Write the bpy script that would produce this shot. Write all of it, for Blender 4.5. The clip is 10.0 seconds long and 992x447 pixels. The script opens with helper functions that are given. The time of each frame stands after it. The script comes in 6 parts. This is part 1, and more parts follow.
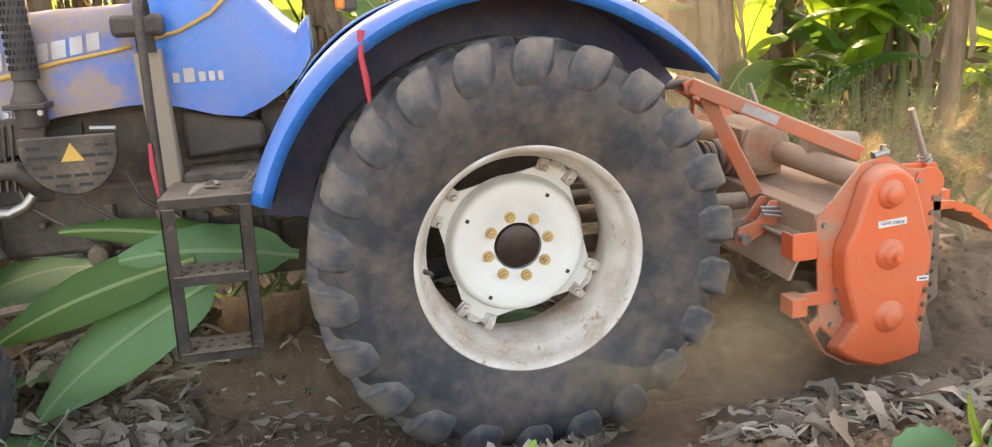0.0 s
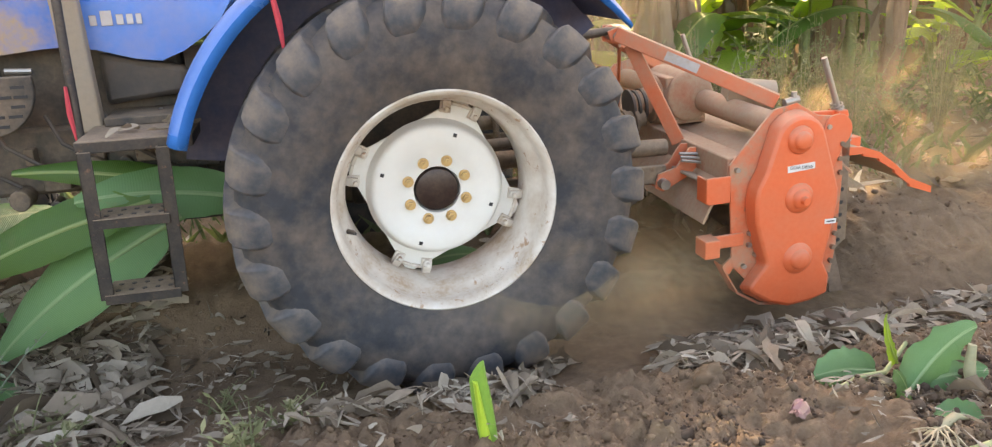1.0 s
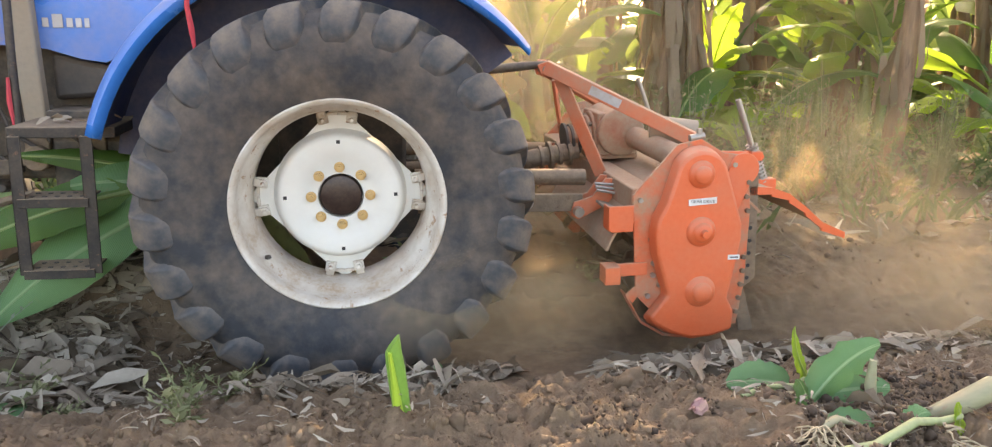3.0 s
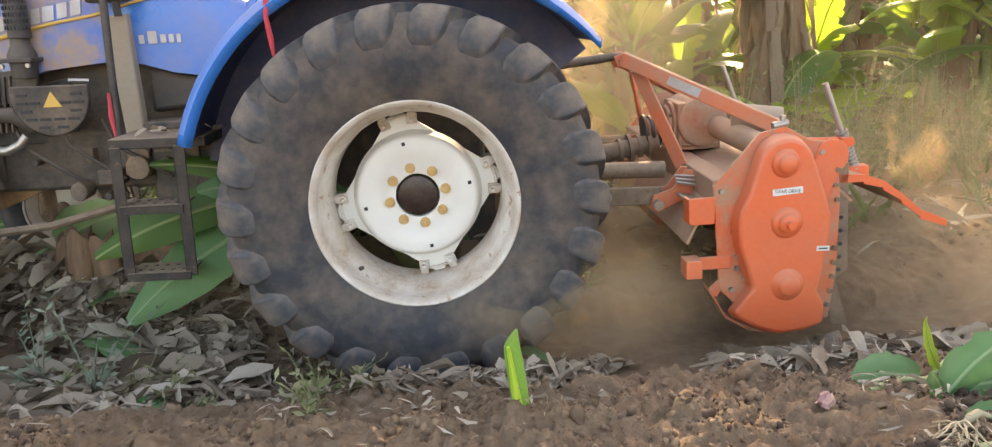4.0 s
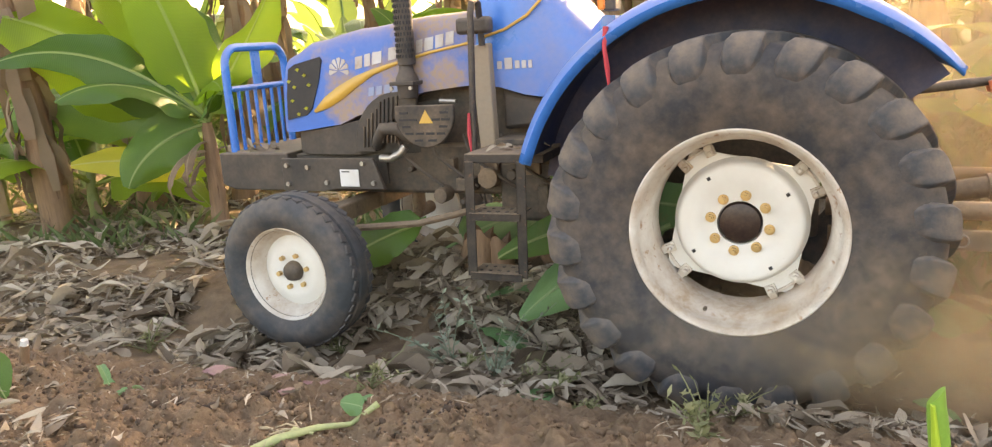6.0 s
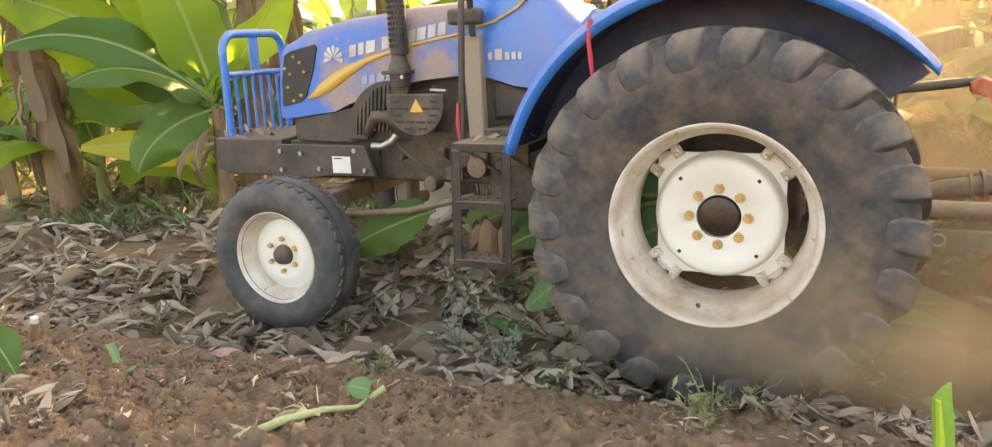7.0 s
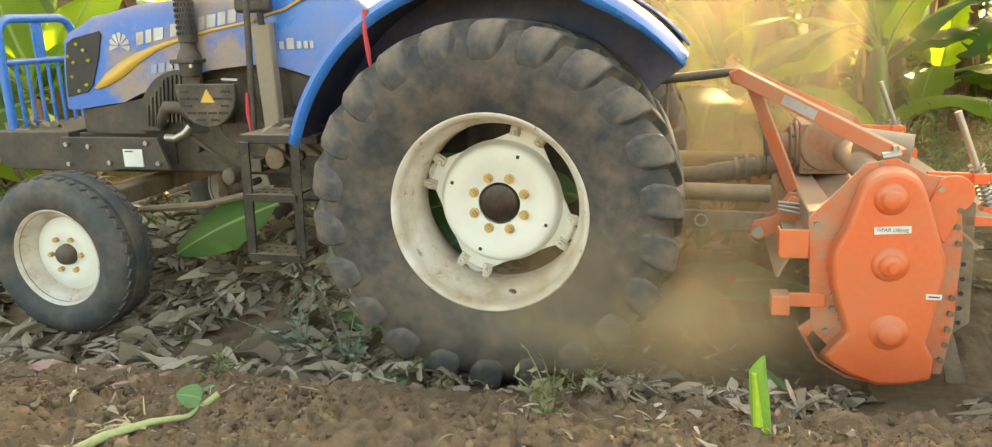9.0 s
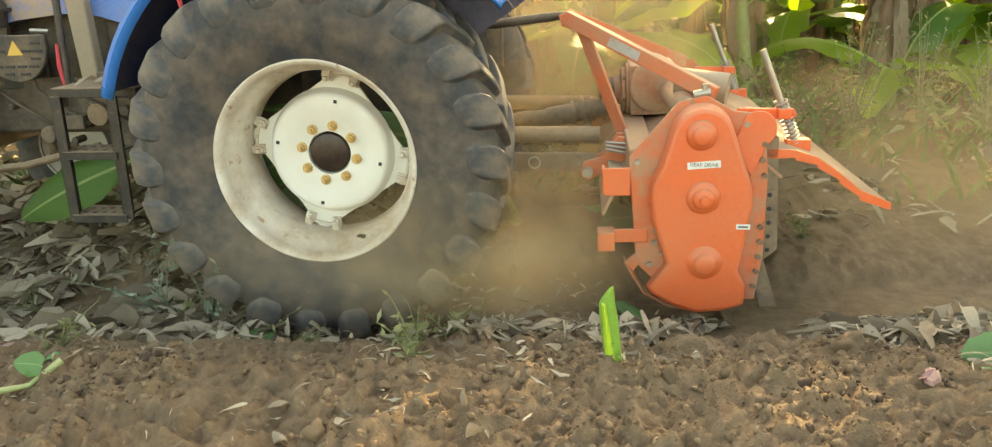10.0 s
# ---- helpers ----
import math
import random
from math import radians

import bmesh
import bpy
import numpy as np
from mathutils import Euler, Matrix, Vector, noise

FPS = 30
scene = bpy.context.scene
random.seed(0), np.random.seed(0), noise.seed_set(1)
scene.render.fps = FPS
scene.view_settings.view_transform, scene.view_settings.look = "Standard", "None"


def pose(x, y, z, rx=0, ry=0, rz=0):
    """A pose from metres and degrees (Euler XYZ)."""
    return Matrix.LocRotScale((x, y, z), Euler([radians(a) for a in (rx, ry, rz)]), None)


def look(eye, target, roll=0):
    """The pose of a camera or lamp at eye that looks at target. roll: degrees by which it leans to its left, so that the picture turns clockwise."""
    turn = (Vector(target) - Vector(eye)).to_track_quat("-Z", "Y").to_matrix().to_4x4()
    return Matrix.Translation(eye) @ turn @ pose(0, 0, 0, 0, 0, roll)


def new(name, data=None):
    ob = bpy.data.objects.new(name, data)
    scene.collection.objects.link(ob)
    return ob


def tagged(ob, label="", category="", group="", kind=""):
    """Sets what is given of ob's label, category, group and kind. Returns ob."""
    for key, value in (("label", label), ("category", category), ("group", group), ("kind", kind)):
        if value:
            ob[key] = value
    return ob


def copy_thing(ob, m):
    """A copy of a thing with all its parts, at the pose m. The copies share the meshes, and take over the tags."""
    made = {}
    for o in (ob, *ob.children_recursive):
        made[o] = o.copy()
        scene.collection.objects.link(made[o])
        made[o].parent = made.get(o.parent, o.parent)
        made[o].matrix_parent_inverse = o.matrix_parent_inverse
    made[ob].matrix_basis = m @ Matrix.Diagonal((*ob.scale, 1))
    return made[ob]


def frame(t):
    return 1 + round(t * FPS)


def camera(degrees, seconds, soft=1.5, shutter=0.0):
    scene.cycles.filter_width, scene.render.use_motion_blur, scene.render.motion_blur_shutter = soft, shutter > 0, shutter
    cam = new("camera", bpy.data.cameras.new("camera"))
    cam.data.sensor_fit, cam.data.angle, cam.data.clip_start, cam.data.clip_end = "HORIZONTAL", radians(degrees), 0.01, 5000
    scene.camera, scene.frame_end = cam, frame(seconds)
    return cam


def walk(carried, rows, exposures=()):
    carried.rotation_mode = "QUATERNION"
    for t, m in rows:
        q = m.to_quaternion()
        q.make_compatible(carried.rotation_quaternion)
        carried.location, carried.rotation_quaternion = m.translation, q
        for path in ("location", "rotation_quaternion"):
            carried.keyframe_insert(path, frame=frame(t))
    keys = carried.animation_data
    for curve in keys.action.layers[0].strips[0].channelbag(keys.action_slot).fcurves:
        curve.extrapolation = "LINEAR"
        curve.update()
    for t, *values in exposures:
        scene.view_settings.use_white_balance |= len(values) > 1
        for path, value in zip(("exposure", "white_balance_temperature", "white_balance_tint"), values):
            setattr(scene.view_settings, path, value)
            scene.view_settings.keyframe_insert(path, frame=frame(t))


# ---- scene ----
# seconds, stops, kelvin, tint
EXPOSURES = [(0.0, 2.90, 9000, 18), (2.5, 2.86, 8500, 17), (4.0, 2.74, 9000, 18), (4.5, 2.88, 9300, 20), (5.0, 2.95, 9900, 19), (6.5, 2.90, 10500, 19), (7.5, 2.90, 10800, 12), (8.5, 2.91, 11200, 5), (10.0, 2.86, 12300, 0)]
LENS = 64.23
# seconds, place in metres, turn in degrees
PATH = [
    (0, -0.574, -2.382, 1.487, 74.85, 2.59, -11.71),
    (0.5, -0.579, -2.444, 1.472, 74.96, 2.44, -10.04),
    (1, -0.567, -2.491, 1.451, 71.70, 2.02, -14.46),
    (1.5, -0.535, -2.638, 1.376, 74.43, 1.01, -18.36),
    (2, -0.494, -2.758, 1.345, 73.71, 1.09, -16.37),
    (2.5, -0.367, -2.761, 1.359, 74.39, -1.30, -10.65),
    (2.7, -0.322, -2.773, 1.336, 75.14, -1.07, -11.02),
    (3.8, -0.356, -2.778, 1.334, 75.88, 1.18, -7.12),
    (4, -0.388, -2.784, 1.342, 75.34, 2.12, -4.79),
    (4.5, -0.450, -2.835, 1.381, 74.58, 3.37, 7.20),
    (5, -0.524, -2.838, 1.367, 76.51, 2.77, 16.53),
    (5.2, -0.539, -2.836, 1.450, 77.13, 3.53, 18.92),
    (6.3, -0.598, -2.864, 1.416, 76.65, 3.34, 19.83),
    (6.5, -0.591, -2.871, 1.416, 76.53, 3.47, 20.78),
    (7, -0.602, -2.871, 1.403, 76.56, 2.22, 20.04),
    (7.5, -0.575, -2.847, 1.404, 75.42, 1.86, 14.57),
    (8, -0.545, -2.835, 1.402, 75.23, 2.76, 12.52),
    (8.5, -0.536, -2.829, 1.409, 75.45, 2.03, 12.56),
    (9, -0.522, -2.813, 1.408, 75.29, 1.58, 10.37),
    (9.5, -0.468, -2.809, 1.391, 75.52, 1.77, 6.67),
    (9.8, -0.425, -2.811, 1.379, 72.76, 2.54, 3.06),
    (10, -0.405, -2.804, 1.372, 71.76, 1.74, 2.41),
]
cam = camera(LENS, 10.0, soft=1.2)
walk(cam, [(t, pose(x, y, z, a, b, c)) for t, x, y, z, a, b, c in PATH], EXPOSURES)

# ---- world and sun ----
SUN_AZ, SUN_EL = 76.0, 27.0     # degrees from +x towards +y, and above the horizon
world = bpy.data.worlds.new("world")
scene.world = world
world.use_nodes = True
wn = world.node_tree
sky = wn.nodes.new("ShaderNodeTexSky")
sky.sky_type = "NISHITA"
sky.sun_disc = False
sky.sun_elevation = radians(SUN_EL)
sky.sun_rotation = radians(90 - SUN_AZ)
sky.air_density, sky.dust_density = 1.0, 3.0
wn.links.new(sky.outputs["Color"], wn.nodes["Background"].inputs["Color"])
wn.nodes["Background"].inputs["Strength"].default_value = 0.15
sun_data = bpy.data.lights.new("sun", "SUN")
sun_data.energy, sun_data.angle, sun_data.color = 2.5, radians(0.8), (1.0, 0.86, 0.62)
sun = new("sun", sun_data)
sx, sy, sz = (math.cos(radians(SUN_AZ)) * math.cos(radians(SUN_EL)),
              math.sin(radians(SUN_AZ)) * math.cos(radians(SUN_EL)), math.sin(radians(SUN_EL)))
sun.matrix_basis = look((sx * 40, sy * 40, sz * 40), (0, 0, 0))

# ---- materials ----


def nodes_of(m):
    m.use_nodes = True
    nt = m.node_tree
    return nt, nt.nodes["Principled BSDF"], nt.nodes["Material Output"]


def ramp(nt, src, stops):
    r = nt.nodes.new("ShaderNodeValToRGB")
    while len(r.color_ramp.elements) < len(stops):
        r.color_ramp.elements.new(0.5)
    for e, (p, c) in zip(r.color_ramp.elements, stops):
        e.position = p
        e.color = (*c, 1) if len(c) == 3 else c
    nt.links.new(src, r.inputs["Fac"])
    return r.outputs["Color"]


def noise_tex(nt, scale, detail=5.0, rough=0.6, coords="Object", stretch=None):
    tc = nt.nodes.new("ShaderNodeTexCoord")
    n = nt.nodes.new("ShaderNodeTexNoise")
    n.inputs["Scale"].default_value = scale
    n.inputs["Detail"].default_value = detail
    n.inputs["Roughness"].default_value = rough
    src = tc.outputs[coords]
    if stretch:
        mp = nt.nodes.new("ShaderNodeMapping")
        mp.inputs["Scale"].default_value = stretch
        nt.links.new(src, mp.inputs["Vector"])
        src = mp.outputs["Vector"]
    nt.links.new(src, n.inputs["Vector"])
    return n.outputs["Fac"]


def mix(nt, fac, a, b, kind="MIX"):
    n = nt.nodes.new("ShaderNodeMix")
    n.data_type, n.blend_type = "RGBA", kind
    for sock, v in ((n.inputs[0], fac), (n.inputs[6], a), (n.inputs[7], b)):
        if isinstance(v, (int, float)):
            sock.default_value = v
        elif isinstance(v, tuple):
            sock.default_value = (*v, 1)
        else:
            nt.links.new(v, sock)
    return n.outputs[2]


def maths(nt, op, a, b=0.0):
    n = nt.nodes.new("ShaderNodeMath")
    n.operation = op
    n.use_clamp = op != "SUBTRACT"
    for sock, v in ((n.inputs[0], a), (n.inputs[1], b)):
        if isinstance(v, (int, float)):
            sock.default_value = v
        else:
            nt.links.new(v, sock)
    return n.outputs[0]


def bump(nt, bsdf, height, strength, dist):
    b = nt.nodes.new("ShaderNodeBump")
    b.inputs["Strength"].default_value = strength
    b.inputs["Distance"].default_value = dist
    nt.links.new(height, b.inputs["Height"])
    nt.links.new(b.outputs["Normal"], bsdf.inputs["Normal"])


DUST = (0.36, 0.25, 0.165)


def surface(name, base, rough=0.5, metal=0.0, dust=0.35, vary=0.25, scale=6.0, fine=60.0, relief=0.2, chips=None, top=0.35, film=0.0, edge=(0.32, 0.72), stretch=None):
    """A worn surface: two scales of tone, settled dust (more on faces that look up), and chipped spots."""
    m = bpy.data.materials.new(name)
    nt, b, _ = nodes_of(m)
    big, small = noise_tex(nt, scale), noise_tex(nt, fine, 4.0, 0.6, "Object", stretch)
    dark = tuple(c * (1 - vary) for c in base)
    lite = tuple(min(1, c * (1 + vary * 0.6)) for c in base)
    col = mix(nt, small, dark, lite)
    if chips:
        spot = ramp(nt, noise_tex(nt, scale * 3.3, 8.0, 0.7, "Object", stretch), [(0.60, (0, 0, 0)), (0.66, (1, 1, 1))])
        col = mix(nt, spot, col, chips)
    geo = nt.nodes.new("ShaderNodeNewGeometry")
    sep = nt.nodes.new("ShaderNodeSeparateXYZ")
    nt.links.new(geo.outputs["Normal"], sep.inputs[0])
    up = maths(nt, "MULTIPLY", maths(nt, "MAXIMUM", sep.outputs["Z"], 0.0), top)
    patch = ramp(nt, big, [(edge[0], (0, 0, 0)), (edge[1], (1, 1, 1))])
    amount = maths(nt, "ADD", maths(nt, "MULTIPLY", patch, dust), up)
    amount = maths(nt, "ADD", amount, film)
    amount = maths(nt, "MULTIPLY", amount, maths(nt, "ADD", small, 0.35))
    col = mix(nt, amount, col, DUST)
    nt.links.new(col, b.inputs["Base Color"])
    r = nt.nodes.new("ShaderNodeMapRange")
    nt.links.new(amount, r.inputs["Value"])
    r.inputs["To Min"].default_value, r.inputs["To Max"].default_value = rough, 0.9
    nt.links.new(r.outputs["Result"], b.inputs["Roughness"])
    b.inputs["Metallic"].default_value = metal
    bump(nt, b, small, relief, 0.004)
    return m


def leafy(name, base, lite, rib, thin=0.4, rough=0.45, brown=0.15):
    """A banana blade: side veins across, a pale midrib, browned patches, and light shining through."""
    m = bpy.data.materials.new(name)
    nt, b, out = nodes_of(m)
    uv = nt.nodes.new("ShaderNodeUVMap")
    sep = nt.nodes.new("ShaderNodeSeparateXYZ")
    nt.links.new(uv.outputs["UV"], sep.inputs[0])
    across = maths(nt, "ABSOLUTE", maths(nt, "SUBTRACT", sep.outputs["Y"], 0.5))
    ribs = ramp(nt, across, [(0.012, (1, 1, 1)), (0.035, (0, 0, 0))])
    wave = nt.nodes.new("ShaderNodeTexWave")
    wave.inputs["Scale"].default_value = 38.0
    wave.inputs["Distortion"].default_value = 1.2
    wave.inputs["Detail"].default_value = 2.0
    nt.links.new(uv.outputs["UV"], wave.inputs["Vector"])
    info = nt.nodes.new("ShaderNodeObjectInfo")
    big = noise_tex(nt, 3.0)
    tone = maths(nt, "ADD", maths(nt, "MULTIPLY", big, 0.7), maths(nt, "MULTIPLY", info.outputs["Random"], 0.3))
    col = mix(nt, tone, base, lite)
    col = mix(nt, maths(nt, "MULTIPLY", wave.outputs["Fac"], 0.30), col, tuple(c * 0.55 for c in base))
    spots = ramp(nt, noise_tex(nt, 9.0, 8.0, 0.7), [(0.60, (0, 0, 0)), (0.70, (1, 1, 1))])
    col = mix(nt, maths(nt, "MULTIPLY", spots, brown), col, (0.28, 0.19, 0.08))
    col = mix(nt, ribs, col, rib)
    nt.links.new(col, b.inputs["Base Color"])
    b.inputs["Roughness"].default_value = rough
    bump(nt, b, wave.outputs["Fac"], 0.35, 0.005)
    t = nt.nodes.new("ShaderNodeBsdfTranslucent")
    nt.links.new(mix(nt, 0.5, col, tuple(min(1, c * 1.6) for c in lite)), t.inputs["Color"])
    s = nt.nodes.new("ShaderNodeMixShader")
    s.inputs["Fac"].default_value = thin
    nt.links.new(b.outputs["BSDF"], s.inputs[1])
    nt.links.new(t.outputs["BSDF"], s.inputs[2])
    nt.links.new(s.outputs["Shader"], out.inputs["Surface"])
    return m


def litter_mat(name, stops, thin=0.12):
    """Dry scraps: each scrap has its own tone, with fibres along it."""
    m = bpy.data.materials.new(name)
    nt, b, out = nodes_of(m)
    geo = nt.nodes.new("ShaderNodeNewGeometry")
    col = ramp(nt, geo.outputs["Random Per Island"], stops)
    n = noise_tex(nt, 45.0, 6.0, 0.7)
    col = mix(nt, n, mix(nt, 0.35, col, (0.03, 0.02, 0.015)), col)
    nt.links.new(col, b.inputs["Base Color"])
    b.inputs["Roughness"].default_value = 0.85
    bump(nt, b, n, 0.5, 0.01)
    t = nt.nodes.new("ShaderNodeBsdfTranslucent")
    nt.links.new(col, t.inputs["Color"])
    s = nt.nodes.new("ShaderNodeMixShader")
    s.inputs["Fac"].default_value = thin
    nt.links.new(b.outputs["BSDF"], s.inputs[1])
    nt.links.new(t.outputs["BSDF"], s.inputs[2])
    nt.links.new(s.outputs["Shader"], out.inputs["Surface"])
    return m


def soil_mat():
    m = bpy.data.materials.new("soil")
    nt, b, _ = nodes_of(m)
    big, mid, fine = noise_tex(nt, 1.3), noise_tex(nt, 14.0, 8.0, 0.7), noise_tex(nt, 110.0, 6.0, 0.7)
    col = ramp(nt, mid, [(0.25, (0.075, 0.045, 0.025)), (0.5, (0.200, 0.124, 0.070)), (0.78, (0.36, 0.238, 0.140))])
    col = mix(nt, ramp(nt, big, [(0.4, (0, 0, 0)), (0.65, (0.42, 0.42, 0.42))]), col, (0.310, 0.196, 0.114))
    col = mix(nt, maths(nt, "MULTIPLY", fine, 0.7), mix(nt, 0.5, col, (0.045, 0.028, 0.017)), mix(nt, 0.25, col, (0.475, 0.328, 0.215)))
    nt.links.new(col, b.inputs["Base Color"])
    b.inputs["Roughness"].default_value = 0.95
    bump(nt, b, maths(nt, "ADD", maths(nt, "MULTIPLY", mid, 0.6), maths(nt, "MULTIPLY", fine, 0.4)), 0.9, 0.02)
    return m


def dust_mat(name, density):
    """Thin airborne dust: mostly clear, denser in puffs, fading out towards the rim of each wisp."""
    m = bpy.data.materials.new(name)
    nt, b, out = nodes_of(m)
    nt.nodes.remove(b)
    uv = nt.nodes.new("ShaderNodeUVMap")
    mp = nt.nodes.new("ShaderNodeVectorMath")
    mp.operation = "DISTANCE"
    mp.inputs[1].default_value = (0.5, 0.5, 0)
    nt.links.new(uv.outputs["UV"], mp.inputs[0])
    fall = ramp(nt, mp.outputs["Value"], [(0.02, (1, 1, 1)), (0.24, (0.55, 0.55, 0.55)), (0.48, (0, 0, 0))])
    puff = ramp(nt, noise_tex(nt, 2.2, 4.0, 0.55, "Object"), [(0.3, (0.15, 0.15, 0.15)), (0.7, (1, 1, 1))])
    amount = maths(nt, "MULTIPLY", maths(nt, "MULTIPLY", fall, puff), density)
    d = nt.nodes.new("ShaderNodeBsdfDiffuse")
    d.inputs["Color"].default_value = (0.82, 0.58, 0.34, 1)
    t2 = nt.nodes.new("ShaderNodeBsdfTranslucent")
    t2.inputs["Color"].default_value = (0.82, 0.58, 0.34, 1)
    half = nt.nodes.new("ShaderNodeMixShader")
    nt.links.new(d.outputs["BSDF"], half.inputs[1])
    nt.links.new(t2.outputs["BSDF"], half.inputs[2])
    tr = nt.nodes.new("ShaderNodeBsdfTransparent")
    s = nt.nodes.new("ShaderNodeMixShader")
    nt.links.new(amount, s.inputs["Fac"])
    nt.links.new(tr.outputs["BSDF"], s.inputs[1])
    nt.links.new(half.outputs["Shader"], s.inputs[2])
    nt.links.new(s.outputs["Shader"], out.inputs["Surface"])
    return m


M_BLUE = surface("blue_paint", (0.016, 0.175, 0.56), 0.26, 0.0, 0.4, 0.15, 2.6, 40, 0.05, None, 0.45, 0.0, (0.5, 0.75))
M_HOOD = surface("bonnet_paint", (0.010, 0.135, 0.50), 0.40, 0.0, 1.0, 0.12, 2.1, 40, 0.05, None, 0.75, 0.0, (0.49, 0.60))
# the mudguard's blue again, darkened to navy to paint in the shade inside
M_BLUE_SHADED = surface("fender_inside_shaded", (0.016, 0.031, 0.095), 0.6, 0.0, 0.35, 0.3, 4, 50, 0.1)
M_BLACK = surface("black_plastic", (0.024, 0.023, 0.024), 0.55, 0.0, 0.22, 0.3, 5, 50, 0.2, None, 0.30, 0.02)
M_CAST = surface("chassis_iron", (0.030, 0.029, 0.029), 0.6, 0.2, 0.50, 0.35, 7, 60, 0.4)
M_STEP = surface("step_iron", (0.028, 0.026, 0.026), 0.55, 0.3, 0.16, 0.4, 12, 80, 0.4, (0.14, 0.07, 0.045), 0.85)
M_TYRE = surface("tyre_rubber", (0.027, 0.030, 0.037), 0.70, 0.0, 0.36, 0.6, 6.5, 22, 0.5, None, 0.10, 0.0, (0.38, 0.70))
M_TYRE_FRONT = surface("front_tyre_rubber", (0.040, 0.047, 0.055), 0.70, 0.0, 0.30, 0.5, 6.5, 22, 0.5, None, 0.12, 0.0, (0.40, 0.70))
M_LUG = surface("tread_rubber", (0.042, 0.048, 0.058), 0.60, 0.0, 0.45, 0.5, 7, 30, 0.5, None, 0.15, 0.0, (0.42, 0.7))
M_WHITE = surface("rim_white", (0.71, 0.70, 0.66), 0.42, 0.0, 0.22, 0.06, 5, 70, 0.1, None, 0.25)
M_RIM = surface("rim_worn_white", (0.69, 0.65, 0.59), 0.45, 0.0, 0.75, 0.14, 6, 60, 0.15, (0.36, 0.20, 0.12), 0.35, 0.0, (0.36, 0.66))
M_NUT = surface("nut_ochre", (0.62, 0.40, 0.16), 0.42, 0.25, 0.35, 0.2, 20, 80)
M_HUB = surface("hub_dark", (0.028, 0.014, 0.013), 0.35, 0.2, 0.10, 0.4, 20, 80, 0.2, None, 0.05)
M_ORANGE = surface("orange_paint", (0.80, 0.115, 0.028), 0.42, 0.0, 0.28, 0.14, 3, 50, 0.08, None, 0.5, 0.06)
M_ORANGE_OLD = surface("orange_worn", (0.70, 0.115, 0.033), 0.5, 0.0, 0.9, 0.25, 7, 50, 0.3, (0.16, 0.09, 0.06), 0.75, 0.12, (0.38, 0.66))
M_DECK = surface("deck_dust", (0.40, 0.10, 0.045), 0.7, 0.0, 0.9, 0.35, 6, 45, 0.5, (0.10, 0.06, 0.045), 0.8, 0.42, (0.30, 0.62))
M_SHIELD = surface("shield_dust", (0.50, 0.16, 0.06), 0.75, 0.0, 0.5, 0.25, 5, 40, 0.3, None, 0.55, 0.65, (0.30, 0.6))
M_ORANGE_DUSTY = surface("orange_dusty", (0.74, 0.125, 0.035), 0.55, 0.0, 0.6, 0.18, 4, 45, 0.15, None, 0.7, 0.22, (0.34, 0.7))
M_STEEL = surface("steel", (0.42, 0.40, 0.37), 0.35, 0.85, 0.3, 0.2, 15, 80)
M_RUST = surface("rusty_steel", (0.17, 0.12, 0.085), 0.65, 0.3, 0.7, 0.45, 11, 50, 0.6, (0.09, 0.05, 0.035), 0.5)
M_TAN = surface("dusty_cover", (0.30, 0.24, 0.18), 0.8, 0.0, 0.6, 0.2, 4, 50)
M_YELLOW = surface("stripe_gold", (0.62, 0.36, 0.07), 0.4, 0.0, 0.25, 0.1, 3, 50)
M_DECAL = surface("decal_silver", (0.50, 0.51, 0.53), 0.35, 0.2, 0.9, 0.1, 6, 60)
M_DECAL_DULL = surface("decal_dull", (0.22, 0.30, 0.48), 0.4, 0.1, 0.3, 0.1, 6, 60)
M_LABEL = surface("label_white", (0.70, 0.70, 0.69), 0.5, 0.0, 0.35, 0.05, 9, 60)
M_INK = surface("label_ink", (0.018, 0.018, 0.02), 0.6, 0.0, 0.0, 0.1, 9, 60)
M_AMBER = surface("lamp_amber", (0.85, 0.22, 0.03), 0.25, 0.0, 0.15, 0.1, 9, 60)
M_RED = surface("red_ribbon", (0.55, 0.04, 0.06), 0.7, 0.0, 0.1, 0.2, 9, 60)
M_GLASS = surface("headlamp_dark", (0.008, 0.008, 0.010), 0.62, 0.0, 0.06, 0.2, 12, 60, 0.05, None, 0.05)
M_BARK = surface("pseudostem_brown", (0.25, 0.145, 0.085), 0.8, 0.0, 0.15, 0.7, 5, 40, 1.0, (0.07, 0.035, 0.022), 0.0, 0.0, (0.32, 0.72), (1, 1, 0.12))
M_STEMG = surface("pseudostem_green", (0.20, 0.25, 0.08), 0.6, 0.0, 0.2, 0.4, 6, 30, 0.5, (0.12, 0.07, 0.04), 0.0)
M_SHOOT_LITE = surface("shoot_pale", (0.36, 0.52, 0.05), 0.45, 0.0, 0.05, 0.2, 8, 50, 0.3, None, 0.0)
M_SHOOT = surface("shoot_green", (0.17, 0.34, 0.05), 0.45, 0.0, 0.05, 0.25, 8, 50, 0.3, None, 0.0)
M_PETIOLE = surface("petiole_pale", (0.31, 0.38, 0.16), 0.5, 0.0, 0.45, 0.4, 14, 60, 0.3, None, 0.1)
M_PINK = surface("bract_pink", (0.40, 0.185, 0.20), 0.65, 0.0, 0.7, 0.35, 22, 60, 0.5, (0.16, 0.09, 0.06), 0.25)
M_LEAF = leafy("banana_leaf", (0.05, 0.13, 0.025), (0.11, 0.22, 0.04), (0.30, 0.38, 0.14))
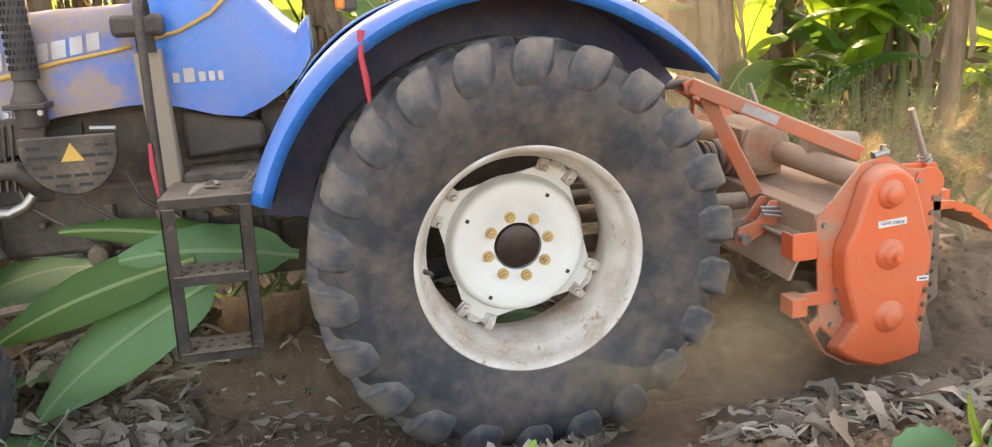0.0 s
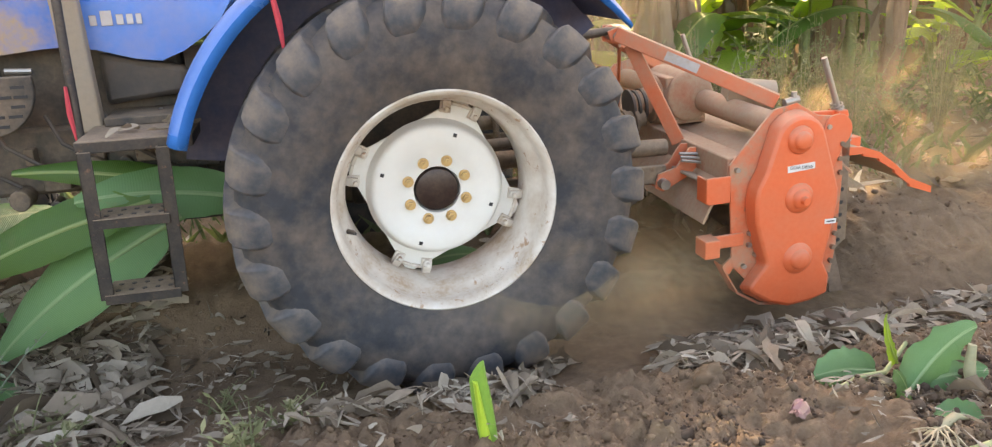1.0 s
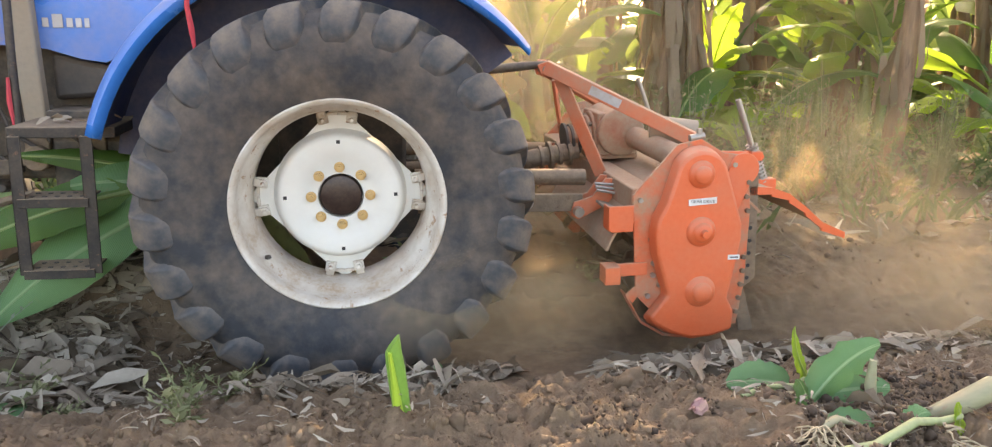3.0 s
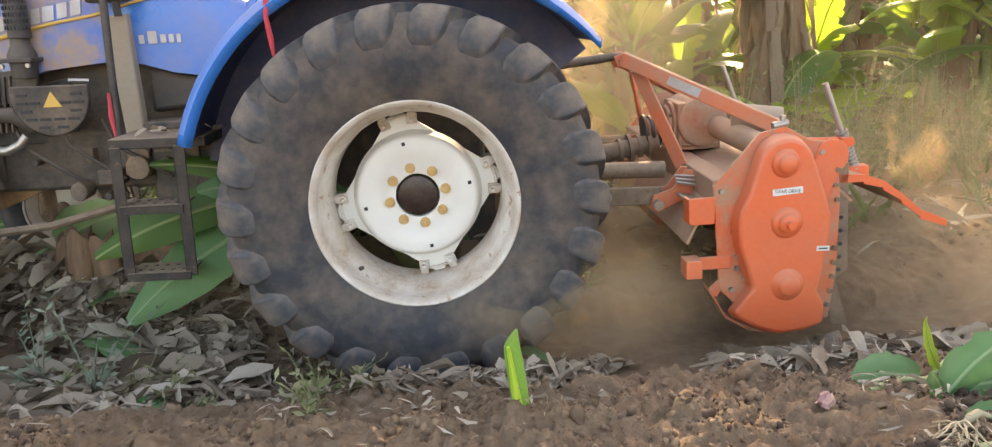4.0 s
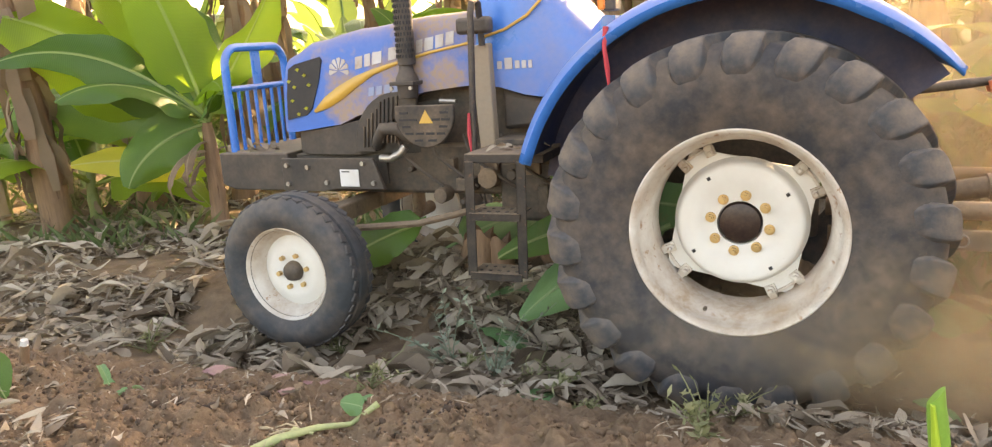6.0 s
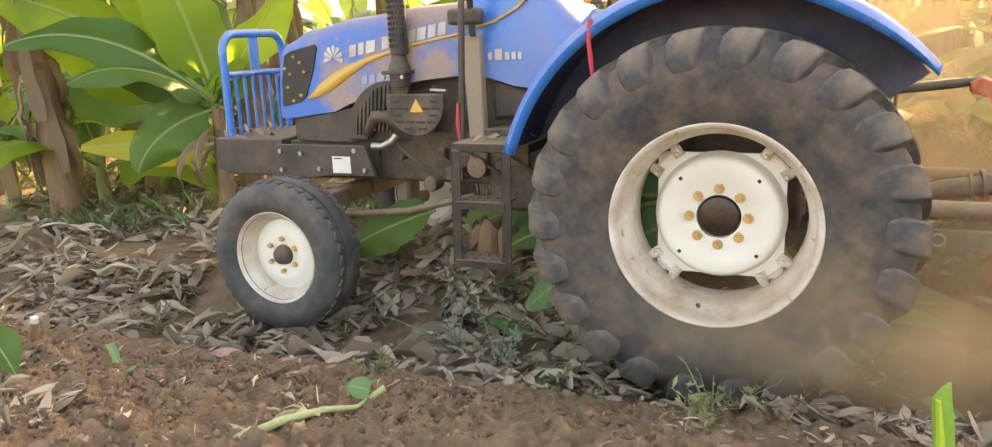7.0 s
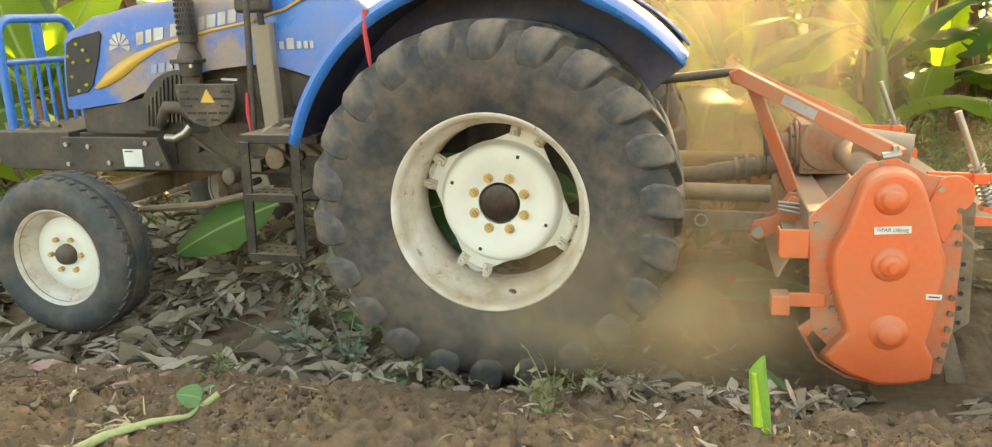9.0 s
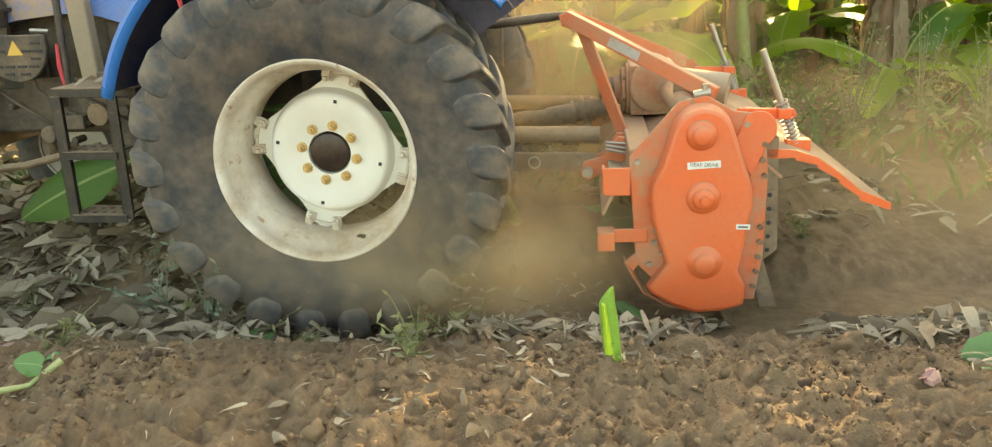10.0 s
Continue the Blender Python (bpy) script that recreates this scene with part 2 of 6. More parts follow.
M_LEAF_LITE = leafy("banana_leaf_young", (0.15, 0.29, 0.025), (0.32, 0.46, 0.045), (0.40, 0.48, 0.16), 0.62)
M_LEAF_YELLOW = leafy("banana_leaf_yellow", (0.42, 0.40, 0.04), (0.55, 0.52, 0.07), (0.5, 0.5, 0.2), 0.5, 0.5, 0.5)
M_LEAF_CUT = leafy("banana_leaf_cut", (0.09, 0.22, 0.07), (0.16, 0.31, 0.13), (0.24, 0.36, 0.17), 0.25, 0.5, 0.35)
M_DRY = leafy("banana_leaf_dry", (0.11, 0.07, 0.045), (0.33, 0.24, 0.16), (0.30, 0.22, 0.14), 0.2, 0.85, 0.5)
M_WEED = litter_mat("weed_green", [(0.0, (0.10, 0.16, 0.05)), (0.5, (0.16, 0.23, 0.09)), (1.0, (0.25, 0.30, 0.14))], 0.35)
M_WEED_GREY = litter_mat("weed_grey", [(0.0, (0.16, 0.20, 0.13)), (0.5, (0.24, 0.29, 0.20)), (1.0, (0.33, 0.37, 0.27))], 0.25)
M_WEED_PALE = litter_mat("weed_pale", [(0.0, (0.20, 0.22, 0.10)), (0.6, (0.33, 0.34, 0.17)), (1.0, (0.42, 0.40, 0.22))], 0.4)
M_LITTER = litter_mat("dry_litter", [(0.0, (0.11, 0.075, 0.045)), (0.3, (0.28, 0.21, 0.145)), (0.7, (0.43, 0.345, 0.255)), (1.0, (0.60, 0.51, 0.39))])
M_CLOD = litter_mat("soil_clod", [(0.0, (0.130, 0.079, 0.044)), (0.6, (0.225, 0.141, 0.080)), (1.0, (0.320, 0.208, 0.122))], 0.0)
M_CLOD_WET = litter_mat("moist_clod", [(0.0, (0.05, 0.030, 0.018)), (0.6, (0.105, 0.064, 0.038)), (1.0, (0.19, 0.120, 0.072))], 0.0)
M_ROOT = surface("root_fibre", (0.46, 0.38, 0.24), 0.7, 0.0, 0.4, 0.4, 12, 60, 0.4, (0.22, 0.14, 0.08), 0.2)
M_SHEATH = surface("sheath_pale", (0.30, 0.30, 0.17), 0.6, 0.0, 0.55, 0.4, 10, 40, 0.4, (0.30, 0.20, 0.11), 0.2, 0.0, (0.32, 0.72), (0.2, 1, 1))
M_SOIL = soil_mat()
M_DUST = dust_mat("airborne_dust", 0.55)
M_DUST_THIN = dust_mat("thin_dust", 0.27)
M_BUSH = litter_mat("undergrowth", [(0.0, (0.10, 0.15, 0.04)), (0.4, (0.20, 0.26, 0.08)), (0.8, (0.34, 0.36, 0.16)), (1.0, (0.44, 0.36, 0.20))], 0.4)
M_FAR = leafy("far_foliage", (0.05, 0.11, 0.02), (0.20, 0.28, 0.06), (0.2, 0.3, 0.1), 0.45)

# ---- building helpers ----
rnd = random.Random(7)


def part(name, bm, material, parent=None, label="", bevel=0.0, smooth=38):
    """Links a bmesh as one mesh object under a thing or a part."""
    me = bpy.data.meshes.new(name)
    bm.normal_update()
    bm.to_mesh(me)
    bm.free()
    me.materials.append(material)
    if smooth:
        me.polygons.foreach_set("use_smooth", [True] * len(me.polygons))
        me.set_sharp_from_angle(angle=radians(smooth))
    ob = new(name, me)
    ob.parent = parent
    if bevel:
        mod = ob.modifiers.new("bevel", "BEVEL")
        mod.width, mod.segments, mod.limit_method, mod.angle_limit = bevel, 2, "ANGLE", radians(40)
    if label:
        ob["label"] = label
    return ob


def add_box(bm, c, s, turn=None):
    m = Matrix.Translation(c) @ (turn or Matrix()) @ Matrix.Diagonal((*s, 1))
    bmesh.ops.create_cube(bm, size=1, matrix=m)
    return bm


def add_prism(bm, pts, y0, y1, inset=0.0):
    """A polygon in x and z, extruded along y."""
    if sum(a[0] * b[1] - b[0] * a[1] for a, b in zip(pts, pts[1:] + pts[:1])) < 0:
        pts = pts[::-1]
    cx, cz = sum(p[0] for p in pts) / len(pts), sum(p[1] for p in pts) / len(pts)
    k = 1 - inset
    a = [bm.verts.new((cx + (x - cx) * k, y0, cz + (z - cz) * k)) for x, z in pts]
    b = [bm.verts.new((x, y1, z)) for x, z in pts]
    bm.faces.new(a)
    bm.faces.new(b[::-1])
    n = len(pts)
    for i in range(n):
        bm.faces.new((a[(i + 1) % n], a[i], b[i], b[(i + 1) % n]))
    return bm


def add_tube(bm, pts, r, n=10, caps=True):
    """A round bar along a line of points; r may be one radius or one for each point."""
    pts = [Vector(p) for p in pts]
    rs = r if isinstance(r, (list, tuple)) else [r] * len(pts)
    rings, side = [], None
    for i, p in enumerate(pts):
        d = (pts[min(i + 1, len(pts) - 1)] - pts[max(i - 1, 0)]).normalized()
        if side is None:
            side = d.orthogonal().normalized()
        side = (side - d * side.dot(d)).normalized()
        up = d.cross(side)
        rings.append([bm.verts.new(p + (side * math.cos(a) + up * math.sin(a)) * rs[i])
                      for a in (2 * math.pi * k / n for k in range(n))])
    for u, v in zip(rings, rings[1:]):
        for k in range(n):
            bm.faces.new((u[k], u[(k + 1) % n], v[(k + 1) % n], v[k]))
    if caps:
        bm.faces.new(rings[0][::-1])
        bm.faces.new(rings[-1])
    return bm


def add_lathe(bm, prof, n=64, c=(0, 0, 0), closed=False):
    """Radius and y pairs turned about the y axis."""
    rings = [[bm.verts.new((c[0] + r * math.cos(a), c[1] + y, c[2] + r * math.sin(a)))
              for a in (2 * math.pi * k / n for k in range(n))] for r, y in prof]
    pairs = list(zip(rings, rings[1:])) + ([(rings[-1], rings[0])] if closed else [])
    for u, v in pairs:
        for k in range(n):
            bm.faces.new((u[k], u[(k + 1) % n], v[(k + 1) % n], v[k]))
    if not closed:
        for ring, flip in ((rings[0], 1), (rings[-1], 0)):
            if prof[0 if flip else -1][0] > 1e-4:
                bm.faces.new(ring[::-1] if flip else ring)
    bmesh.ops.recalc_face_normals(bm, faces=bm.faces[:])
    return bm


def B():
    return bmesh.new()


def mixed(a, b, k):
    return a + (b - a) * k


def table(rows, v):
    if v <= rows[0][0]:
        return rows[0][1]
    for (a, p), (b, q) in zip(rows, rows[1:]):
        if v <= b:
            k = (v - a) / (b - a)
            return mixed(p, q, k * k * (3 - 2 * k))
    return rows[-1][1]


def fbm(x, y, scale, octaves=3, seed=0.0):
    return noise.fractal(Vector((x * scale, y * scale, seed)), 1.0, 2.0, octaves)


BANK = [(-30, 0.10), (-2.5, 0.16), (-1.3, 0.27), (-0.85, 0.26), (-0.65, 0.19), (-0.34, 0.12), (-0.12, 0.0), (0.1, -0.035), (0.4, -0.03),
        (0.65, 0.03), (1.4, 0.03), (2.2, 0.06), (5, 0.10), (12, 0.2), (40, 0.3)]


def height(x, y):
    """The field's height: a loose bank beside the wheel track, and raised tilled soil behind the tiller."""
    z = table(BANK, y + 0.06 * fbm(x, 0, 0.7, 2, 3.0))
    near = max(0.0, 1 - max(0, abs(x) - 6) / 8) * max(0.0, 1 - max(0, y - 4) / 6)
    rough = 0.35 if 0.0 < y < 0.5 else 1.0
    loose = table([(-0.5, 1.0), (-0.2, 0.35), (0.05, 0.2), (0.6, 0.5), (3, 0.6)], y)
    z += near * loose * rough * (0.05 * fbm(x, y, 1.9, 3, 1.0) + 0.062 * abs(fbm(x, y, 6.5, 3, 5.0)) + 0.042 * abs(fbm(x, y, 15, 3, 9.0)) + 0.022 * fbm(x, y, 34, 3, 2.5))
    row = table([(-3.6, 0.3), (-3.0, 1.0), (-0.6, 1.0), (0.6, 0.0)], x) * table([(0.5, 0.0), (0.8, 1.0), (1.2, 1.0), (1.5, 0.0)], y)
    z += row * (0.20 + 0.10 * fbm(x, y, 2.6, 2, 11.0))
    till = table([(1.75, 0.0), (2.3, 1.0)], x) * table([(0.1, 0.0), (0.35, 1.0), (1.7, 1.0), (2.3, 0.0)], y)
    z += till * (0.10 + 0.07 * abs(fbm(x, y, 5.0, 4, 2.0)))
    return z


def loft(bm, sections, close_ends=True):
    """Joins closed rings of points, one after another, into a skin."""
    rings = [[bm.verts.new(p) for p in s] for s in sections]
    n = len(rings[0])
    for u, v in zip(rings, rings[1:]):
        for k in range(n):
            bm.faces.new((u[k], u[(k + 1) % n], v[(k + 1) % n], v[k]))
    if close_ends:
        bm.faces.new(rings[0][::-1])
        bm.faces.new(rings[-1])
    bmesh.ops.recalc_face_normals(bm, faces=bm.faces[:])
    return bm

# ---- ground ----


def steps(dense0, dense1, step, far0, far1):
    v, a, d = [], dense0, step
    while a > far0:
        d = min(d * 1.11, 60)
        a -= d
        v.append(a)
    v = v[::-1]
    k = int(round((dense1 - dense0) / step))
    v += [dense0 + (dense1 - dense0) * i / k for i in range(k + 1)]
    a, d = dense1, step
    while a < far1:
        d = min(d * 1.11, 60)
        a += d
        v.append(a)
    return v


def build_ground():
    xs, ys = steps(-4.4, 3.2, 0.0125, -900, 900), steps(-1.65, 0.4, 0.012, -900, 900)
    verts = [(x, y, height(x, y)) for y in ys for x in xs]
    w = len(xs)
    faces = [(j * w + i, j * w + i + 1, (j + 1) * w + i + 1, (j + 1) * w + i) for j in range(len(ys) - 1) for i in range(w - 1)]
    me = bpy.data.meshes.new("ground")
    me.from_pydata(verts, [], faces)
    me.materials.append(M_SOIL)
    me.polygons.foreach_set("use_smooth", [True] * len(me.polygons))
    return tagged(new("ground", me), "brown loose tilled soil of a plantation", "ground", kind="structure")


build_ground()

# ---- tractor ----
HUB_Z, MID_Y = 0.69, 0.95


def arc(cx, cz, r, a0, a1, n):
    return [(cx + r * math.cos(radians(a0 + (a1 - a0) * i / n)), cz + r * math.sin(radians(a0 + (a1 - a0) * i / n))) for i in range(n + 1)]


def ring_point(r, a, y):
    return Vector((r * math.cos(a), y, r * math.sin(a)))


def build_rear_wheel(parent):
    """The wheel about its own centre; the outer face looks to -y."""
    bm = B()
    half = [(0.368, -0.150), (0.3815, -0.199), (0.40, -0.207), (0.44, -0.222), (0.50, -0.236), (0.56, -0.240), (0.612, -0.233), (0.652, -0.214), (0.678, -0.175), (0.686, -0.08)]
    prof = half + [(0.688, 0.0)] + [(r, -y) for r, y in half[::-1]]
    add_lathe(bm, prof, 96, closed=True)
    wheel = part("rear_wheel", bm, M_TYRE, parent, "large black rear tractor tyre with slanting lugs, dusty", smooth=32)
    # tread bars: two rows of slanting lugs, that run from the middle over the shoulder
    def lug_mesh(side):
        bm = B()
        line = [(-0.015, 0.668, 0.712, 0.0, 0.026), (0.05, 0.668, 0.715, 0.05, 0.026), (0.12, 0.664, 0.715, 0.12, 0.029),
                (0.180, 0.652, 0.713, 0.185, 0.035), (0.210, 0.632, 0.707, 0.212, 0.048), (0.228, 0.604, 0.690, 0.228, 0.054), (0.241, 0.582, 0.658, 0.240, 0.054), (0.2455, 0.562, 0.622, 0.249, 0.048), (0.2430, 0.545, 0.590, 0.256, 0.038), (0.2360, 0.53, 0.560, 0.262, 0.022)]
        secs = []
        for y, r_in, r_out, a, wd in line:
            ha, hb = wd * 1.1 / r_out, (wd * 1.1 + 0.018) / r_in
            yy = y * side
            inn = (abs(y) - 0.035) * side if abs(y) > 0.2 else yy
            secs.append([ring_point(r_in, a - hb, inn), ring_point(r_out, a - ha, yy), ring_point(r_out, a + ha, yy), ring_point(r_in, a + hb, inn)])
        loft(bm, secs)
        return part("tread_lug", bm, M_LUG, wheel, bevel=0.006, smooth=48)

    lugs = 22
    for side in (-1, 1):
        first = lug_mesh(side)
        for k in range(lugs):
            ob = first if k == 0 else first.copy()
            if k:
                scene.collection.objects.link(ob)
            ob.matrix_basis = Matrix.Rotation(-2 * math.pi / lugs * (k + (0.5 if side > 0 else 0.0)), 4, "Y")
    # rim: lip, bead seat, well
    bm = B()
    add_lathe(bm, [(0.3825, -0.196), (0.383, -0.203), (0.378, -0.207), (0.370, -0.203), (0.361, -0.188), (0.357, -0.165), (0.352, -0.12), (0.340, -0.105),
                   (0.326, -0.06), (0.322, 0.07), (0.345, 0.11), (0.357, 0.165), (0.370, 0.203), (0.380, 0.205), (0.380, 0.198), (0.366, 0.165), (0.352, 0.11), (0.33, 0.06), (0.334, -0.06), (0.358, -0.11), (0.366, -0.165)], 96, closed=True)
    part("rim", bm, M_RIM, wheel, "worn off-white steel rim with dust and scraped lip")
    # pressed centre: a square plate with its corners at the rim, and a deep round dome with a flat face
    bm = B()
    outline = []
    for q in range(4):
        for da in (-45, -38, -31, -24, -17, -11, -7, -4, -2, 0, 2, 4, 7, 11, 17, 24, 31, 38):
            r = min(0.329, 0.241 / math.cos(radians(45 - abs(da))))
            a = radians(q * 90 + da)
            outline.append((r * math.cos(a), r * math.sin(a)))
    add_prism(bm, outline, 0.030, 0.042)
    add_lathe(bm, [(0.250, 0.031), (0.243, 0.015), (0.238, 0.000), (0.233, -0.012), (0.225, -0.019), (0.215, -0.022), (0.15, -0.021), (0.142, -0.015), (0.085, -0.013), (0.083, 0.014), (0.225, 0.020), (0.235, 0.036)], 72, closed=True)
    part("wheel_disc", bm, M_WHITE, wheel, "cream white pressed steel wheel centre")
    for q in range(4):
        a = radians(90 * q)
        bm = B()
        add_tube(bm, [(0.205 * math.cos(a), -0.018, 0.205 * math.sin(a)), (0.205 * math.cos(a), -0.0236, 0.205 * math.sin(a))], 0.0095, 4)
        part("square_hole", bm, M_INK, wheel, "small square hole in the wheel centre")
        for d in (-10.6, 10.6):
            b = a + radians(d)
            at = Matrix.Rotation(-b, 4, "Y")
            bm = B()
            add_box(bm, at @ Vector((0.312, 0.018, 0)), (0.050, 0.030, 0.030), at @ Matrix.Rotation(0.5, 4, "Z"))
            add_box(bm, at @ Vector((0.292, 0.022, 0)), (0.040, 0.014, 0.040), at)
            add_tube(bm, [at @ Vector((0.288, 0.024, 0)), at @ Vector((0.288, -0.004, 0))], 0.0165, 6)
            add_tube(bm, [at @ Vector((0.288, -0.004, 0)), at @ Vector((0.288, -0.024, 0))], [0.0105, 0.009], 8)
            part("clamp_bolt", bm, M_RIM, wheel, "rim clamp bolt caked with paint", 0.003)
        bm = B()
        for d in (-3.4, 3.4):
            b = a + radians(d)
            add_box(bm, Matrix.Rotation(-b, 4, "Y") @ Vector((0.306, 0.024, 0)), (0.012, 0.012, 0.036), Matrix.Rotation(-b, 4, "Y"))
        part("weld_bead", bm, M_RIM, wheel, "rough weld between rim lug and centre", 0.003)
    for k in range(8):
        a = radians(45 * k)
        bm = B()
        c = (0.1095 * math.cos(a), 0.1095 * math.sin(a))
        add_tube(bm, [(c[0], -0.011, c[1]), (c[0], -0.020, c[1])], 0.020, 14)
        add_tube(bm, [(c[0], -0.020, c[1]), (c[0], -0.038, c[1])], 0.0145, 6)
        add_tube(bm, [(c[0], -0.038, c[1]), (c[0], -0.049, c[1])], 0.008, 8)
        part("wheel_nut", bm, M_NUT, wheel, "ochre painted wheel nut")
    bm = B()
    add_lathe(bm, [(0.0, -0.020), (0.03, -0.019), (0.062, -0.016), (0.074, -0.012), (0.079, -0.003), (0.079, 0.06), (0.0, 0.06)], 32)
    part("hub_cap", bm, M_HUB, wheel, "dark rusty axle hub")
    bm = B()
    a = radians(126)
    add_tube(bm, [(0.345 * math.cos(a), -0.10, 0.345 * math.sin(a)), (0.325 * math.cos(a), -0.135, 0.325 * math.sin(a)), (0.318 * math.cos(a), -0.16, 0.318 * math.sin(a))], [0.009, 0.008, 0.005], 8)
    part("valve_stem", bm, M_BLACK, wheel, "tyre valve stem")
    # brake drum and axle trumpet behind the centre
    bm = B()
    add_lathe(bm, [(0.0, 0.05), (0.13, 0.05), (0.14, 0.08), (0.12, 0.18), (0.0, 0.18)], 32)
    part("axle_flange", bm, M_CAST, wheel)
    return wheel


def build_front_wheel(parent):
    bm = B()
    half = [(0.212, -0.080), (0.228, -0.094), (0.246, -0.110), (0.278, -0.124), (0.312, -0.123), (0.340, -0.110), (0.358, -0.094)]
    prof = half + [(0.367, -0.082), (0.370, -0.070), (0.371, -0.044), (0.363, -0.041), (0.363, -0.034), (0.377, -0.030), (0.380, -0.012), (0.380, 0.012), (0.377, 0.030), (0.363, 0.034), (0.363, 0.041), (0.371, 0.044), (0.370, 0.070), (0.367, 0.082)] + [(r, -y) for r, y in half[::-1]]
    add_lathe(bm, prof, 72, closed=True)
    wheel = part("front_wheel", bm, M_TYRE_FRONT, parent, "ribbed black front tyre, worn and dusty", smooth=34)
    for s in (-1, 1):
        bm = B()
        add_box(bm, (0.3675, s * 0.066, 0), (0.016, 0.034, 0.042), Matrix.Rotation(s * 0.3, 4, "X"))
        first = part("tread_block", bm, M_TYRE_FRONT, wheel, "", 0.004)
        for k in range(40):
            ob = first if k == 0 else first.copy()
            if k:
                scene.collection.objects.link(ob)
            ob.matrix_basis = Matrix.Rotation(2 * math.pi * k / 40, 4, "Y")
    bm = B()
    add_lathe(bm, [(0.226, -0.088), (0.230, -0.094), (0.226, -0.099), (0.219, -0.094), (0.212, -0.078), (0.206, -0.06), (0.190, -0.045), (0.182, -0.01), (0.182, 0.03),
                   (0.206, 0.06), (0.226, 0.09), (0.219, 0.09), (0.20, 0.055), (0.175, 0.03), (0.175, -0.012)], 64, closed=True)
    part("rim", bm, M_RIM, wheel, "worn off-white front wheel rim")
    bm = B()
    add_lathe(bm, [(0.0, -0.020), (0.06, -0.022), (0.105, -0.034), (0.135, -0.030), (0.165, -0.012), (0.186, -0.004), (0.186, 0.008), (0.0, 0.008)], 48)
    part("wheel_disc", bm, M_WHITE, wheel, "cream white dished front wheel centre")
    for k in range(6):
        a = radians(20 + 60 * k)
        bm = B()
        c = (0.082 * math.cos(a), 0.082 * math.sin(a))
        add_tube(bm, [(c[0], -0.026, c[1]), (c[0], -0.048, c[1])], [0.013, 0.012], 6)
        part("wheel_nut", bm, M_NUT, wheel, "ochre painted wheel nut")
    bm = B()
    add_lathe(bm, [(0.0, -0.066), (0.030, -0.064), (0.042, -0.056), (0.048, -0.04), (0.052, -0.015), (0.0, -0.015)], 24)
    part("hub_cap", bm, M_BLACK, wheel, "black greasy hub cap")
    return wheel


def build_fender(parent, y0, y1, out):
    """Arched mudguard; y0 is the outer edge, y1 the wall beside the seat."""
    outer = arc(0, HUB_Z, 0.885, 164, 38, 34)
    inner = arc(0, HUB_Z, 0.835, 164, 44, 34)
    bm = B()
    n = len(outer)
    grid = []
    for i in range(n):
        (xo, zo), (xi, zi) = outer[i], inner[i]
        if i > n - 6:
            k = (i - (n - 6)) / 5
            zi, xi = mixed(zi, zo - 0.015, k), mixed(xi, xo, k)
        row = [(xi, y0, zi), (mixed(xi, xo, 0.6), y0 - 0.012 * out, mixed(zi, zo, 0.6)), (xo, y0 + 0.006 * out, zo), (xo * 1.012, y0 + 0.04 * out, HUB_Z + (zo - HUB_Z) * 1.012),
               (xo * 1.012, y1, HUB_Z + (zo - HUB_Z) * 1.012)]
        grid.append([bm.verts.new(p) for p in row])
    for u, v in zip(grid, grid[1:]):
        for k in range(4):
            bm.faces.new((u[k], u[k + 1], v[k + 1], v[k]))
    f = part("fender", bm, M_BLUE, parent, "glossy blue arched rear mudguard", smooth=60)
    mod = f.modifiers.new("thick", "SOLIDIFY")
    mod.thickness, mod.offset = 0.006, -1
    # wall and arch underside, in the blue with shade put into its colour
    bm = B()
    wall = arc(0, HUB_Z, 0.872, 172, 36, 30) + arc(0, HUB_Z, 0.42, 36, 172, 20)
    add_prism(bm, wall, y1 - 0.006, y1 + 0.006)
    underside = arc(0, HUB_Z, 0.872, 163, 40, 30) + arc(0, HUB_Z, 0.866, 40, 163, 30)
    add_prism(bm, underside, min(y0 + 0.02 * out, y1), max(y0 + 0.02 * out, y1))
    part("shaded_inside", bm, M_BLUE_SHADED, f, "blue inner wall of the mudguard, shade painted in as navy")
    return f


def plate_text(parent, x, z, y, words, size, material, name="lettering", width=None):
    cu = bpy.data.curves.new(name, "FONT")
    cu.body, cu.size, cu.extrude, cu.align_x, cu.align_y = words, size, 0.0004, "CENTER", "CENTER"
    ob = new(name, cu)
    ob.data.materials.append(material)
    ob.parent = parent
    ob.matrix_basis = pose(x, y, z, 90, 0, 0)
    return ob


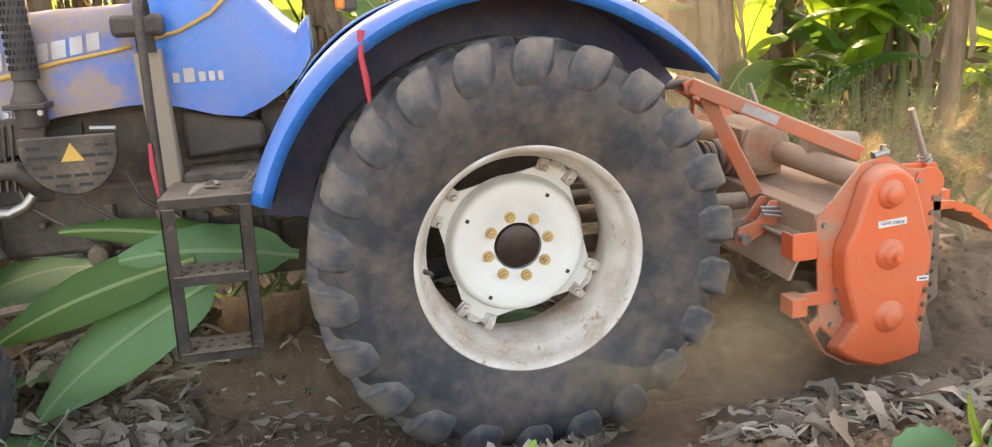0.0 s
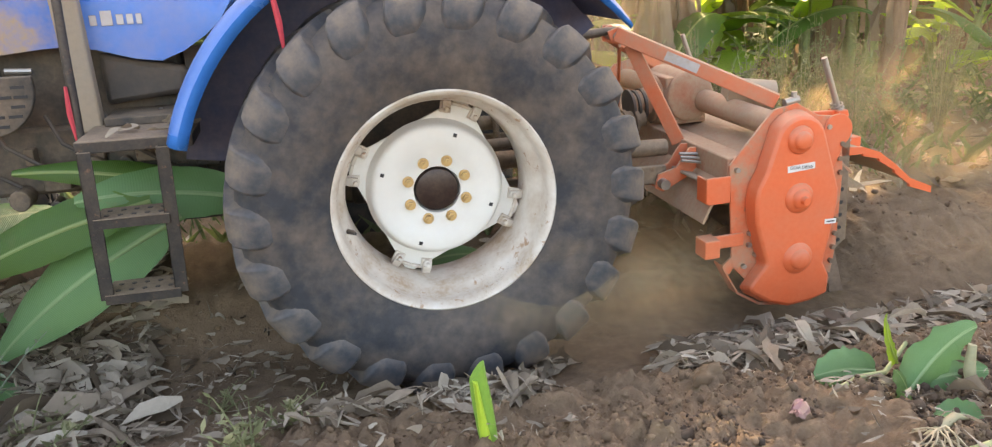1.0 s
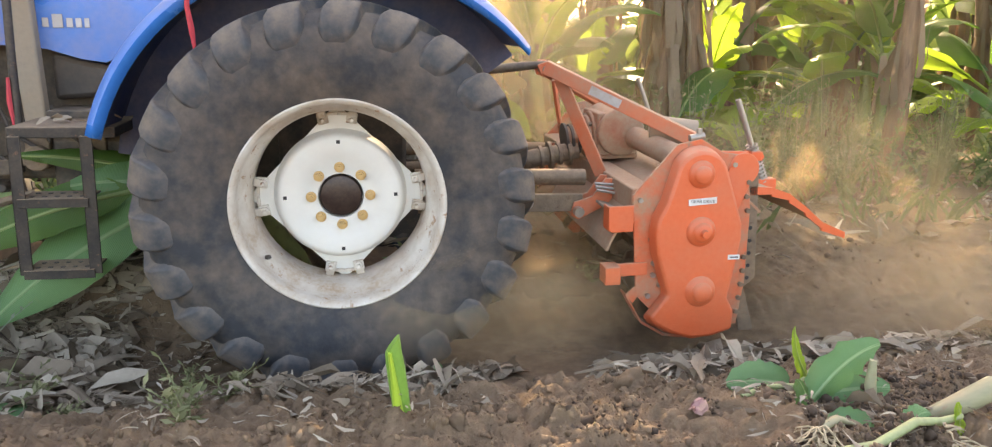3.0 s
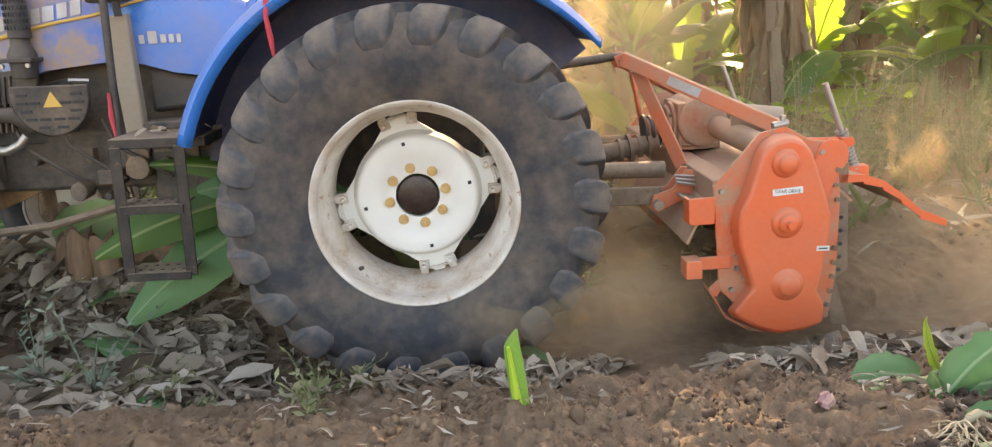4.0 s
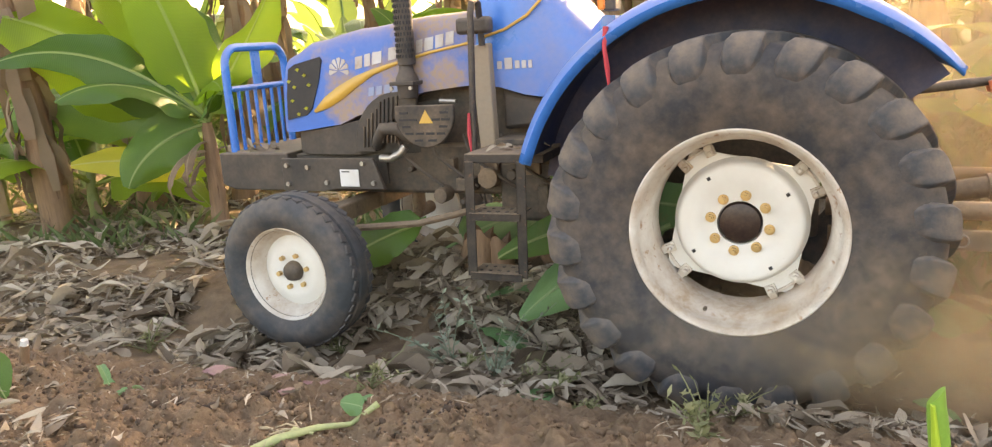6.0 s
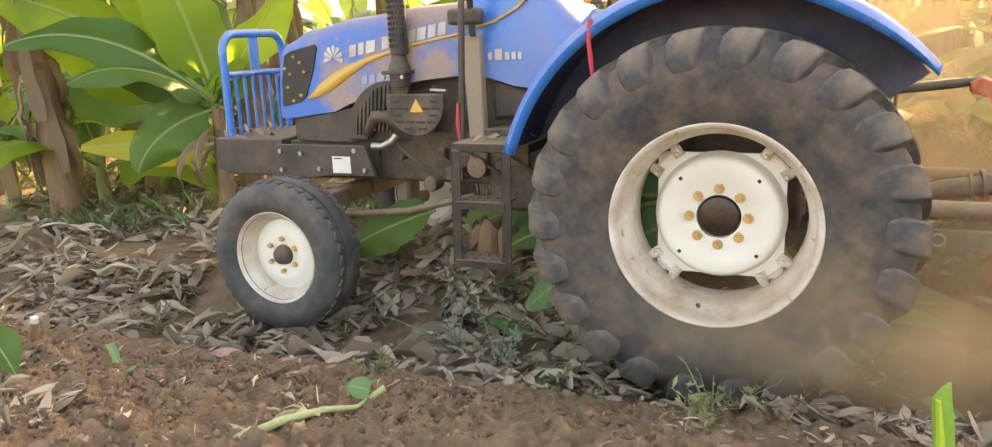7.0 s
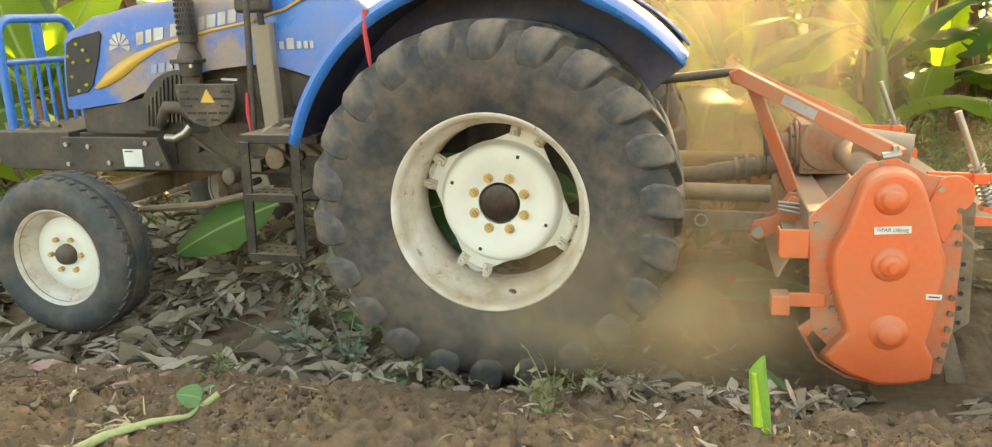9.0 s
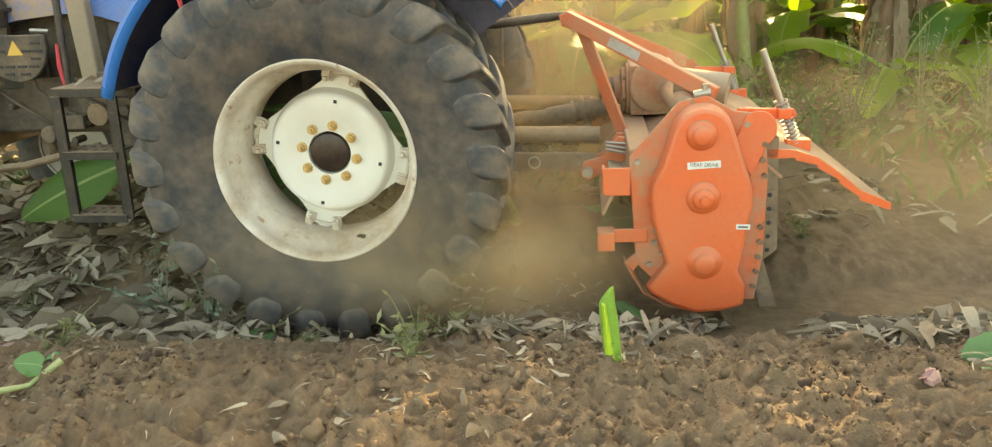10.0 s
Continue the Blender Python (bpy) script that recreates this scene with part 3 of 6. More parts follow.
def build_hood(tractor):
    """The bonnet as a skin over cross sections from the nose to the tank."""
    def low(x):
        return table([(-2.43, 1.005), (-2.12, 1.035), (-1.95, 1.085), (-1.78, 1.15), (-1.45, 1.205), (-1.24, 1.22)], x)

    def top(x):
        return table([(-2.50, 1.33), (-2.44, 1.40), (-2.27, 1.465), (-1.95, 1.515), (-1.5, 1.555), (-1.2, 1.565)], x)

    def halfw(x):
        return table([(-2.50, 0.245), (-2.44, 0.285), (-2.25, 0.305), (-1.7, 0.315), (-1.2, 0.325)], x)

    def section(x, lo, hi, w):
        pts = []
        for k in range(7):
            z = mixed(lo, hi - 0.10, k / 6)
            pts.append((x, MID_Y - w + 0.02 * (k / 6) ** 2, z))
        for k in range(1, 6):
            a = radians(90 * k / 6)
            pts.append((x, MID_Y - (w - 0.02 - 0.09 * (1 - math.cos(a))), hi - 0.10 + 0.10 * math.sin(a)))
        pts += [(x, MID_Y - w + 0.14, hi + 0.004)]
        return pts + [(p[0], 2 * MID_Y - p[1], p[2]) for p in pts[::-1]]

    bm = B()
    xs = [-2.50, -2.485, -2.45, -2.38, -2.28, -2.18, -2.08, -1.98, -1.88, -1.78, -1.66, -1.54, -1.42, -1.30, -1.235]
    loft(bm, [section(x, low(x), top(x), halfw(x)) for x in xs])
    hood = part("bonnet", bm, M_HOOD, tractor, "dusty blue tractor bonnet with a gold stripe", smooth=50)
    # cowl round the tank, with its curved lower edge
    bm = B()
    cowl_low = [(-1.228, 1.22), (-1.12, 1.205), (-1.00, 1.168), (-0.91, 1.155), (-0.83, 1.185), (-0.75, 1.235), (-0.68, 1.29), (-0.64, 1.36)]
    cowl_top = [(-0.66, 1.42), (-0.72, 1.48), (-0.80, 1.56), (-0.88, 1.66), (-1.00, 1.72), (-1.228, 1.68)]
    secs = []
    for x in (-1.228, -1.12, -1.00, -0.91, -0.83, -0.75, -0.69, -0.645):
        lo = table(cowl_low, x)
        hi = table(sorted(cowl_top), x)
        secs.append(section(x, lo, max(hi, lo + 0.14), 0.335 - 0.02 * max(0, x + 0.9)))
    loft(bm, secs)
    part("cowl", bm, M_BLUE, tractor, "smooth blue side cowl below the dashboard", smooth=50)
    # headlamp, stripe, emblem and wordmark shapes on the side
    def on_side(x, z):
        w = halfw(x)
        k = max(0.0, min(1.0, (z - low(x)) / (top(x) - 0.10 - low(x))))
        return MID_Y - w + 0.02 * k * k

    def decal(name, pts, material, lift, label="", parent=hood, thick=0.003):
        bm = B()
        a = [bm.verts.new((x, on_side(x, z) - lift, z)) for x, z in pts]
        b = [bm.verts.new((x, on_side(x, z) - lift + thick, z)) for x, z in pts]
        m = len(pts)
        bm.faces.new(a)
        bm.faces.new(b[::-1])
        for i in range(m):
            bm.faces.new((a[i], a[(i + 1) % m], b[(i + 1) % m], b[i]))
        bmesh.ops.recalc_face_normals(bm, faces=bm.faces[:])
        return part(name, bm, material, parent, label, smooth=0)

    def strip(name, top_line, bottom_line, material, lift, label):
        bm = B()
        rows = []
        for (x, z), (x2, z2) in zip(top_line, bottom_line):
            rows.append([bm.verts.new((x, on_side(x, z) - lift, z)), bm.verts.new((x2, on_side(x2, z2) - lift, z2))])
        for u, v in zip(rows, rows[1:]):
            bm.faces.new((u[0], v[0], v[1], u[1]))
        ob = part(name, bm, material, hood, label, smooth=60)
        ob.modifiers.new("thick", "SOLIDIFY").thickness = 0.002
        return ob

    lamp = decal("headlamp", [(-2.445, 1.070), (-2.44, 1.20), (-2.42, 1.335), (-2.37, 1.358), (-2.19, 1.390), (-2.178, 1.372), (-2.205, 1.26), (-2.262, 1.125), (-2.30, 1.095)], M_GLASS, 0.007, "black side headlamp lens speckled with yellow", hood, 0.010)
    for x, z in ((-2.35, 1.33), (-2.30, 1.30), (-2.42, 1.27), (-2.38, 1.24), (-2.27, 1.25), (-2.36, 1.10), (-2.30, 1.13), (-2.40, 1.17)):
        decal("speck", [(x - 0.016, z), (x, z + 0.010), (x + 0.016, z + 0.002), (x + 0.002, z - 0.010)], M_LEAF_YELLOW, 0.0095, "", lamp)
    line_t = [(-2.25, 1.115), (-2.17, 1.185), (-2.08, 1.235), (-1.96, 1.285), (-1.84, 1.318), (-1.70, 1.348), (-1.50, 1.388), (-1.33, 1.412), (-1.245, 1.428)]
    line_b = [(-2.235, 1.105), (-2.15, 1.128), (-2.06, 1.168), (-1.95, 1.232), (-1.84, 1.288), (-1.70, 1.330), (-1.50, 1.374), (-1.33, 1.399), (-1.245, 1.415)]
    strip("stripe", line_t, line_b, M_YELLOW, 0.004, "tapering gold stripe")
    # cowl stripe
    bm = B()
    add_tube(bm, [(-1.20, 0.613, 1.435), (-1.08, 0.611, 1.465), (-0.97, 0.612, 1.52), (-0.90, 0.616, 1.585)], 0.007, 6)
    part("stripe", bm, M_YELLOW, tractor, "tapering gold stripe")
    # leaf emblem: wedge shapes in a round
    for k in range(7):
        a = radians(-10 + 33 * k + 0)
        cx, cz = -2.066, 1.315
        decal("emblem", [(cx + 0.006 * math.cos(a), cz + 0.006 * math.sin(a)), (cx + 0.062 * math.cos(a - 0.22), cz + 0.062 * math.sin(a - 0.22)), (cx + 0.068 * math.cos(a), cz + 0.068 * math.sin(a)),
                         (cx + 0.062 * math.cos(a + 0.22), cz + 0.062 * math.sin(a + 0.22))], M_DECAL, 0.004, "silver leaf-shaped emblem")
    # maker's wordmark as plain upright bars, leaning with the bonnet line
    x = -1.96
    for k, wd in enumerate((0.046, 0.036, 0.058, 0.0, 0.046, 0.044, 0.036, 0.036, 0.05, 0.046, 0.046)):
        z = 1.322 + (x + 1.935) * 0.165
        if wd:
            decal("wordmark_bar", [(x, z), (x + wd, z + wd * 0.165), (x + wd + 0.004, z + 0.066), (x + 0.004, z + 0.060)], M_DECAL, 0.004, "plain silver bar")
        x += wd + 0.014 if wd else 0.03
    x = -1.885
    for k in range(4):
        z = 1.185 + (x + 1.86) * 0.1
        decal("model_bar", [(x, z), (x + 0.036, z + 0.004), (x + 0.042, z + 0.046), (x + 0.006, z + 0.042)], M_DECAL_DULL, 0.004, "plain dull bar")
        x += 0.05
    bm = B()
    for k, (dx, wd) in enumerate(((0, 0.028), (0.036, 0.045), (0.088, 0.028), (0.122, 0.026), (0.154, 0.022))):
        add_box(bm, (-1.128 + dx + wd / 2, 0.612, 1.306 + (0.006 if k == 1 else 0)), (wd * 0.86, 0.004, 0.036 if k != 1 else 0.052), Matrix.Rotation(0.0, 4, "Y"))
    part("badge", bm, M_DECAL, tractor, "raised chrome badge of plain bars", 0.002)
    # black lower nose, grille arch
    bm = B()
    loft(bm, [[(x, MID_Y - w, lo), (x, MID_Y - w, hi), (x, MID_Y + w, hi), (x, MID_Y + w, lo)] for x, w, lo, hi in
              ((-2.43, 0.22, 0.89, 1.003), (-2.36, 0.27, 0.88, 1.012), (-2.2, 0.295, 0.88, 1.022), (-1.98, 0.30, 0.88, 1.06), (-1.92, 0.25, 0.88, 1.09), (-1.5, 0.22, 0.88, 1.16))])
    part("lower_grille", bm, M_BLACK, tractor, "black plastic lower nose panel", 0.006)
    bm = B()
    add_prism(bm, [(-2.0, 0.90)] + arc(-1.72, 0.93, 0.27, 165, 62, 12) + arc(-1.70, 0.90, 0.17, 62, 180, 8), 0.632, 0.66)
    vent = part("side_vent", bm, M_BLACK, tractor, "black arched side vent with slots", 0.004)
    for k in range(9):
        x = -1.93 + 0.026 * k
        z1 = 0.93 + math.sqrt(max(0.0, 0.235 ** 2 - (x + 1.72) ** 2))
        bm = B()
        add_box(bm, (x, 0.628, (0.92 + z1) / 2 + (0.02 if x > -1.85 else 0)), (0.010, 0.014, max(0.04, z1 - 0.93)), Matrix.Rotation(0.12, 4, "Y"))
        part("vent_slat", bm, M_CAST, vent, "dusty vent slat", 0.002)
    bm = B()
    add_tube(bm, [(-1.83, 0.62, 0.87), (-1.76, 0.605, 0.87), (-1.70, 0.60, 0.895), (-1.67, 0.61, 0.93)], 0.020, 12)
    part("hose", bm, M_STEEL, tractor, "pale bent pipe below the vent")
    bm = B()
    add_tube(bm, [(-1.88, 0.66, 0.93), (-1.80, 0.62, 1.02), (-1.72, 0.62, 1.02), (-1.66, 0.66, 0.96)], 0.035, 10)
    part("hose", bm, M_BLACK, tractor, "thick black rubber hose")


def build_chassis(tractor):
    bm = B()
    add_box(bm, (-1.65, MID_Y, 0.80), (1.45, 0.46, 0.26))
    part("engine_block", bm, M_CAST, tractor, "oily dark engine block", 0.02)
    for c, s, nm in (((-1.42, MID_Y, 1.07), (1.12, 0.40, 0.36), "cylinder_head"), ((-0.55, MID_Y, 0.74), (0.9, 0.44, 0.46), "gearbox_case"), ((-1.0, MID_Y, 0.70), (0.35, 0.55, 0.30), "clutch_case")):
        bm = B()
        add_box(bm, c, s)
        part(nm, bm, M_CAST, tractor, "oily dark cast iron case", 0.02)
    for k in range(16):
        bm = B()
        x, z = rnd.uniform(-1.85, -0.75), rnd.uniform(0.62, 1.0)
        s = rnd.uniform(0.03, 0.12)
        if k % 2:
            add_box(bm, (x, 0.70, z), (s, rnd.uniform(0.06, 0.16), rnd.uniform(0.04, 0.14)))
        else:
            add_tube(bm, [(x, 0.72, z), (x, 0.62 + rnd.uniform(0, 0.05), z)], s * 0.45, 12)
        part("engine_fitting", bm, (M_CAST, M_RUST, M_BLACK)[k % 3], tractor, "", 0.005)
    for k in range(5):
        x0 = -1.75 + 0.2 * k
        bm = B()
        add_tube(bm, [(x0, 0.66, 0.98), (x0 + 0.05, 0.63, 0.88), (x0 + 0.16, 0.635, 0.80), (x0 + 0.26, 0.67, 0.72)], 0.009, 8)
        part("hose", bm, M_BLACK, tractor)
    # front frame with its side plates
    bm = B()
    add_prism(bm, [(-2.95, 0.895), (-2.95, 0.72), (-2.86, 0.69), (-2.46, 0.69), (-2.46, 0.895)], 0.63, 1.27)
    part("front_weight_box", bm, M_BLACK, tractor, "black iron front frame box", 0.008)
    bm = B()
    add_prism(bm, [(-2.46, 0.875), (-2.46, 0.70), (-2.2, 0.70), (-2.1, 0.715), (-1.80, 0.715), (-1.86, 0.875)], 0.575, 0.60)
    add_box(bm, (-2.15, MID_Y, 0.80), (0.6, 0.5, 0.16))
    part("frame_rail", bm, M_BLACK, tractor, "black iron frame side plate", 0.004)
    bm = B()
    add_box(bm, (-2.01, 0.570, 0.775), (0.118, 0.006, 0.088))
    tag = part("side_label", bm, M_LABEL, tractor, "blank white sticker on the frame", 0.001)
    bm = B()
    add_box(bm, (-2.03, 0.5655, 0.808), (0.05, 0.002, 0.006))
    part("label_line", bm, M_INK, tag)
    for k in range(6):
        bm = B()
        x, z = (-2.42, -2.28, -2.42, -2.16, -1.92, -1.86)[k], (0.84, 0.83, 0.74, 0.75, 0.85, 0.75)[k]
        add_tube(bm, [(x, 0.576, z), (x, 0.560, z)], 0.013, 6)
        part("bolt", bm, M_STEEL, tractor)
    bm = B()
    add_box(bm, (-2.07, 0.62, 0.60), (0.10, 0.5, 0.09))
    add_tube(bm, [(-2.115, 0.42, 0.395), (-2.115, 0.42, 0.68)], 0.045, 12)
    add_tube(bm, [(-2.115, 0.26, 0.395), (-2.115, 0.46, 0.395)], 0.04, 12)
    add_tube(bm, [(-2.115, 1.44, 0.395), (-2.115, 1.64, 0.395)], 0.04, 12)
    add_tube(bm, [(-2.115, 1.48, 0.395), (-2.115, 1.48, 0.68)], 0.045, 12)
    add_box(bm, (-2.07, 1.2, 0.60), (0.10, 0.6, 0.09))
    part("front_axle", bm, M_RUST, tractor, "rusty dusty front axle beam", 0.01)
    bm = B()
    add_tube(bm, [(-1.25, 0.66, 0.62), (-1.6, 0.56, 0.55), (-1.95, 0.50, 0.53)], 0.018, 8)
    part("steering_rod", bm, M_RUST, tractor)
    # rear axle housing and hitch carrier
    bm = B()
    add_tube(bm, [(0, 0.25, HUB_Z), (0, 1.65, HUB_Z)], 0.095, 16)
    add_box(bm, (0.0, MID_Y, 0.76), (0.55, 0.5, 0.50))
    add_box(bm, (0.28, MID_Y, 0.95), (0.16, 0.34, 0.20))
    part("rear_axle", bm, M_CAST, tractor, "dark rear axle housing", 0.02)
    # draft arms, stabiliser and lift rods
    for s, y in ((1, 0.50), (-1, 1.40)):
        bm = B()
        add_box(bm, (0.67, y, 0.575), (0.72, 0.026, 0.078), Matrix.Rotation(radians(0.5), 4, "Y"))
        part("draft_arm", bm, M_RUST, tractor, "flat brown steel draft arm with a ring", 0.004)
        bm = B()
        add_tube(bm, [(0.30, y + 0.05 * s, 0.685), (1.05, y + 0.05 * s, 0.675)], 0.036, 12)
        part("stabiliser_bar", bm, M_RUST, tractor, "dusty round stabiliser bar")
        bm = B()
        add_tube(bm, [(0.50, y + 0.09 * s, 0.60), (0.42, y + 0.12 * s, 1.12)], 0.016, 8)
        add_tube(bm, [(0.46, y + 0.105 * s, 0.86), (0.44, y + 0.11 * s, 1.0)], 0.026, 8)
        part("lift_rod", bm, M_RUST, tractor, "thin lift rod")
    bm = B()
    ringp = [(0.78 + 0.024 * math.cos(a), 0.478, 0.575 + 0.024 * math.sin(a)) for a in (2 * math.pi * k / 14 for k in range(15))]
    add_tube(bm, ringp, 0.004, 6, False)
    part("linch_ring", bm, M_STEEL, tractor, "steel linch pin ring")
    # top link to the mast
    bm = B()
    add_tube(bm, [(0.32, 0.88, 1.09), (0.55, 0.86, 1.11), (0.58, 0.86, 1.113), (0.82, 0.83, 1.14), (0.93, 0.82, 1.152)], [0.015, 0.015, 0.021, 0.021, 0.015], 12)
    part("top_link", bm, M_CAST, tractor, "dusty threaded top link rod")
    bm = B()
    add_tube(bm, [(0.62, 0.855, 1.10), (0.62, 0.85, 0.93)], 0.007, 6)
    part("link_handle", bm, M_RUST, tractor)
    bm = B()
    add_tube(bm, [(0.2, MID_Y, 0.655), (0.66, MID_Y, 0.668), (0.68, MID_Y, 0.669), (0.80, MID_Y, 0.676), (0.82, MID_Y, 0.677), (1.12, MID_Y - 0.02, 0.735)], [0.026, 0.026, 0.036, 0.036, 0.046, 0.042], 14)
    for k in range(4):
        add_tube(bm, [(0.93 + 0.045 * k, MID_Y - 0.012, 0.70 + 0.008 * k), (0.945 + 0.045 * k, MID_Y - 0.012, 0.702 + 0.008 * k)], 0.056 + 0.012 * (k % 2), 16)
    part("drive_shaft", bm, M_RUST, tractor, "brown dusty drive shaft")


def build_cab_side(tractor):
    # exhaust stack with perforated guard
    bm = B()
    add_tube(bm, [(-1.615, 0.60, 1.33), (-1.61, 0.60, 1.95)], 0.046, 20)
    stack = part("exhaust_guard", bm, M_BLACK, tractor, "black perforated exhaust guard tube")
    bm = B()
    for i in range(22):
        for j in range(9):
            a = radians(180 + 20 * j + (10 if i % 2 else 0))
            p = Vector((-1.615 + 0.0465 * math.cos(a), 0.60 + 0.0465 * math.sin(a), 1.37 + i * 0.026))
            add_box(bm, p, (0.008, 0.008, 0.016), Matrix.Rotation(a, 4, "Z"))
    part("perforation", bm, M_INK, stack)
    bm = B()
    add_tube(bm, [(-1.62, 0.60, 1.33), (-1.62, 0.60, 1.30), (-1.62, 0.60, 1.265), (-1.62, 0.60, 1.25)], [0.036, 0.040, 0.058, 0.060], 20)
    add_box(bm, (-1.62, 0.60, 1.243), (0.14, 0.13, 0.018))
    add_tube(bm, [(-1.62, 0.60, 1.235), (-1.62, 0.60, 1.17)], [0.055, 0.050], 20)
    part("exhaust_neck", bm, M_BLACK, tractor, "black flanged exhaust neck", 0.003)
    for dx in (-0.055, 0.055):
        bm = B()
        add_tube(bm, [(-1.62 + dx, 0.538, 1.222), (-1.62 + dx, 0.524, 1.222)], 0.010, 6)
        part("bolt", bm, M_STEEL, tractor)
    # round heat shield with slots
    bm = B()
    add_prism(bm, [(-1.655, 1.14), (-1.325, 1.14)] + arc(-1.49, 1.105, 0.168, 5, -185, 18), 0.510, 0.535)
    shield = part("heat_shield", bm, M_CAST, tractor, "grey slotted heat shield with a warning triangle", 0.005)
    for i, z in enumerate((1.105, 1.072, 1.039, 1.006, 0.973)):
        for dx in ((-0.115, 0.115), (-0.12, -0.066, 0.066, 0.12), (-0.105, 0.105), (-0.09, -0.03, 0.03, 0.09), (-0.04, 0.04))[i]:
            bm = B()
            add_box(bm, (-1.49 + dx, 0.5085, z), (0.046, 0.005, 0.011))
            part("slot", bm, M_INK, shield)
    bm = B()
    add_prism(bm, [(-1.520, 1.055), (-1.440, 1.055), (-1.480, 1.118)], 0.506, 0.509)
    part("warning_triangle", bm, M_YELLOW, shield, "faded orange warning triangle")
    bm = B()
    add_tube(bm, [(-1.42, 0.56, 1.155), (-1.33, 0.56, 1.15)], 0.010, 8)
    part("pipe_stub", bm, M_STEEL, tractor, "pale metal pipe stub")
    # dusty column and panels below the cowl
    bm = B()
    add_prism(bm, [(-1.235, 1.40), (-1.145, 1.41), (-1.135, 0.92), (-1.215, 0.92)], 0.56, 0.62)
    part("side_column", bm, M_TAN, tractor, "dust-covered upright side panel", 0.008)
    bm = B()
    add_prism(bm, [(-1.13, 1.19), (-1.00, 1.155), (-0.91, 1.14), (-0.84, 1.12), (-0.84, 1.03), (-1.13, 1.00)], 0.66, 0.76)
    part("side_box", bm, M_BLACK, tractor, "dark rounded plastic box", 0.02)
    bm = B()
    add_box(bm, (-0.72, MID_Y, 0.96), (0.80, 0.86, 0.03))
    part("footplate", bm, M_CAST, tractor, "dusty driver's footplate", 0.004)
    bm = B()
    add_box(bm, (-0.80, 0.78, 1.08), (0.10, 0.08, 0.22))
    add_tube(bm, [(-0.70, 0.70, 0.97), (-0.72, 0.70, 1.16), (-0.76, 0.69, 1.22)], 0.012, 8)
    part("pedal", bm, M_BLACK, tractor, "black pedal and lever", 0.004)
    # grab bar
    bm = B()
    add_tube(bm, [(-1.175, 0.40, 0.92), (-1.175, 0.42, 1.2), (-1.17, 0.44, 1.54), (-1.165, 0.45, 1.585), (-1.165, 0.49, 1.60), (-1.165, 0.52, 1.585), (-1.165, 0.53, 1.50), (-1.165, 0.54, 1.40)], 0.015, 12)
    part("grab_bar", bm, M_STEP, tractor, "worn brown grab bar beside the steps")
    bm = B()
    add_tube(bm, [(-1.188, 0.395, 1.11), (-1.19, 0.39, 1.02), (-1.185, 0.392, 0.93)], [0.006, 0.010, 0.005], 6)
    part("ribbon", bm, M_RED, tractor, "dark red cloth ribbon")
    bm = B()
    add_box(bm, (-1.20, 0.545, 1.49), (0.17, 0.07, 0.075))
    part("lamp_block", bm, M_BLACK, tractor, "black side lamp housing", 0.018)
    # platform and ladder
    bm = B()
    add_prism(bm, [(-1.165, 0.945), (-0.80, 0.945), (-0.80, 0.905), (-1.165, 0.905)], 0.26, 0.56)
    part("step_platform", bm, M_STEP, tractor, "dusty steel step platform strewn with leaf scraps", 0.004)
    for x in (-1.135, -0.895):
        bm = B()
        add_prism(bm, [(x - 0.022, 0.915), (x + 0.022, 0.915), (x + 0.008, 0.40), (x - 0.036, 0.40)], 0.235, 0.243)
        add_prism(bm, [(x - 0.022, 0.915), (x - 0.015, 0.915), (x - 0.029, 0.40), (x - 0.036, 0.40)], 0.235, 0.31)
        part("ladder_upright", bm, M_STEP, tractor, "brown steel ladder side bar", 0.002)
    for z, x0, x1 in ((0.685, -1.145, -0.905), (0.415, -1.155, -0.91)):
        bm = B()
        add_box(bm, ((x0 + x1) / 2, 0.30, z), (x1 - x0, 0.15, 0.008))
        add_box(bm, ((x0 + x1) / 2, 0.228, z - 0.012), (x1 - x0, 0.006, 0.034))
        st = part("step_tread", bm, M_STEP, tractor, "perforated steel step tread", 0.002)
        for i in range(5):
            for j in range(2):
                bm = B()
                add_tube(bm, [(x0 + 0.035 + 0.043 * i, 0.27 + 0.06 * j, z + 0.0035), (x0 + 0.035 + 0.043 * i, 0.27 + 0.06 * j, z + 0.0062)], 0.009, 8)
                part("tread_hole", bm, M_INK, st)
    # indicator, mirror bracket and ribbon on the mudguard
    for x, y, z in ((-0.50, 0.30, 1.53), (0.44, 0.30, 1.50)):
        bm = B()
        add_box(bm, (x, y, z + 0.03), (0.05, 0.10, 0.11))
        lamp = part("indicator_housing", bm, M_BLACK, tractor, "", 0.008)
        bm = B()
        add_box(bm, (x - 0.03, y - 0.02, z + 0.03), (0.03, 0.08, 0.10))
        part("indicator_lens", bm, M_AMBER, lamp, "amber indicator lens", 0.008)
    bm = B()
    add_tube(bm, [(-0.478, 0.105, 1.445), (-0.485, 0.10, 1.37), (-0.475, 0.098, 1.30), (-0.468, 0.10, 1.20)], [0.012, 0.009, 0.011, 0.004], 6)
    part("ribbon", bm, M_RED, tractor, "red cloth ribbon tied to the mudguard")
    # seat, dashboard and steering column, above
    bm = B()
    add_box(bm, (-0.95, MID_Y, 1.70), (0.2, 0.5, 0.10))
    add_tube(bm, [(-0.88, MID_Y, 1.66), (-0.68, MID_Y, 1.84)], 0.03, 10)
    part("dashboard", bm, M_BLACK, tractor, "black dashboard and steering column", 0.02)
    bm = B()
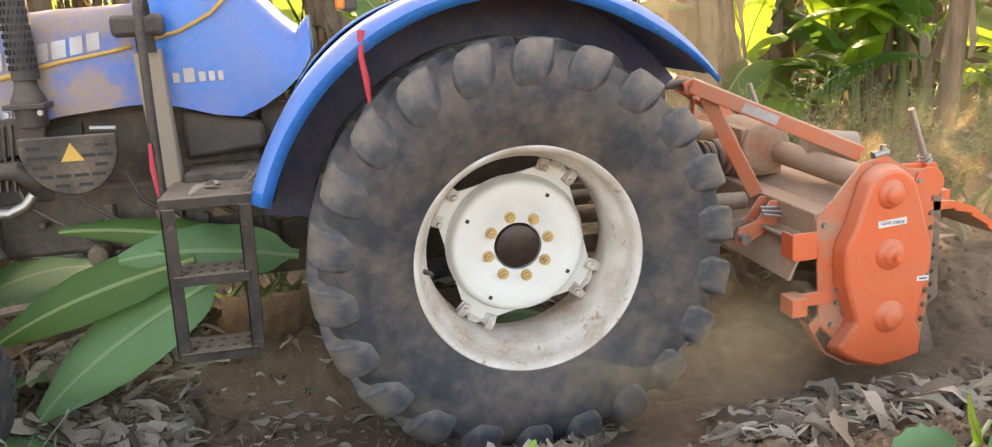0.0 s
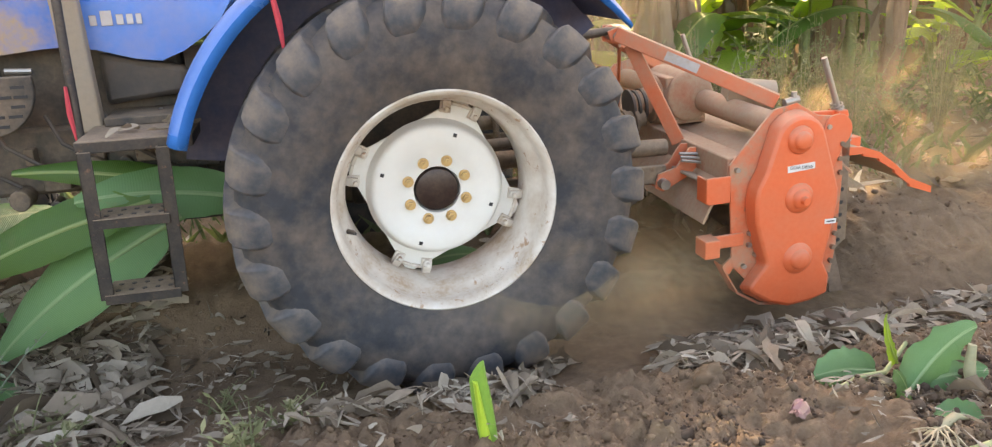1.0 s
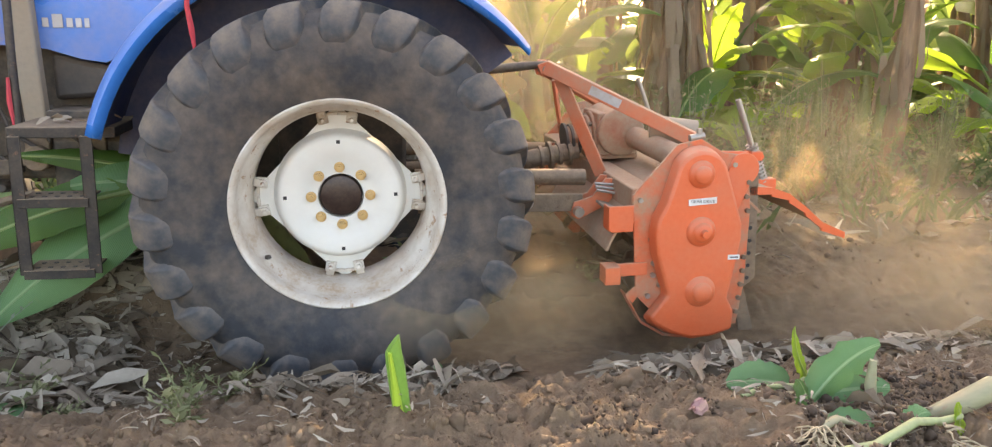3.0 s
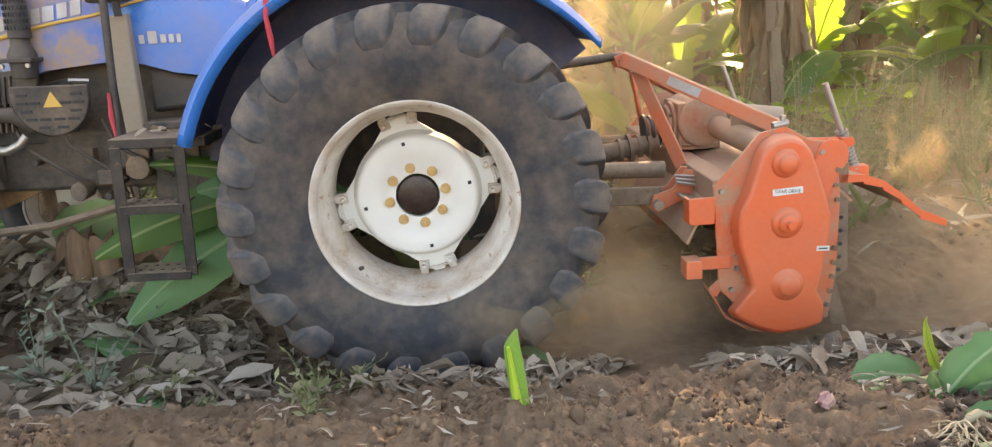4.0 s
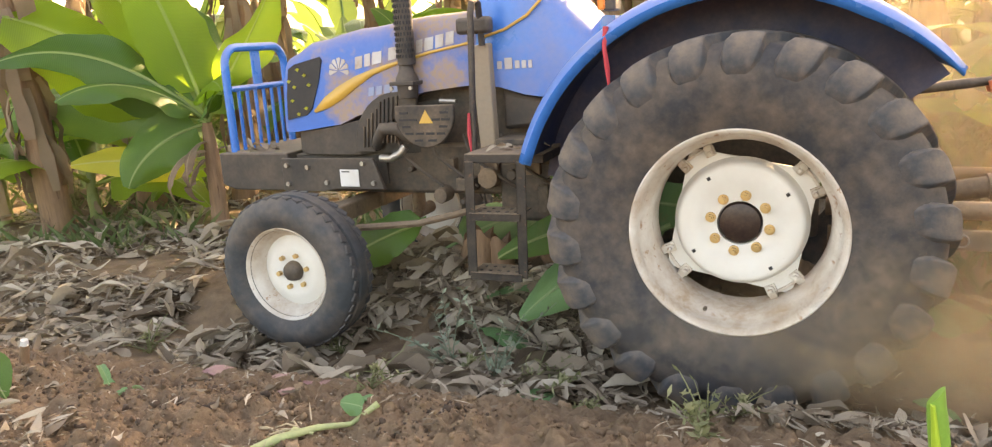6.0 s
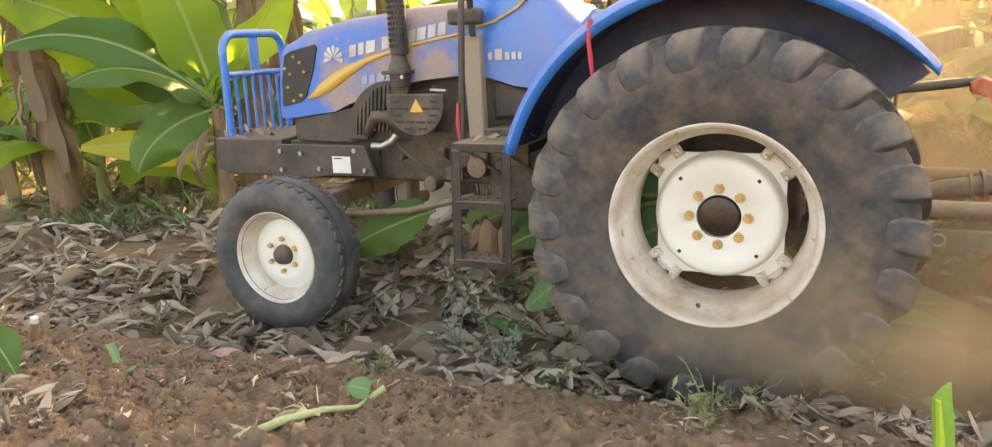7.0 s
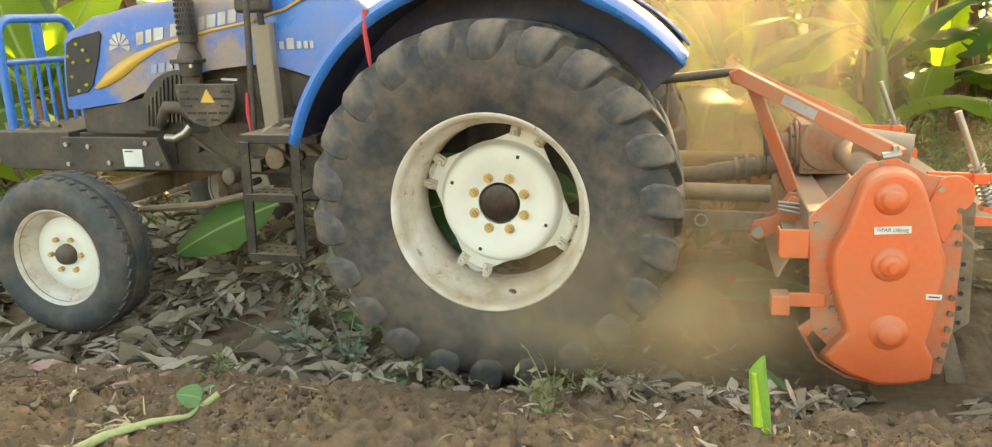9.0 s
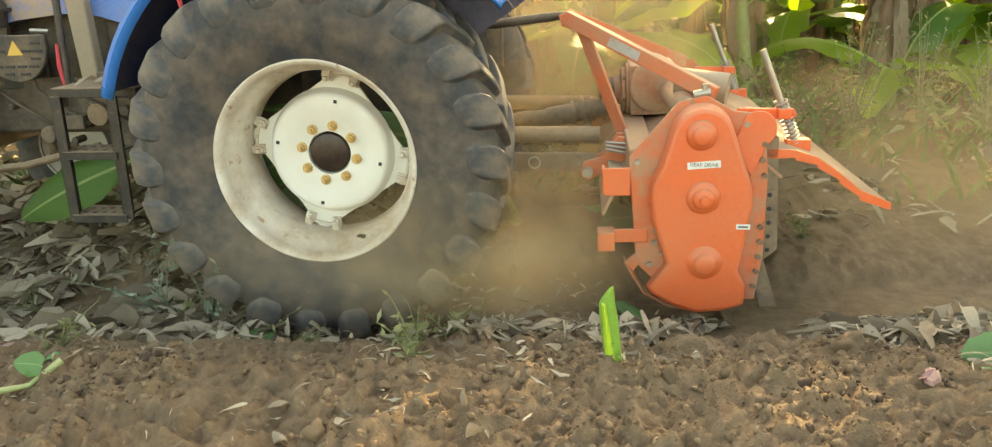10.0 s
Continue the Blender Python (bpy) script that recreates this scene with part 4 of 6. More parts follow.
    ringp = [(-0.67 + 0.13 * math.cos(a), MID_Y + 0.2 * math.sin(a), 1.85 + 0.14 * math.cos(a)) for a in (2 * math.pi * k / 24 for k in range(25))]
    add_tube(bm, ringp, 0.014, 8, False)
    part("steering_wheel", bm, M_BLACK, tractor, "black steering wheel")
    bm = B()
    add_box(bm, (-0.05, MID_Y, 1.42), (0.48, 0.46, 0.12))
    add_box(bm, (0.20, MID_Y, 1.65), (0.12, 0.46, 0.5), Matrix.Rotation(0.2, 4, "Y"))
    part("driver_seat", bm, M_BLACK, tractor, "black driver's seat", 0.04)
    # bull bar: a hoop that stands across the nose
    bx = -2.876
    bm = B()
    hoop = [(0.690, 0.89), (0.690, 1.20), (0.692, 1.34)] + [(0.692 + 0.10 * (1 - math.cos(radians(a))), 1.36 + 0.105 * math.sin(radians(a))) for a in (0, 18, 36, 54, 72, 90)]
    hoop += [(2 * 0.955 - y, z) for y, z in hoop[::-1]]
    add_tube(bm, [(bx, y, z) for y, z in hoop], 0.0235, 12)
    bar = part("bull_bar", bm, M_BLUE, tractor, "bright blue tubular front guard", smooth=50)
    bm = B()
    add_tube(bm, [(bx, 0.70, 1.24), (bx, 1.21, 1.24)], 0.0175, 10)
    part("cross_bar", bm, M_BLUE, bar, "blue cross tube of the guard")
    bm = B()
    add_box(bm, (bx, 0.955, 1.35), (0.012, 0.075, 0.22))
    part("centre_plate", bm, M_BLUE, bar, "flat blue upright plate", 0.003)
    for k in range(6):
        bm = B()
        y = 0.775 + 0.073 * k
        add_tube(bm, [(bx, y, 0.89), (bx, y, 1.24)], 0.0105, 8)
        part("guard_bar", bm, M_BLUE, bar, "thin blue upright bar")


def build_tractor():
    tractor = tagged(new("tractor"), "dusty blue farm tractor with white rims, tilling", "tractor")
    build_chassis(tractor)
    build_hood(tractor)
    build_cab_side(tractor)
    build_fender(tractor, 0.11, 0.50, 1)
    build_fender(tractor, 1.79, 1.40, -1)
    for ob in tractor.children_recursive:      # the nose is a little shorter than drawn above
        if ob.type == "MESH":
            for v in ob.data.vertices:
                if v.co.x < -1.25:
                    v.co.x = -1.25 + (v.co.x + 1.25) * 0.935
    rear = build_rear_wheel(tractor)
    front = build_front_wheel(tractor)
    rear.matrix_basis = pose(0, 0.20, HUB_Z)
    front.matrix_basis = pose(-2.06, 0.185, 0.395)
    rear_far = copy_thing(rear, pose(0, 1.70, HUB_Z, 0, 0, 180))
    front_far = copy_thing(front, pose(-2.06, 1.715, 0.395, 0, 0, 180))
    # leaf scraps caught on the platform and on the nose box
    for k in range(14):
        bm = B()
        on_nose = k < 7
        c = (rnd.uniform(-2.88, -2.5), rnd.uniform(0.66, 0.85), 0.905) if on_nose else (rnd.uniform(-1.05, -0.82), rnd.uniform(0.29, 0.5), 0.953)
        scrap(bm, c, rnd.uniform(0.06, 0.22 if on_nose else 0.10), rnd.uniform(0.02, 0.05), rnd.uniform(0, 6.28), rnd.uniform(-0.1, 0.3), rnd)
        part("leaf_scrap", bm, M_LITTER, tractor, "curled dry leaf scrap")
    return tractor, rear, front, rear_far, front_far


def scrap(bm, c, length, width, turn, tilt, r):
    """A curled, creased strip of dry leaf."""
    n = 5
    ct, st = math.cos(turn), math.sin(turn)
    curl, bend, tw = r.uniform(-2.0, 1.8), r.uniform(-0.6, 1.1), r.uniform(-1.8, 1.8)
    sway = r.uniform(-0.35, 0.35)
    rows = []
    for i in range(n + 1):
        u = i / n - 0.5
        wd = width * (0.12 + 0.88 * math.sin(math.pi * min(0.96, max(0.05, i / n)))) * r.uniform(0.5, 1.3)
        x, z = u * length, tilt * u * length + bend * length * (0.25 - u * u) * 0.6
        row = []
        for v in (-1, 0, 1):
            y = v * wd / 2 + sway * length * (u * u - 0.1)
            dz = abs(v) * curl * wd * 0.5 + v * tw * u * wd + r.uniform(-0.10, 0.10) * wd
            row.append(bm.verts.new((c[0] + x * ct - y * st, c[1] + x * st + y * ct, c[2] + z + dz + 0.01)))
        rows.append(row)
    for a, b in zip(rows, rows[1:]):
        for k in range(2):
            bm.faces.new((a[k], a[k + 1], b[k + 1], b[k]))


tractor, rear_wheel, front_wheel, rear_far, front_far = build_tractor()

# ---- rotary tiller ----


def build_tiller():
    t = tagged(new("rotary_tiller"), "orange rotary tiller behind the tractor, dusty and scratched", "tiller")
    y_far = 1.80
    side = [(1.15, 0.685), (1.33, 0.885), (1.43, 0.905), (1.53, 0.845), (1.60, 0.835), (1.645, 0.745), (1.66, 0.60), (1.655, 0.28), (1.63, 0.10), (1.34, 0.085), (1.175, 0.26)]
    bm = B()
    add_prism(bm, side, 0.175, 0.187)
    part("side_plate", bm, M_ORANGE_OLD, t, "orange steel side plate", 0.003)
    bm = B()
    add_prism(bm, side, y_far, y_far + 0.012)
    part("side_plate", bm, M_ORANGE_OLD, t, "orange steel side plate", 0.003)
    cover = arc(1.412, 0.768, 0.116, 22, 150, 10) + [(1.262, 0.665), (1.228, 0.60), (1.219, 0.545), (1.226, 0.45), (1.268, 0.31), (1.283, 0.262), (1.205, 0.165), (1.225, 0.135), (1.305, 0.085), (1.40, 0.052), (1.50, 0.060), (1.585, 0.085), (1.588, 0.170), (1.556, 0.232),
             (1.588, 0.40), (1.604, 0.50), (1.602, 0.56), (1.57, 0.66)]
    bm = B()
    add_prism(bm, cover, 0.100, 0.176, 0.055)
    gear = part("gear_cover", bm, M_ORANGE, t, "bright orange gear case cover with three bosses", 0.012)
    for x, z, r in ((1.405, 0.775, 0.047), (1.415, 0.540, 0.052), (1.425, 0.285, 0.055)):
        bm = B()
        add_lathe(bm, [(0.0, -0.034), (r * 0.55, -0.034), (r * 0.72, -0.028), (r * 0.8, -0.016), (r * 1.05, -0.010), (r * 1.2, 0.0), (r * 1.2, 0.01), (0, 0.01)], 28, (x, 0.099, z))
        boss = part("boss", bm, M_ORANGE, gear, "round orange bearing boss")
        if z == 0.540:
            bm = B()
            add_tube(bm, [(x, 0.066, z), (x, 0.046, z)], [0.018, 0.015], 12)
            part("centre_bolt", bm, M_ORANGE, gear, "orange centre bolt")
    # labels
    bm = B()
    add_box(bm, (1.415, 0.0985, 0.665), (0.118, 0.003, 0.026), Matrix.Rotation(radians(-3), 4, "Y"))
    lab = part("label_plate", bm, M_LABEL, t, "white label with black capitals", 0.0)
    words = plate_text(lab, 1.415, 0.665, 0.0965, "GEAR DRIVE", 0.0185, M_INK)
    words.matrix_basis = pose(1.415, 0.0965, 0.665, 90, 3, 0)
    bm = B()
    add_box(bm, (1.562, 0.0985, 0.425), (0.050, 0.003, 0.020), Matrix.Rotation(radians(2), 4, "Y"))
    lab2 = part("label_plate", bm, M_LABEL, t, "small white label with an unreadable line")
    bm = B()
    add_box(bm, (1.562, 0.0965, 0.425), (0.036, 0.001, 0.005), Matrix.Rotation(radians(2), 4, "Y"))
    part("label_line", bm, M_INK, lab2)
    # round tab that carries the spring arm
    bm = B()
    add_prism(bm, arc(1.615, 0.775, 0.068, 130, -60, 12) + [(1.60, 0.60), (1.52, 0.70)], 0.166, 0.176)
    part("spring_tab", bm, M_ORANGE, t, "round orange tab of the side plate", 0.003)
    # bolts along the plate
    spots = [(1.18, 0.665), (1.245, 0.345), (1.245, 0.395), (1.225, 0.255), (1.275, 0.30), (1.64, 0.72), (1.635, 0.66), (1.645, 0.60), (1.64, 0.40), (1.64, 0.34), (1.635, 0.28), (1.63, 0.22), (1.62, 0.16), (1.575, 0.795), (1.30, 0.25)]
    for x, z in spots:
        bm = B()
        add_tube(bm, [(x, 0.178, z), (x, 0.160, z)], 0.011, 6)
        part("bolt", bm, M_RUST if x > 1.6 else M_STEEL, t, "hexagon bolt head")
    bm = B()
    add_tube(bm, [(1.385, 0.19, 0.905), (1.445, 0.19, 0.915)], 0.016, 10)
    add_tube(bm, [(1.425, 0.19, 0.90), (1.425, 0.19, 0.945)], 0.012, 6)
    part("breather", bm, M_STEEL, t, "pale metal breather plug")
    # dusty back strip and the depth skid
    bm = B()
    add_prism(bm, [(1.655, 0.77), (1.695, 0.74), (1.71, 0.30), (1.66, 0.26), (1.72, 0.06), (1.65, 0.06), (1.615, 0.26), (1.62, 0.74)], 0.188, 0.196)
    part("skid_bracket", bm, M_RUST, t, "drilled brown skid bracket", 0.003)
    for z in (0.30, 0.355, 0.41, 0.465, 0.52):
        bm = B()
        add_tube(bm, [(1.672, 0.189, z), (1.672, 0.185, z)], 0.009, 8)
        part("drill_hole", bm, M_INK, t)
    bm = B()
    skid = [(1.13, 0.26), (1.20, 0.135), (1.30, 0.072), (1.40, 0.056)]
    for (xa, za), (xb, zb) in zip(skid, skid[1:]):
        add_prism(bm, [(xa, za), (xb, zb), (xb, zb + 0.012), (xa, za + 0.012)], 0.165, 0.235)
    add_prism(bm, [(1.13, 0.262), (1.165, 0.225), (1.215, 0.30), (1.185, 0.31)], 0.176, 0.186)
    part("depth_skid", bm, M_ORANGE_OLD, t, "bent orange depth skid")
    # square brackets at the front edge
    for x0, x1, z0, z1 in ((1.05, 1.155, 0.535, 0.645),):
        bm = B()
        add_prism(bm, [(x0 + 0.012, z0), (x1, z0), (x1, z1), (x0, z1), (x0, z0 + 0.012)], 0.168, 0.178)
        add_box(bm, (x0 + 0.006, 0.21, (z0 + z1) / 2), (0.010, 0.08, z1 - z0 - 0.01))
        part("bracket", bm, M_ORANGE, t, "orange square bracket", 0.004)
    bm = B()
    add_box(bm, (1.06, 0.165, 0.365), (0.065, 0.085, 0.075))
    add_box(bm, (1.15, 0.172, 0.375), (0.14, 0.014, 0.055))
    part("bracket", bm, M_ORANGE, t, "orange box-section bracket", 0.004)
    # hood, front beam and cross tube
    bm = B()
    roof = arc(1.42, 0.32, 0.40, 160, 42, 12)
    inner = arc(1.42, 0.32, 0.388, 42, 160, 12)
    add_prism(bm, roof + inner, 0.187, y_far)
    part("rotor_hood", bm, M_DECK, t, "orange curved rotor hood covered in dust", 0.002)
    bm = B()
    add_box(bm, (1.20, 1.0, 0.66), (0.10, 1.62, 0.10))
    part("front_beam", bm, M_DECK, t, "orange square front beam", 0.006)
    bm = B()
    add_tube(bm, [(1.40, 0.176, 0.80), (1.36, MID_Y, 0.83)], 0.052, 16)
    add_tube(bm, [(1.36, MID_Y, 0.83), (1.40, y_far, 0.80)], 0.052, 16)
    part("cross_tube", bm, M_DECK, t, "dusty orange cross tube")
    bm = B()
    add_box(bm, (1.29, MID_Y, 0.83), (0.20, 0.26, 0.22))
    for x, rad in ((1.185, 0.118), (1.165, 0.100), (1.395, 0.105)):
        add_tube(bm, [(x - 0.010, MID_Y, 0.82), (x + 0.010, MID_Y, 0.82)], rad, 20)
    for z in (0.745, 0.80, 0.855, 0.91):
        add_box(bm, (1.29, MID_Y - 0.135, z), (0.17, 0.014, 0.012))
    add_lathe(bm, [(0.0, -0.16), (0.10, -0.16), (0.115, -0.15), (0.115, 0.15), (0.10, 0.16), (0, 0.16)], 24, (1.30, MID_Y, 0.85))
    add_tube(bm, [(1.16, MID_Y, 0.82), (1.06, MID_Y, 0.81)], [0.07, 0.05], 16)
    box = part("gearbox", bm, M_DECK, t, "dusty orange gearbox", 0.006)
    for k in range(6):
        a = radians(60 * k + 20)
        y, z = MID_Y + 0.097 * math.cos(a), 0.82 + 0.097 * math.sin(a)
        part("bolt", add_tube(B(), [(1.176, y, z), (1.160, y, z)], 0.011, 6), M_RUST, box, "rusty flange bolt")
    for k in range(3):
        x = 1.055 + 0.030 * k
        part("seal_ring", add_tube(B(), [(x, MID_Y, 0.805), (x + 0.012, MID_Y, 0.806)], 0.078 - 0.006 * (k % 2), 20), M_BLACK, box, "black rubber guard ring")
    bm = B()
    add_tube(bm, [(1.37, 0.62, 0.885), (1.57, 0.56, 0.86)], 0.068, 16)
    part("canister", bm, M_TAN, t, "dust-covered round cover")
    # mast: twin uprights, long braces
    for y in (0.76, 0.86):
        bm = B()
        add_prism(bm, [(0.885, 1.175), (0.90, 1.125), (0.955, 1.115), (0.985, 1.16), (0.94, 1.195)], y, y + 0.012)
        part("mast_plate", bm, M_ORANGE_DUSTY, t, "orange mast head plate", 0.003)
    bm = B()
    add_tube(bm, [(0.925, 0.74, 1.152), (0.925, 0.89, 1.152)], 0.019, 10)
    part("hitch_pin", bm, M_STEEL, t, "steel top hitch pin")

    def flat_bar(a, b, wd, th):
        bm = B()
        a, b = Vector(a), Vector(b)
        d = b - a
        m = d.to_track_quat("X", "Z").to_matrix().to_4x4()
        add_box(bm, (a + b) / 2, (d.length, th, wd), m)
        return bm

    for ya, yb, ye in ((0.755, 0.60, 0.42), (0.875, 1.30, 1.48)):
        part("mast_upright", flat_bar((0.985, ya, 1.115), (1.145, yb, 0.69), 0.062, 0.014), M_ORANGE_DUSTY, t, "flat orange mast upright", 0.003)
        part("mast_brace", flat_bar((0.92, ya, 1.165), (1.50, ye, 0.865), 0.062, 0.04), M_ORANGE_DUSTY, t, "long orange mast brace", 0.004)
    bm = B()
    m = (Vector((1.50, 0.42, 0.865)) - Vector((0.92, 0.755, 1.165))).to_track_quat("X", "Z").to_matrix().to_4x4()
    c = Vector((0.92, 0.755, 1.165)).lerp(Vector((1.50, 0.42, 0.865)), 0.42)
    add_box(bm, c + m.to_3x3() @ Vector((0, 0.0215, 0)), (0.15, 0.002, 0.040), m)
    add_box(bm, c + m.to_3x3() @ Vector((0, -0.0215, 0)), (0.15, 0.002, 0.040), m)
    part("maker_sticker", bm, M_DECAL, t, "pale worn sticker with plain shapes")
    # lower hitch brackets
    for s, y in ((-1, 0.46), (1, 1.42)):
        bm = B()
        add_prism(bm, [(0.965, 0.545), (1.00, 0.525), (1.16, 0.60), (1.17, 0.70), (1.12, 0.705), (1.06, 0.625), (0.98, 0.605)], y - 0.012, y)
        add_prism(bm, [(0.965, 0.545), (1.00, 0.525), (1.16, 0.60), (1.17, 0.70), (1.12, 0.705), (1.06, 0.625), (0.98, 0.605)], y + 0.07, y + 0.082)
        part("hitch_bracket", bm, M_ORANGE_DUSTY, t, "orange lower hitch bracket", 0.003)
        bm = B()
        add_tube(bm, [(0.995, y - 0.05, 0.565), (0.995, y + 0.12, 0.565)], 0.022, 12)
        part("hitch_pin", bm, M_STEEL, t, "greasy lower hitch pin")
        bm = B()
        for k in range(3):
            add_tube(bm, [(1.07, y - 0.04 + 0.012 * k, 0.66 + 0.012 * k), (1.15, y - 0.05 + 0.012 * k, 0.645 + 0.016 * k)], 0.007, 6)
        part("wire_wrap", bm, M_STEEL, t, "twisted wire binding")
    bm = B()
    add_box(bm, (1.155, 0.40, 0.585), (0.16, 0.30, 0.012), Matrix.Rotation(radians(15), 4, "Y"))
    part("stay_plate", bm, M_TAN, t, "dusty steel stay plate", 0.003)
    # rear shield, hinged behind the hood
    bm = B()
    curve = [(1.66, 0.685), (1.76, 0.675), (1.84, 0.645), (1.92, 0.585), (2.00, 0.515), (2.11, 0.465)]
    rows = []
    for x, z in curve:
        rows.append([bm.verts.new((x, y, z)) for y in (0.20, 0.60, 1.0, 1.4, y_far)])
    for u, v in zip(rows, rows[1:]):
        for k in range(4):
            bm.faces.new((u[k], u[k + 1], v[k + 1], v[k]))
    sh = part("rear_shield", bm, M_SHIELD, t, "curved orange rear shield thick with pale dust", smooth=60)
    sh.modifiers.new("thick", "SOLIDIFY").thickness = 0.006
    bm = B()
    for (xa, za), (xb, zb) in zip(curve, curve[1:]):
        add_prism(bm, [(xa, za + 0.012), (xb, zb + 0.012), (xb, zb - 0.016), (xa, za - 0.026)], 0.188, 0.202)
    part("shield_rim", bm, M_ORANGE, sh, "bright orange edge of the shield")
    # spring rods
    for y in (0.34, 1.60):
        a, b = Vector((1.655, y, 1.04)), Vector((1.80, y, 0.66))
        bm = B()
        add_tube(bm, [a, b], 0.0125, 10)
        rod = part("spring_rod", bm, M_STEEL, t, "drilled grey steel rod with a spring")
        bm = B()
        pts = []
        d = (b - a).normalized()
        s = d.orthogonal().normalized()
        u = d.cross(s)
        for k in range(12 * 11 + 1):
            q = k / (12 * 11)
            ang = 2 * math.pi * 11 * q
            pts.append(a.lerp(b, 0.50 + 0.44 * q) + (s * math.cos(ang) + u * math.sin(ang)) * 0.023)
        add_tube(bm, pts, 0.0042, 5)
        part("coil_spring", bm, M_STEEL, rod, "grey coil spring")
        bm = B()
        add_prism(bm, [(1.57, 0.825), (1.78, 0.815), (1.79, 0.79), (1.78, 0.775), (1.57, 0.78)], y - 0.01, y + 0.01)
        add_box(bm, (1.74, y, 0.80), (0.05, 0.07, 0.04))
        add_box(bm, (1.80, y, 0.672), (0.09, 0.05, 0.05))
        part("spring_bracket", bm, M_ORANGE, t, "orange spring rod bracket", 0.004)
    # rotor with curved blades
    bm = B()
    add_tube(bm, [(0, 0.20, 0), (0, y_far - 0.02, 0)], 0.045, 14)
    rotor = part("rotor", bm, M_RUST, t, "soil-caked rotor shaft")
    for k in range(7):
        for j in range(4):
            a = 2 * math.pi * j / 4 + k * 0.45
            y = 0.27 + k * 0.24
            s = 1 if (j + k) % 2 else -1
            bm = B()
            pts = [(0.04, y, 0.0), (0.13, y, 0.02), (0.185, y + 0.015 * s, 0.05), (0.20, y + 0.07 * s, 0.085)]
            rot = Matrix.Rotation(a, 3, "Y")
            up = Vector((0.0, 0.0, 0.022))
            secs = []
            for p in pts:
                p = Vector(p)
                secs.append([rot @ (p + up + Vector((0, 0.005, 0))), rot @ (p + up - Vector((0, 0.005, 0))), rot @ (p - up - Vector((0, 0.005, 0))), rot @ (p - up + Vector((0, 0.005, 0)))])
            loft(bm, secs)
            part("blade", bm, M_RUST, rotor)
    rotor.matrix_basis = pose(1.42, 0, 0.30)
    return t, rotor


tiller, rotor = build_tiller()

# ---- plants ----


def blade_points(bm, uvl, base, yaw, elev, length, width, droop, r, fold=0.25, tear=0.0, petiole=0.18, n=20, roll=0.0, wavy=0.16, cols=(-1, -0.75, -0.45, -0.15, 0, 0.15, 0.45, 0.75, 1)):
    """A banana blade on its midrib, arching down to the tip; fold lifts or drops the halves."""
    p = Vector(base)
    rows = []
    e = elev
    for i in range(n + 1):
        u = i / n
        d = Vector((math.cos(yaw) * math.cos(e), math.sin(yaw) * math.cos(e), math.sin(e)))
        side = Vector((-math.sin(yaw), math.cos(yaw), 0))
        up = side.cross(d) * -1
        if up.z < 0:
            up = -up
        side = (Matrix.Rotation(roll, 3, d) @ side)
        up = (Matrix.Rotation(roll, 3, d) @ up)
        if u < petiole:
            w = 0.02
        else:
            q = (u - petiole) / (1 - petiole)
            w = width / 2 * max(0.03, math.sin(math.pi * min(0.985, 0.06 + 0.94 * q ** 0.8)) ** 0.55)
        row = []
        for v in cols:
            jit = r.uniform(-1, 1) * tear * w * abs(v)
            wob = (math.sin(u * 11 + v * 2 + yaw * 3) * 0.10 + math.sin(u * 29 + v * 5 + yaw) * 0.05 + wavy * math.sin(u * 6.5 + 2.2 * v + 5 * yaw)) * w * v * v
            curl = fold * (1 + 0.6 * math.sin(u * 5 + yaw * 7))
            lift = -curl * w * abs(v) ** 1.5 + wob + (0.02 * w if v else 0)
            row.append((p + side * (w * v * (1 - 0.12 * abs(curl)) + jit) + up * lift + d * (-abs(v) * w * 0.12), (u, 0.5 + 0.5 * v)))
        rows.append(row)
        p = p + d * (length / n)
        e -= droop * (0.4 + 1.2 * u) / n
    vs = [[bm.verts.new(q[0]) for q in row] for row in rows]
    last = len(cols) - 2
    for i in range(n):
        for k in range(last + 1):
            if tear > 0.2 and k in (0, 1, last - 1, last) and i > 3 and (r.random() < tear * 0.4 if k in (0, last) else False):
                continue
            f = bm.faces.new((vs[i][k], vs[i + 1][k], vs[i + 1][k + 1], vs[i][k + 1]))
            for loop, (a, b) in zip(f.loops, ((i, k), (i + 1, k), (i + 1, k + 1), (i, k + 1))):
                loop[uvl].uv = rows[a][b][1]
    # midrib under the blade
    mid = [row[len(cols) // 2][0] - Vector((0, 0, 0.006)) for row in rows]
    before = len(bm.faces)
    add_tube(bm, mid, [0.018 * (1 - 0.85 * i / n) * (length / 1.6) + 0.003 for i in range(n + 1)], 6)
    bm.faces.ensure_lookup_table()
    for f in bm.faces[before:]:
        for loop in f.loops:
            loop[uvl].uv = (0.5, 0.5)


def leaf_part(parent, r, base, yaw, elev, length, width, droop, material, fold=0.25, tear=0.0, label="", name="leaf", **kw):
    bm = B()
    uvl = bm.loops.layers.uv.new("UVMap")
    blade_points(bm, uvl, base, yaw, elev, length, width, droop, r, fold, tear, **kw)
    return part(name, bm, material, parent, label, smooth=70)


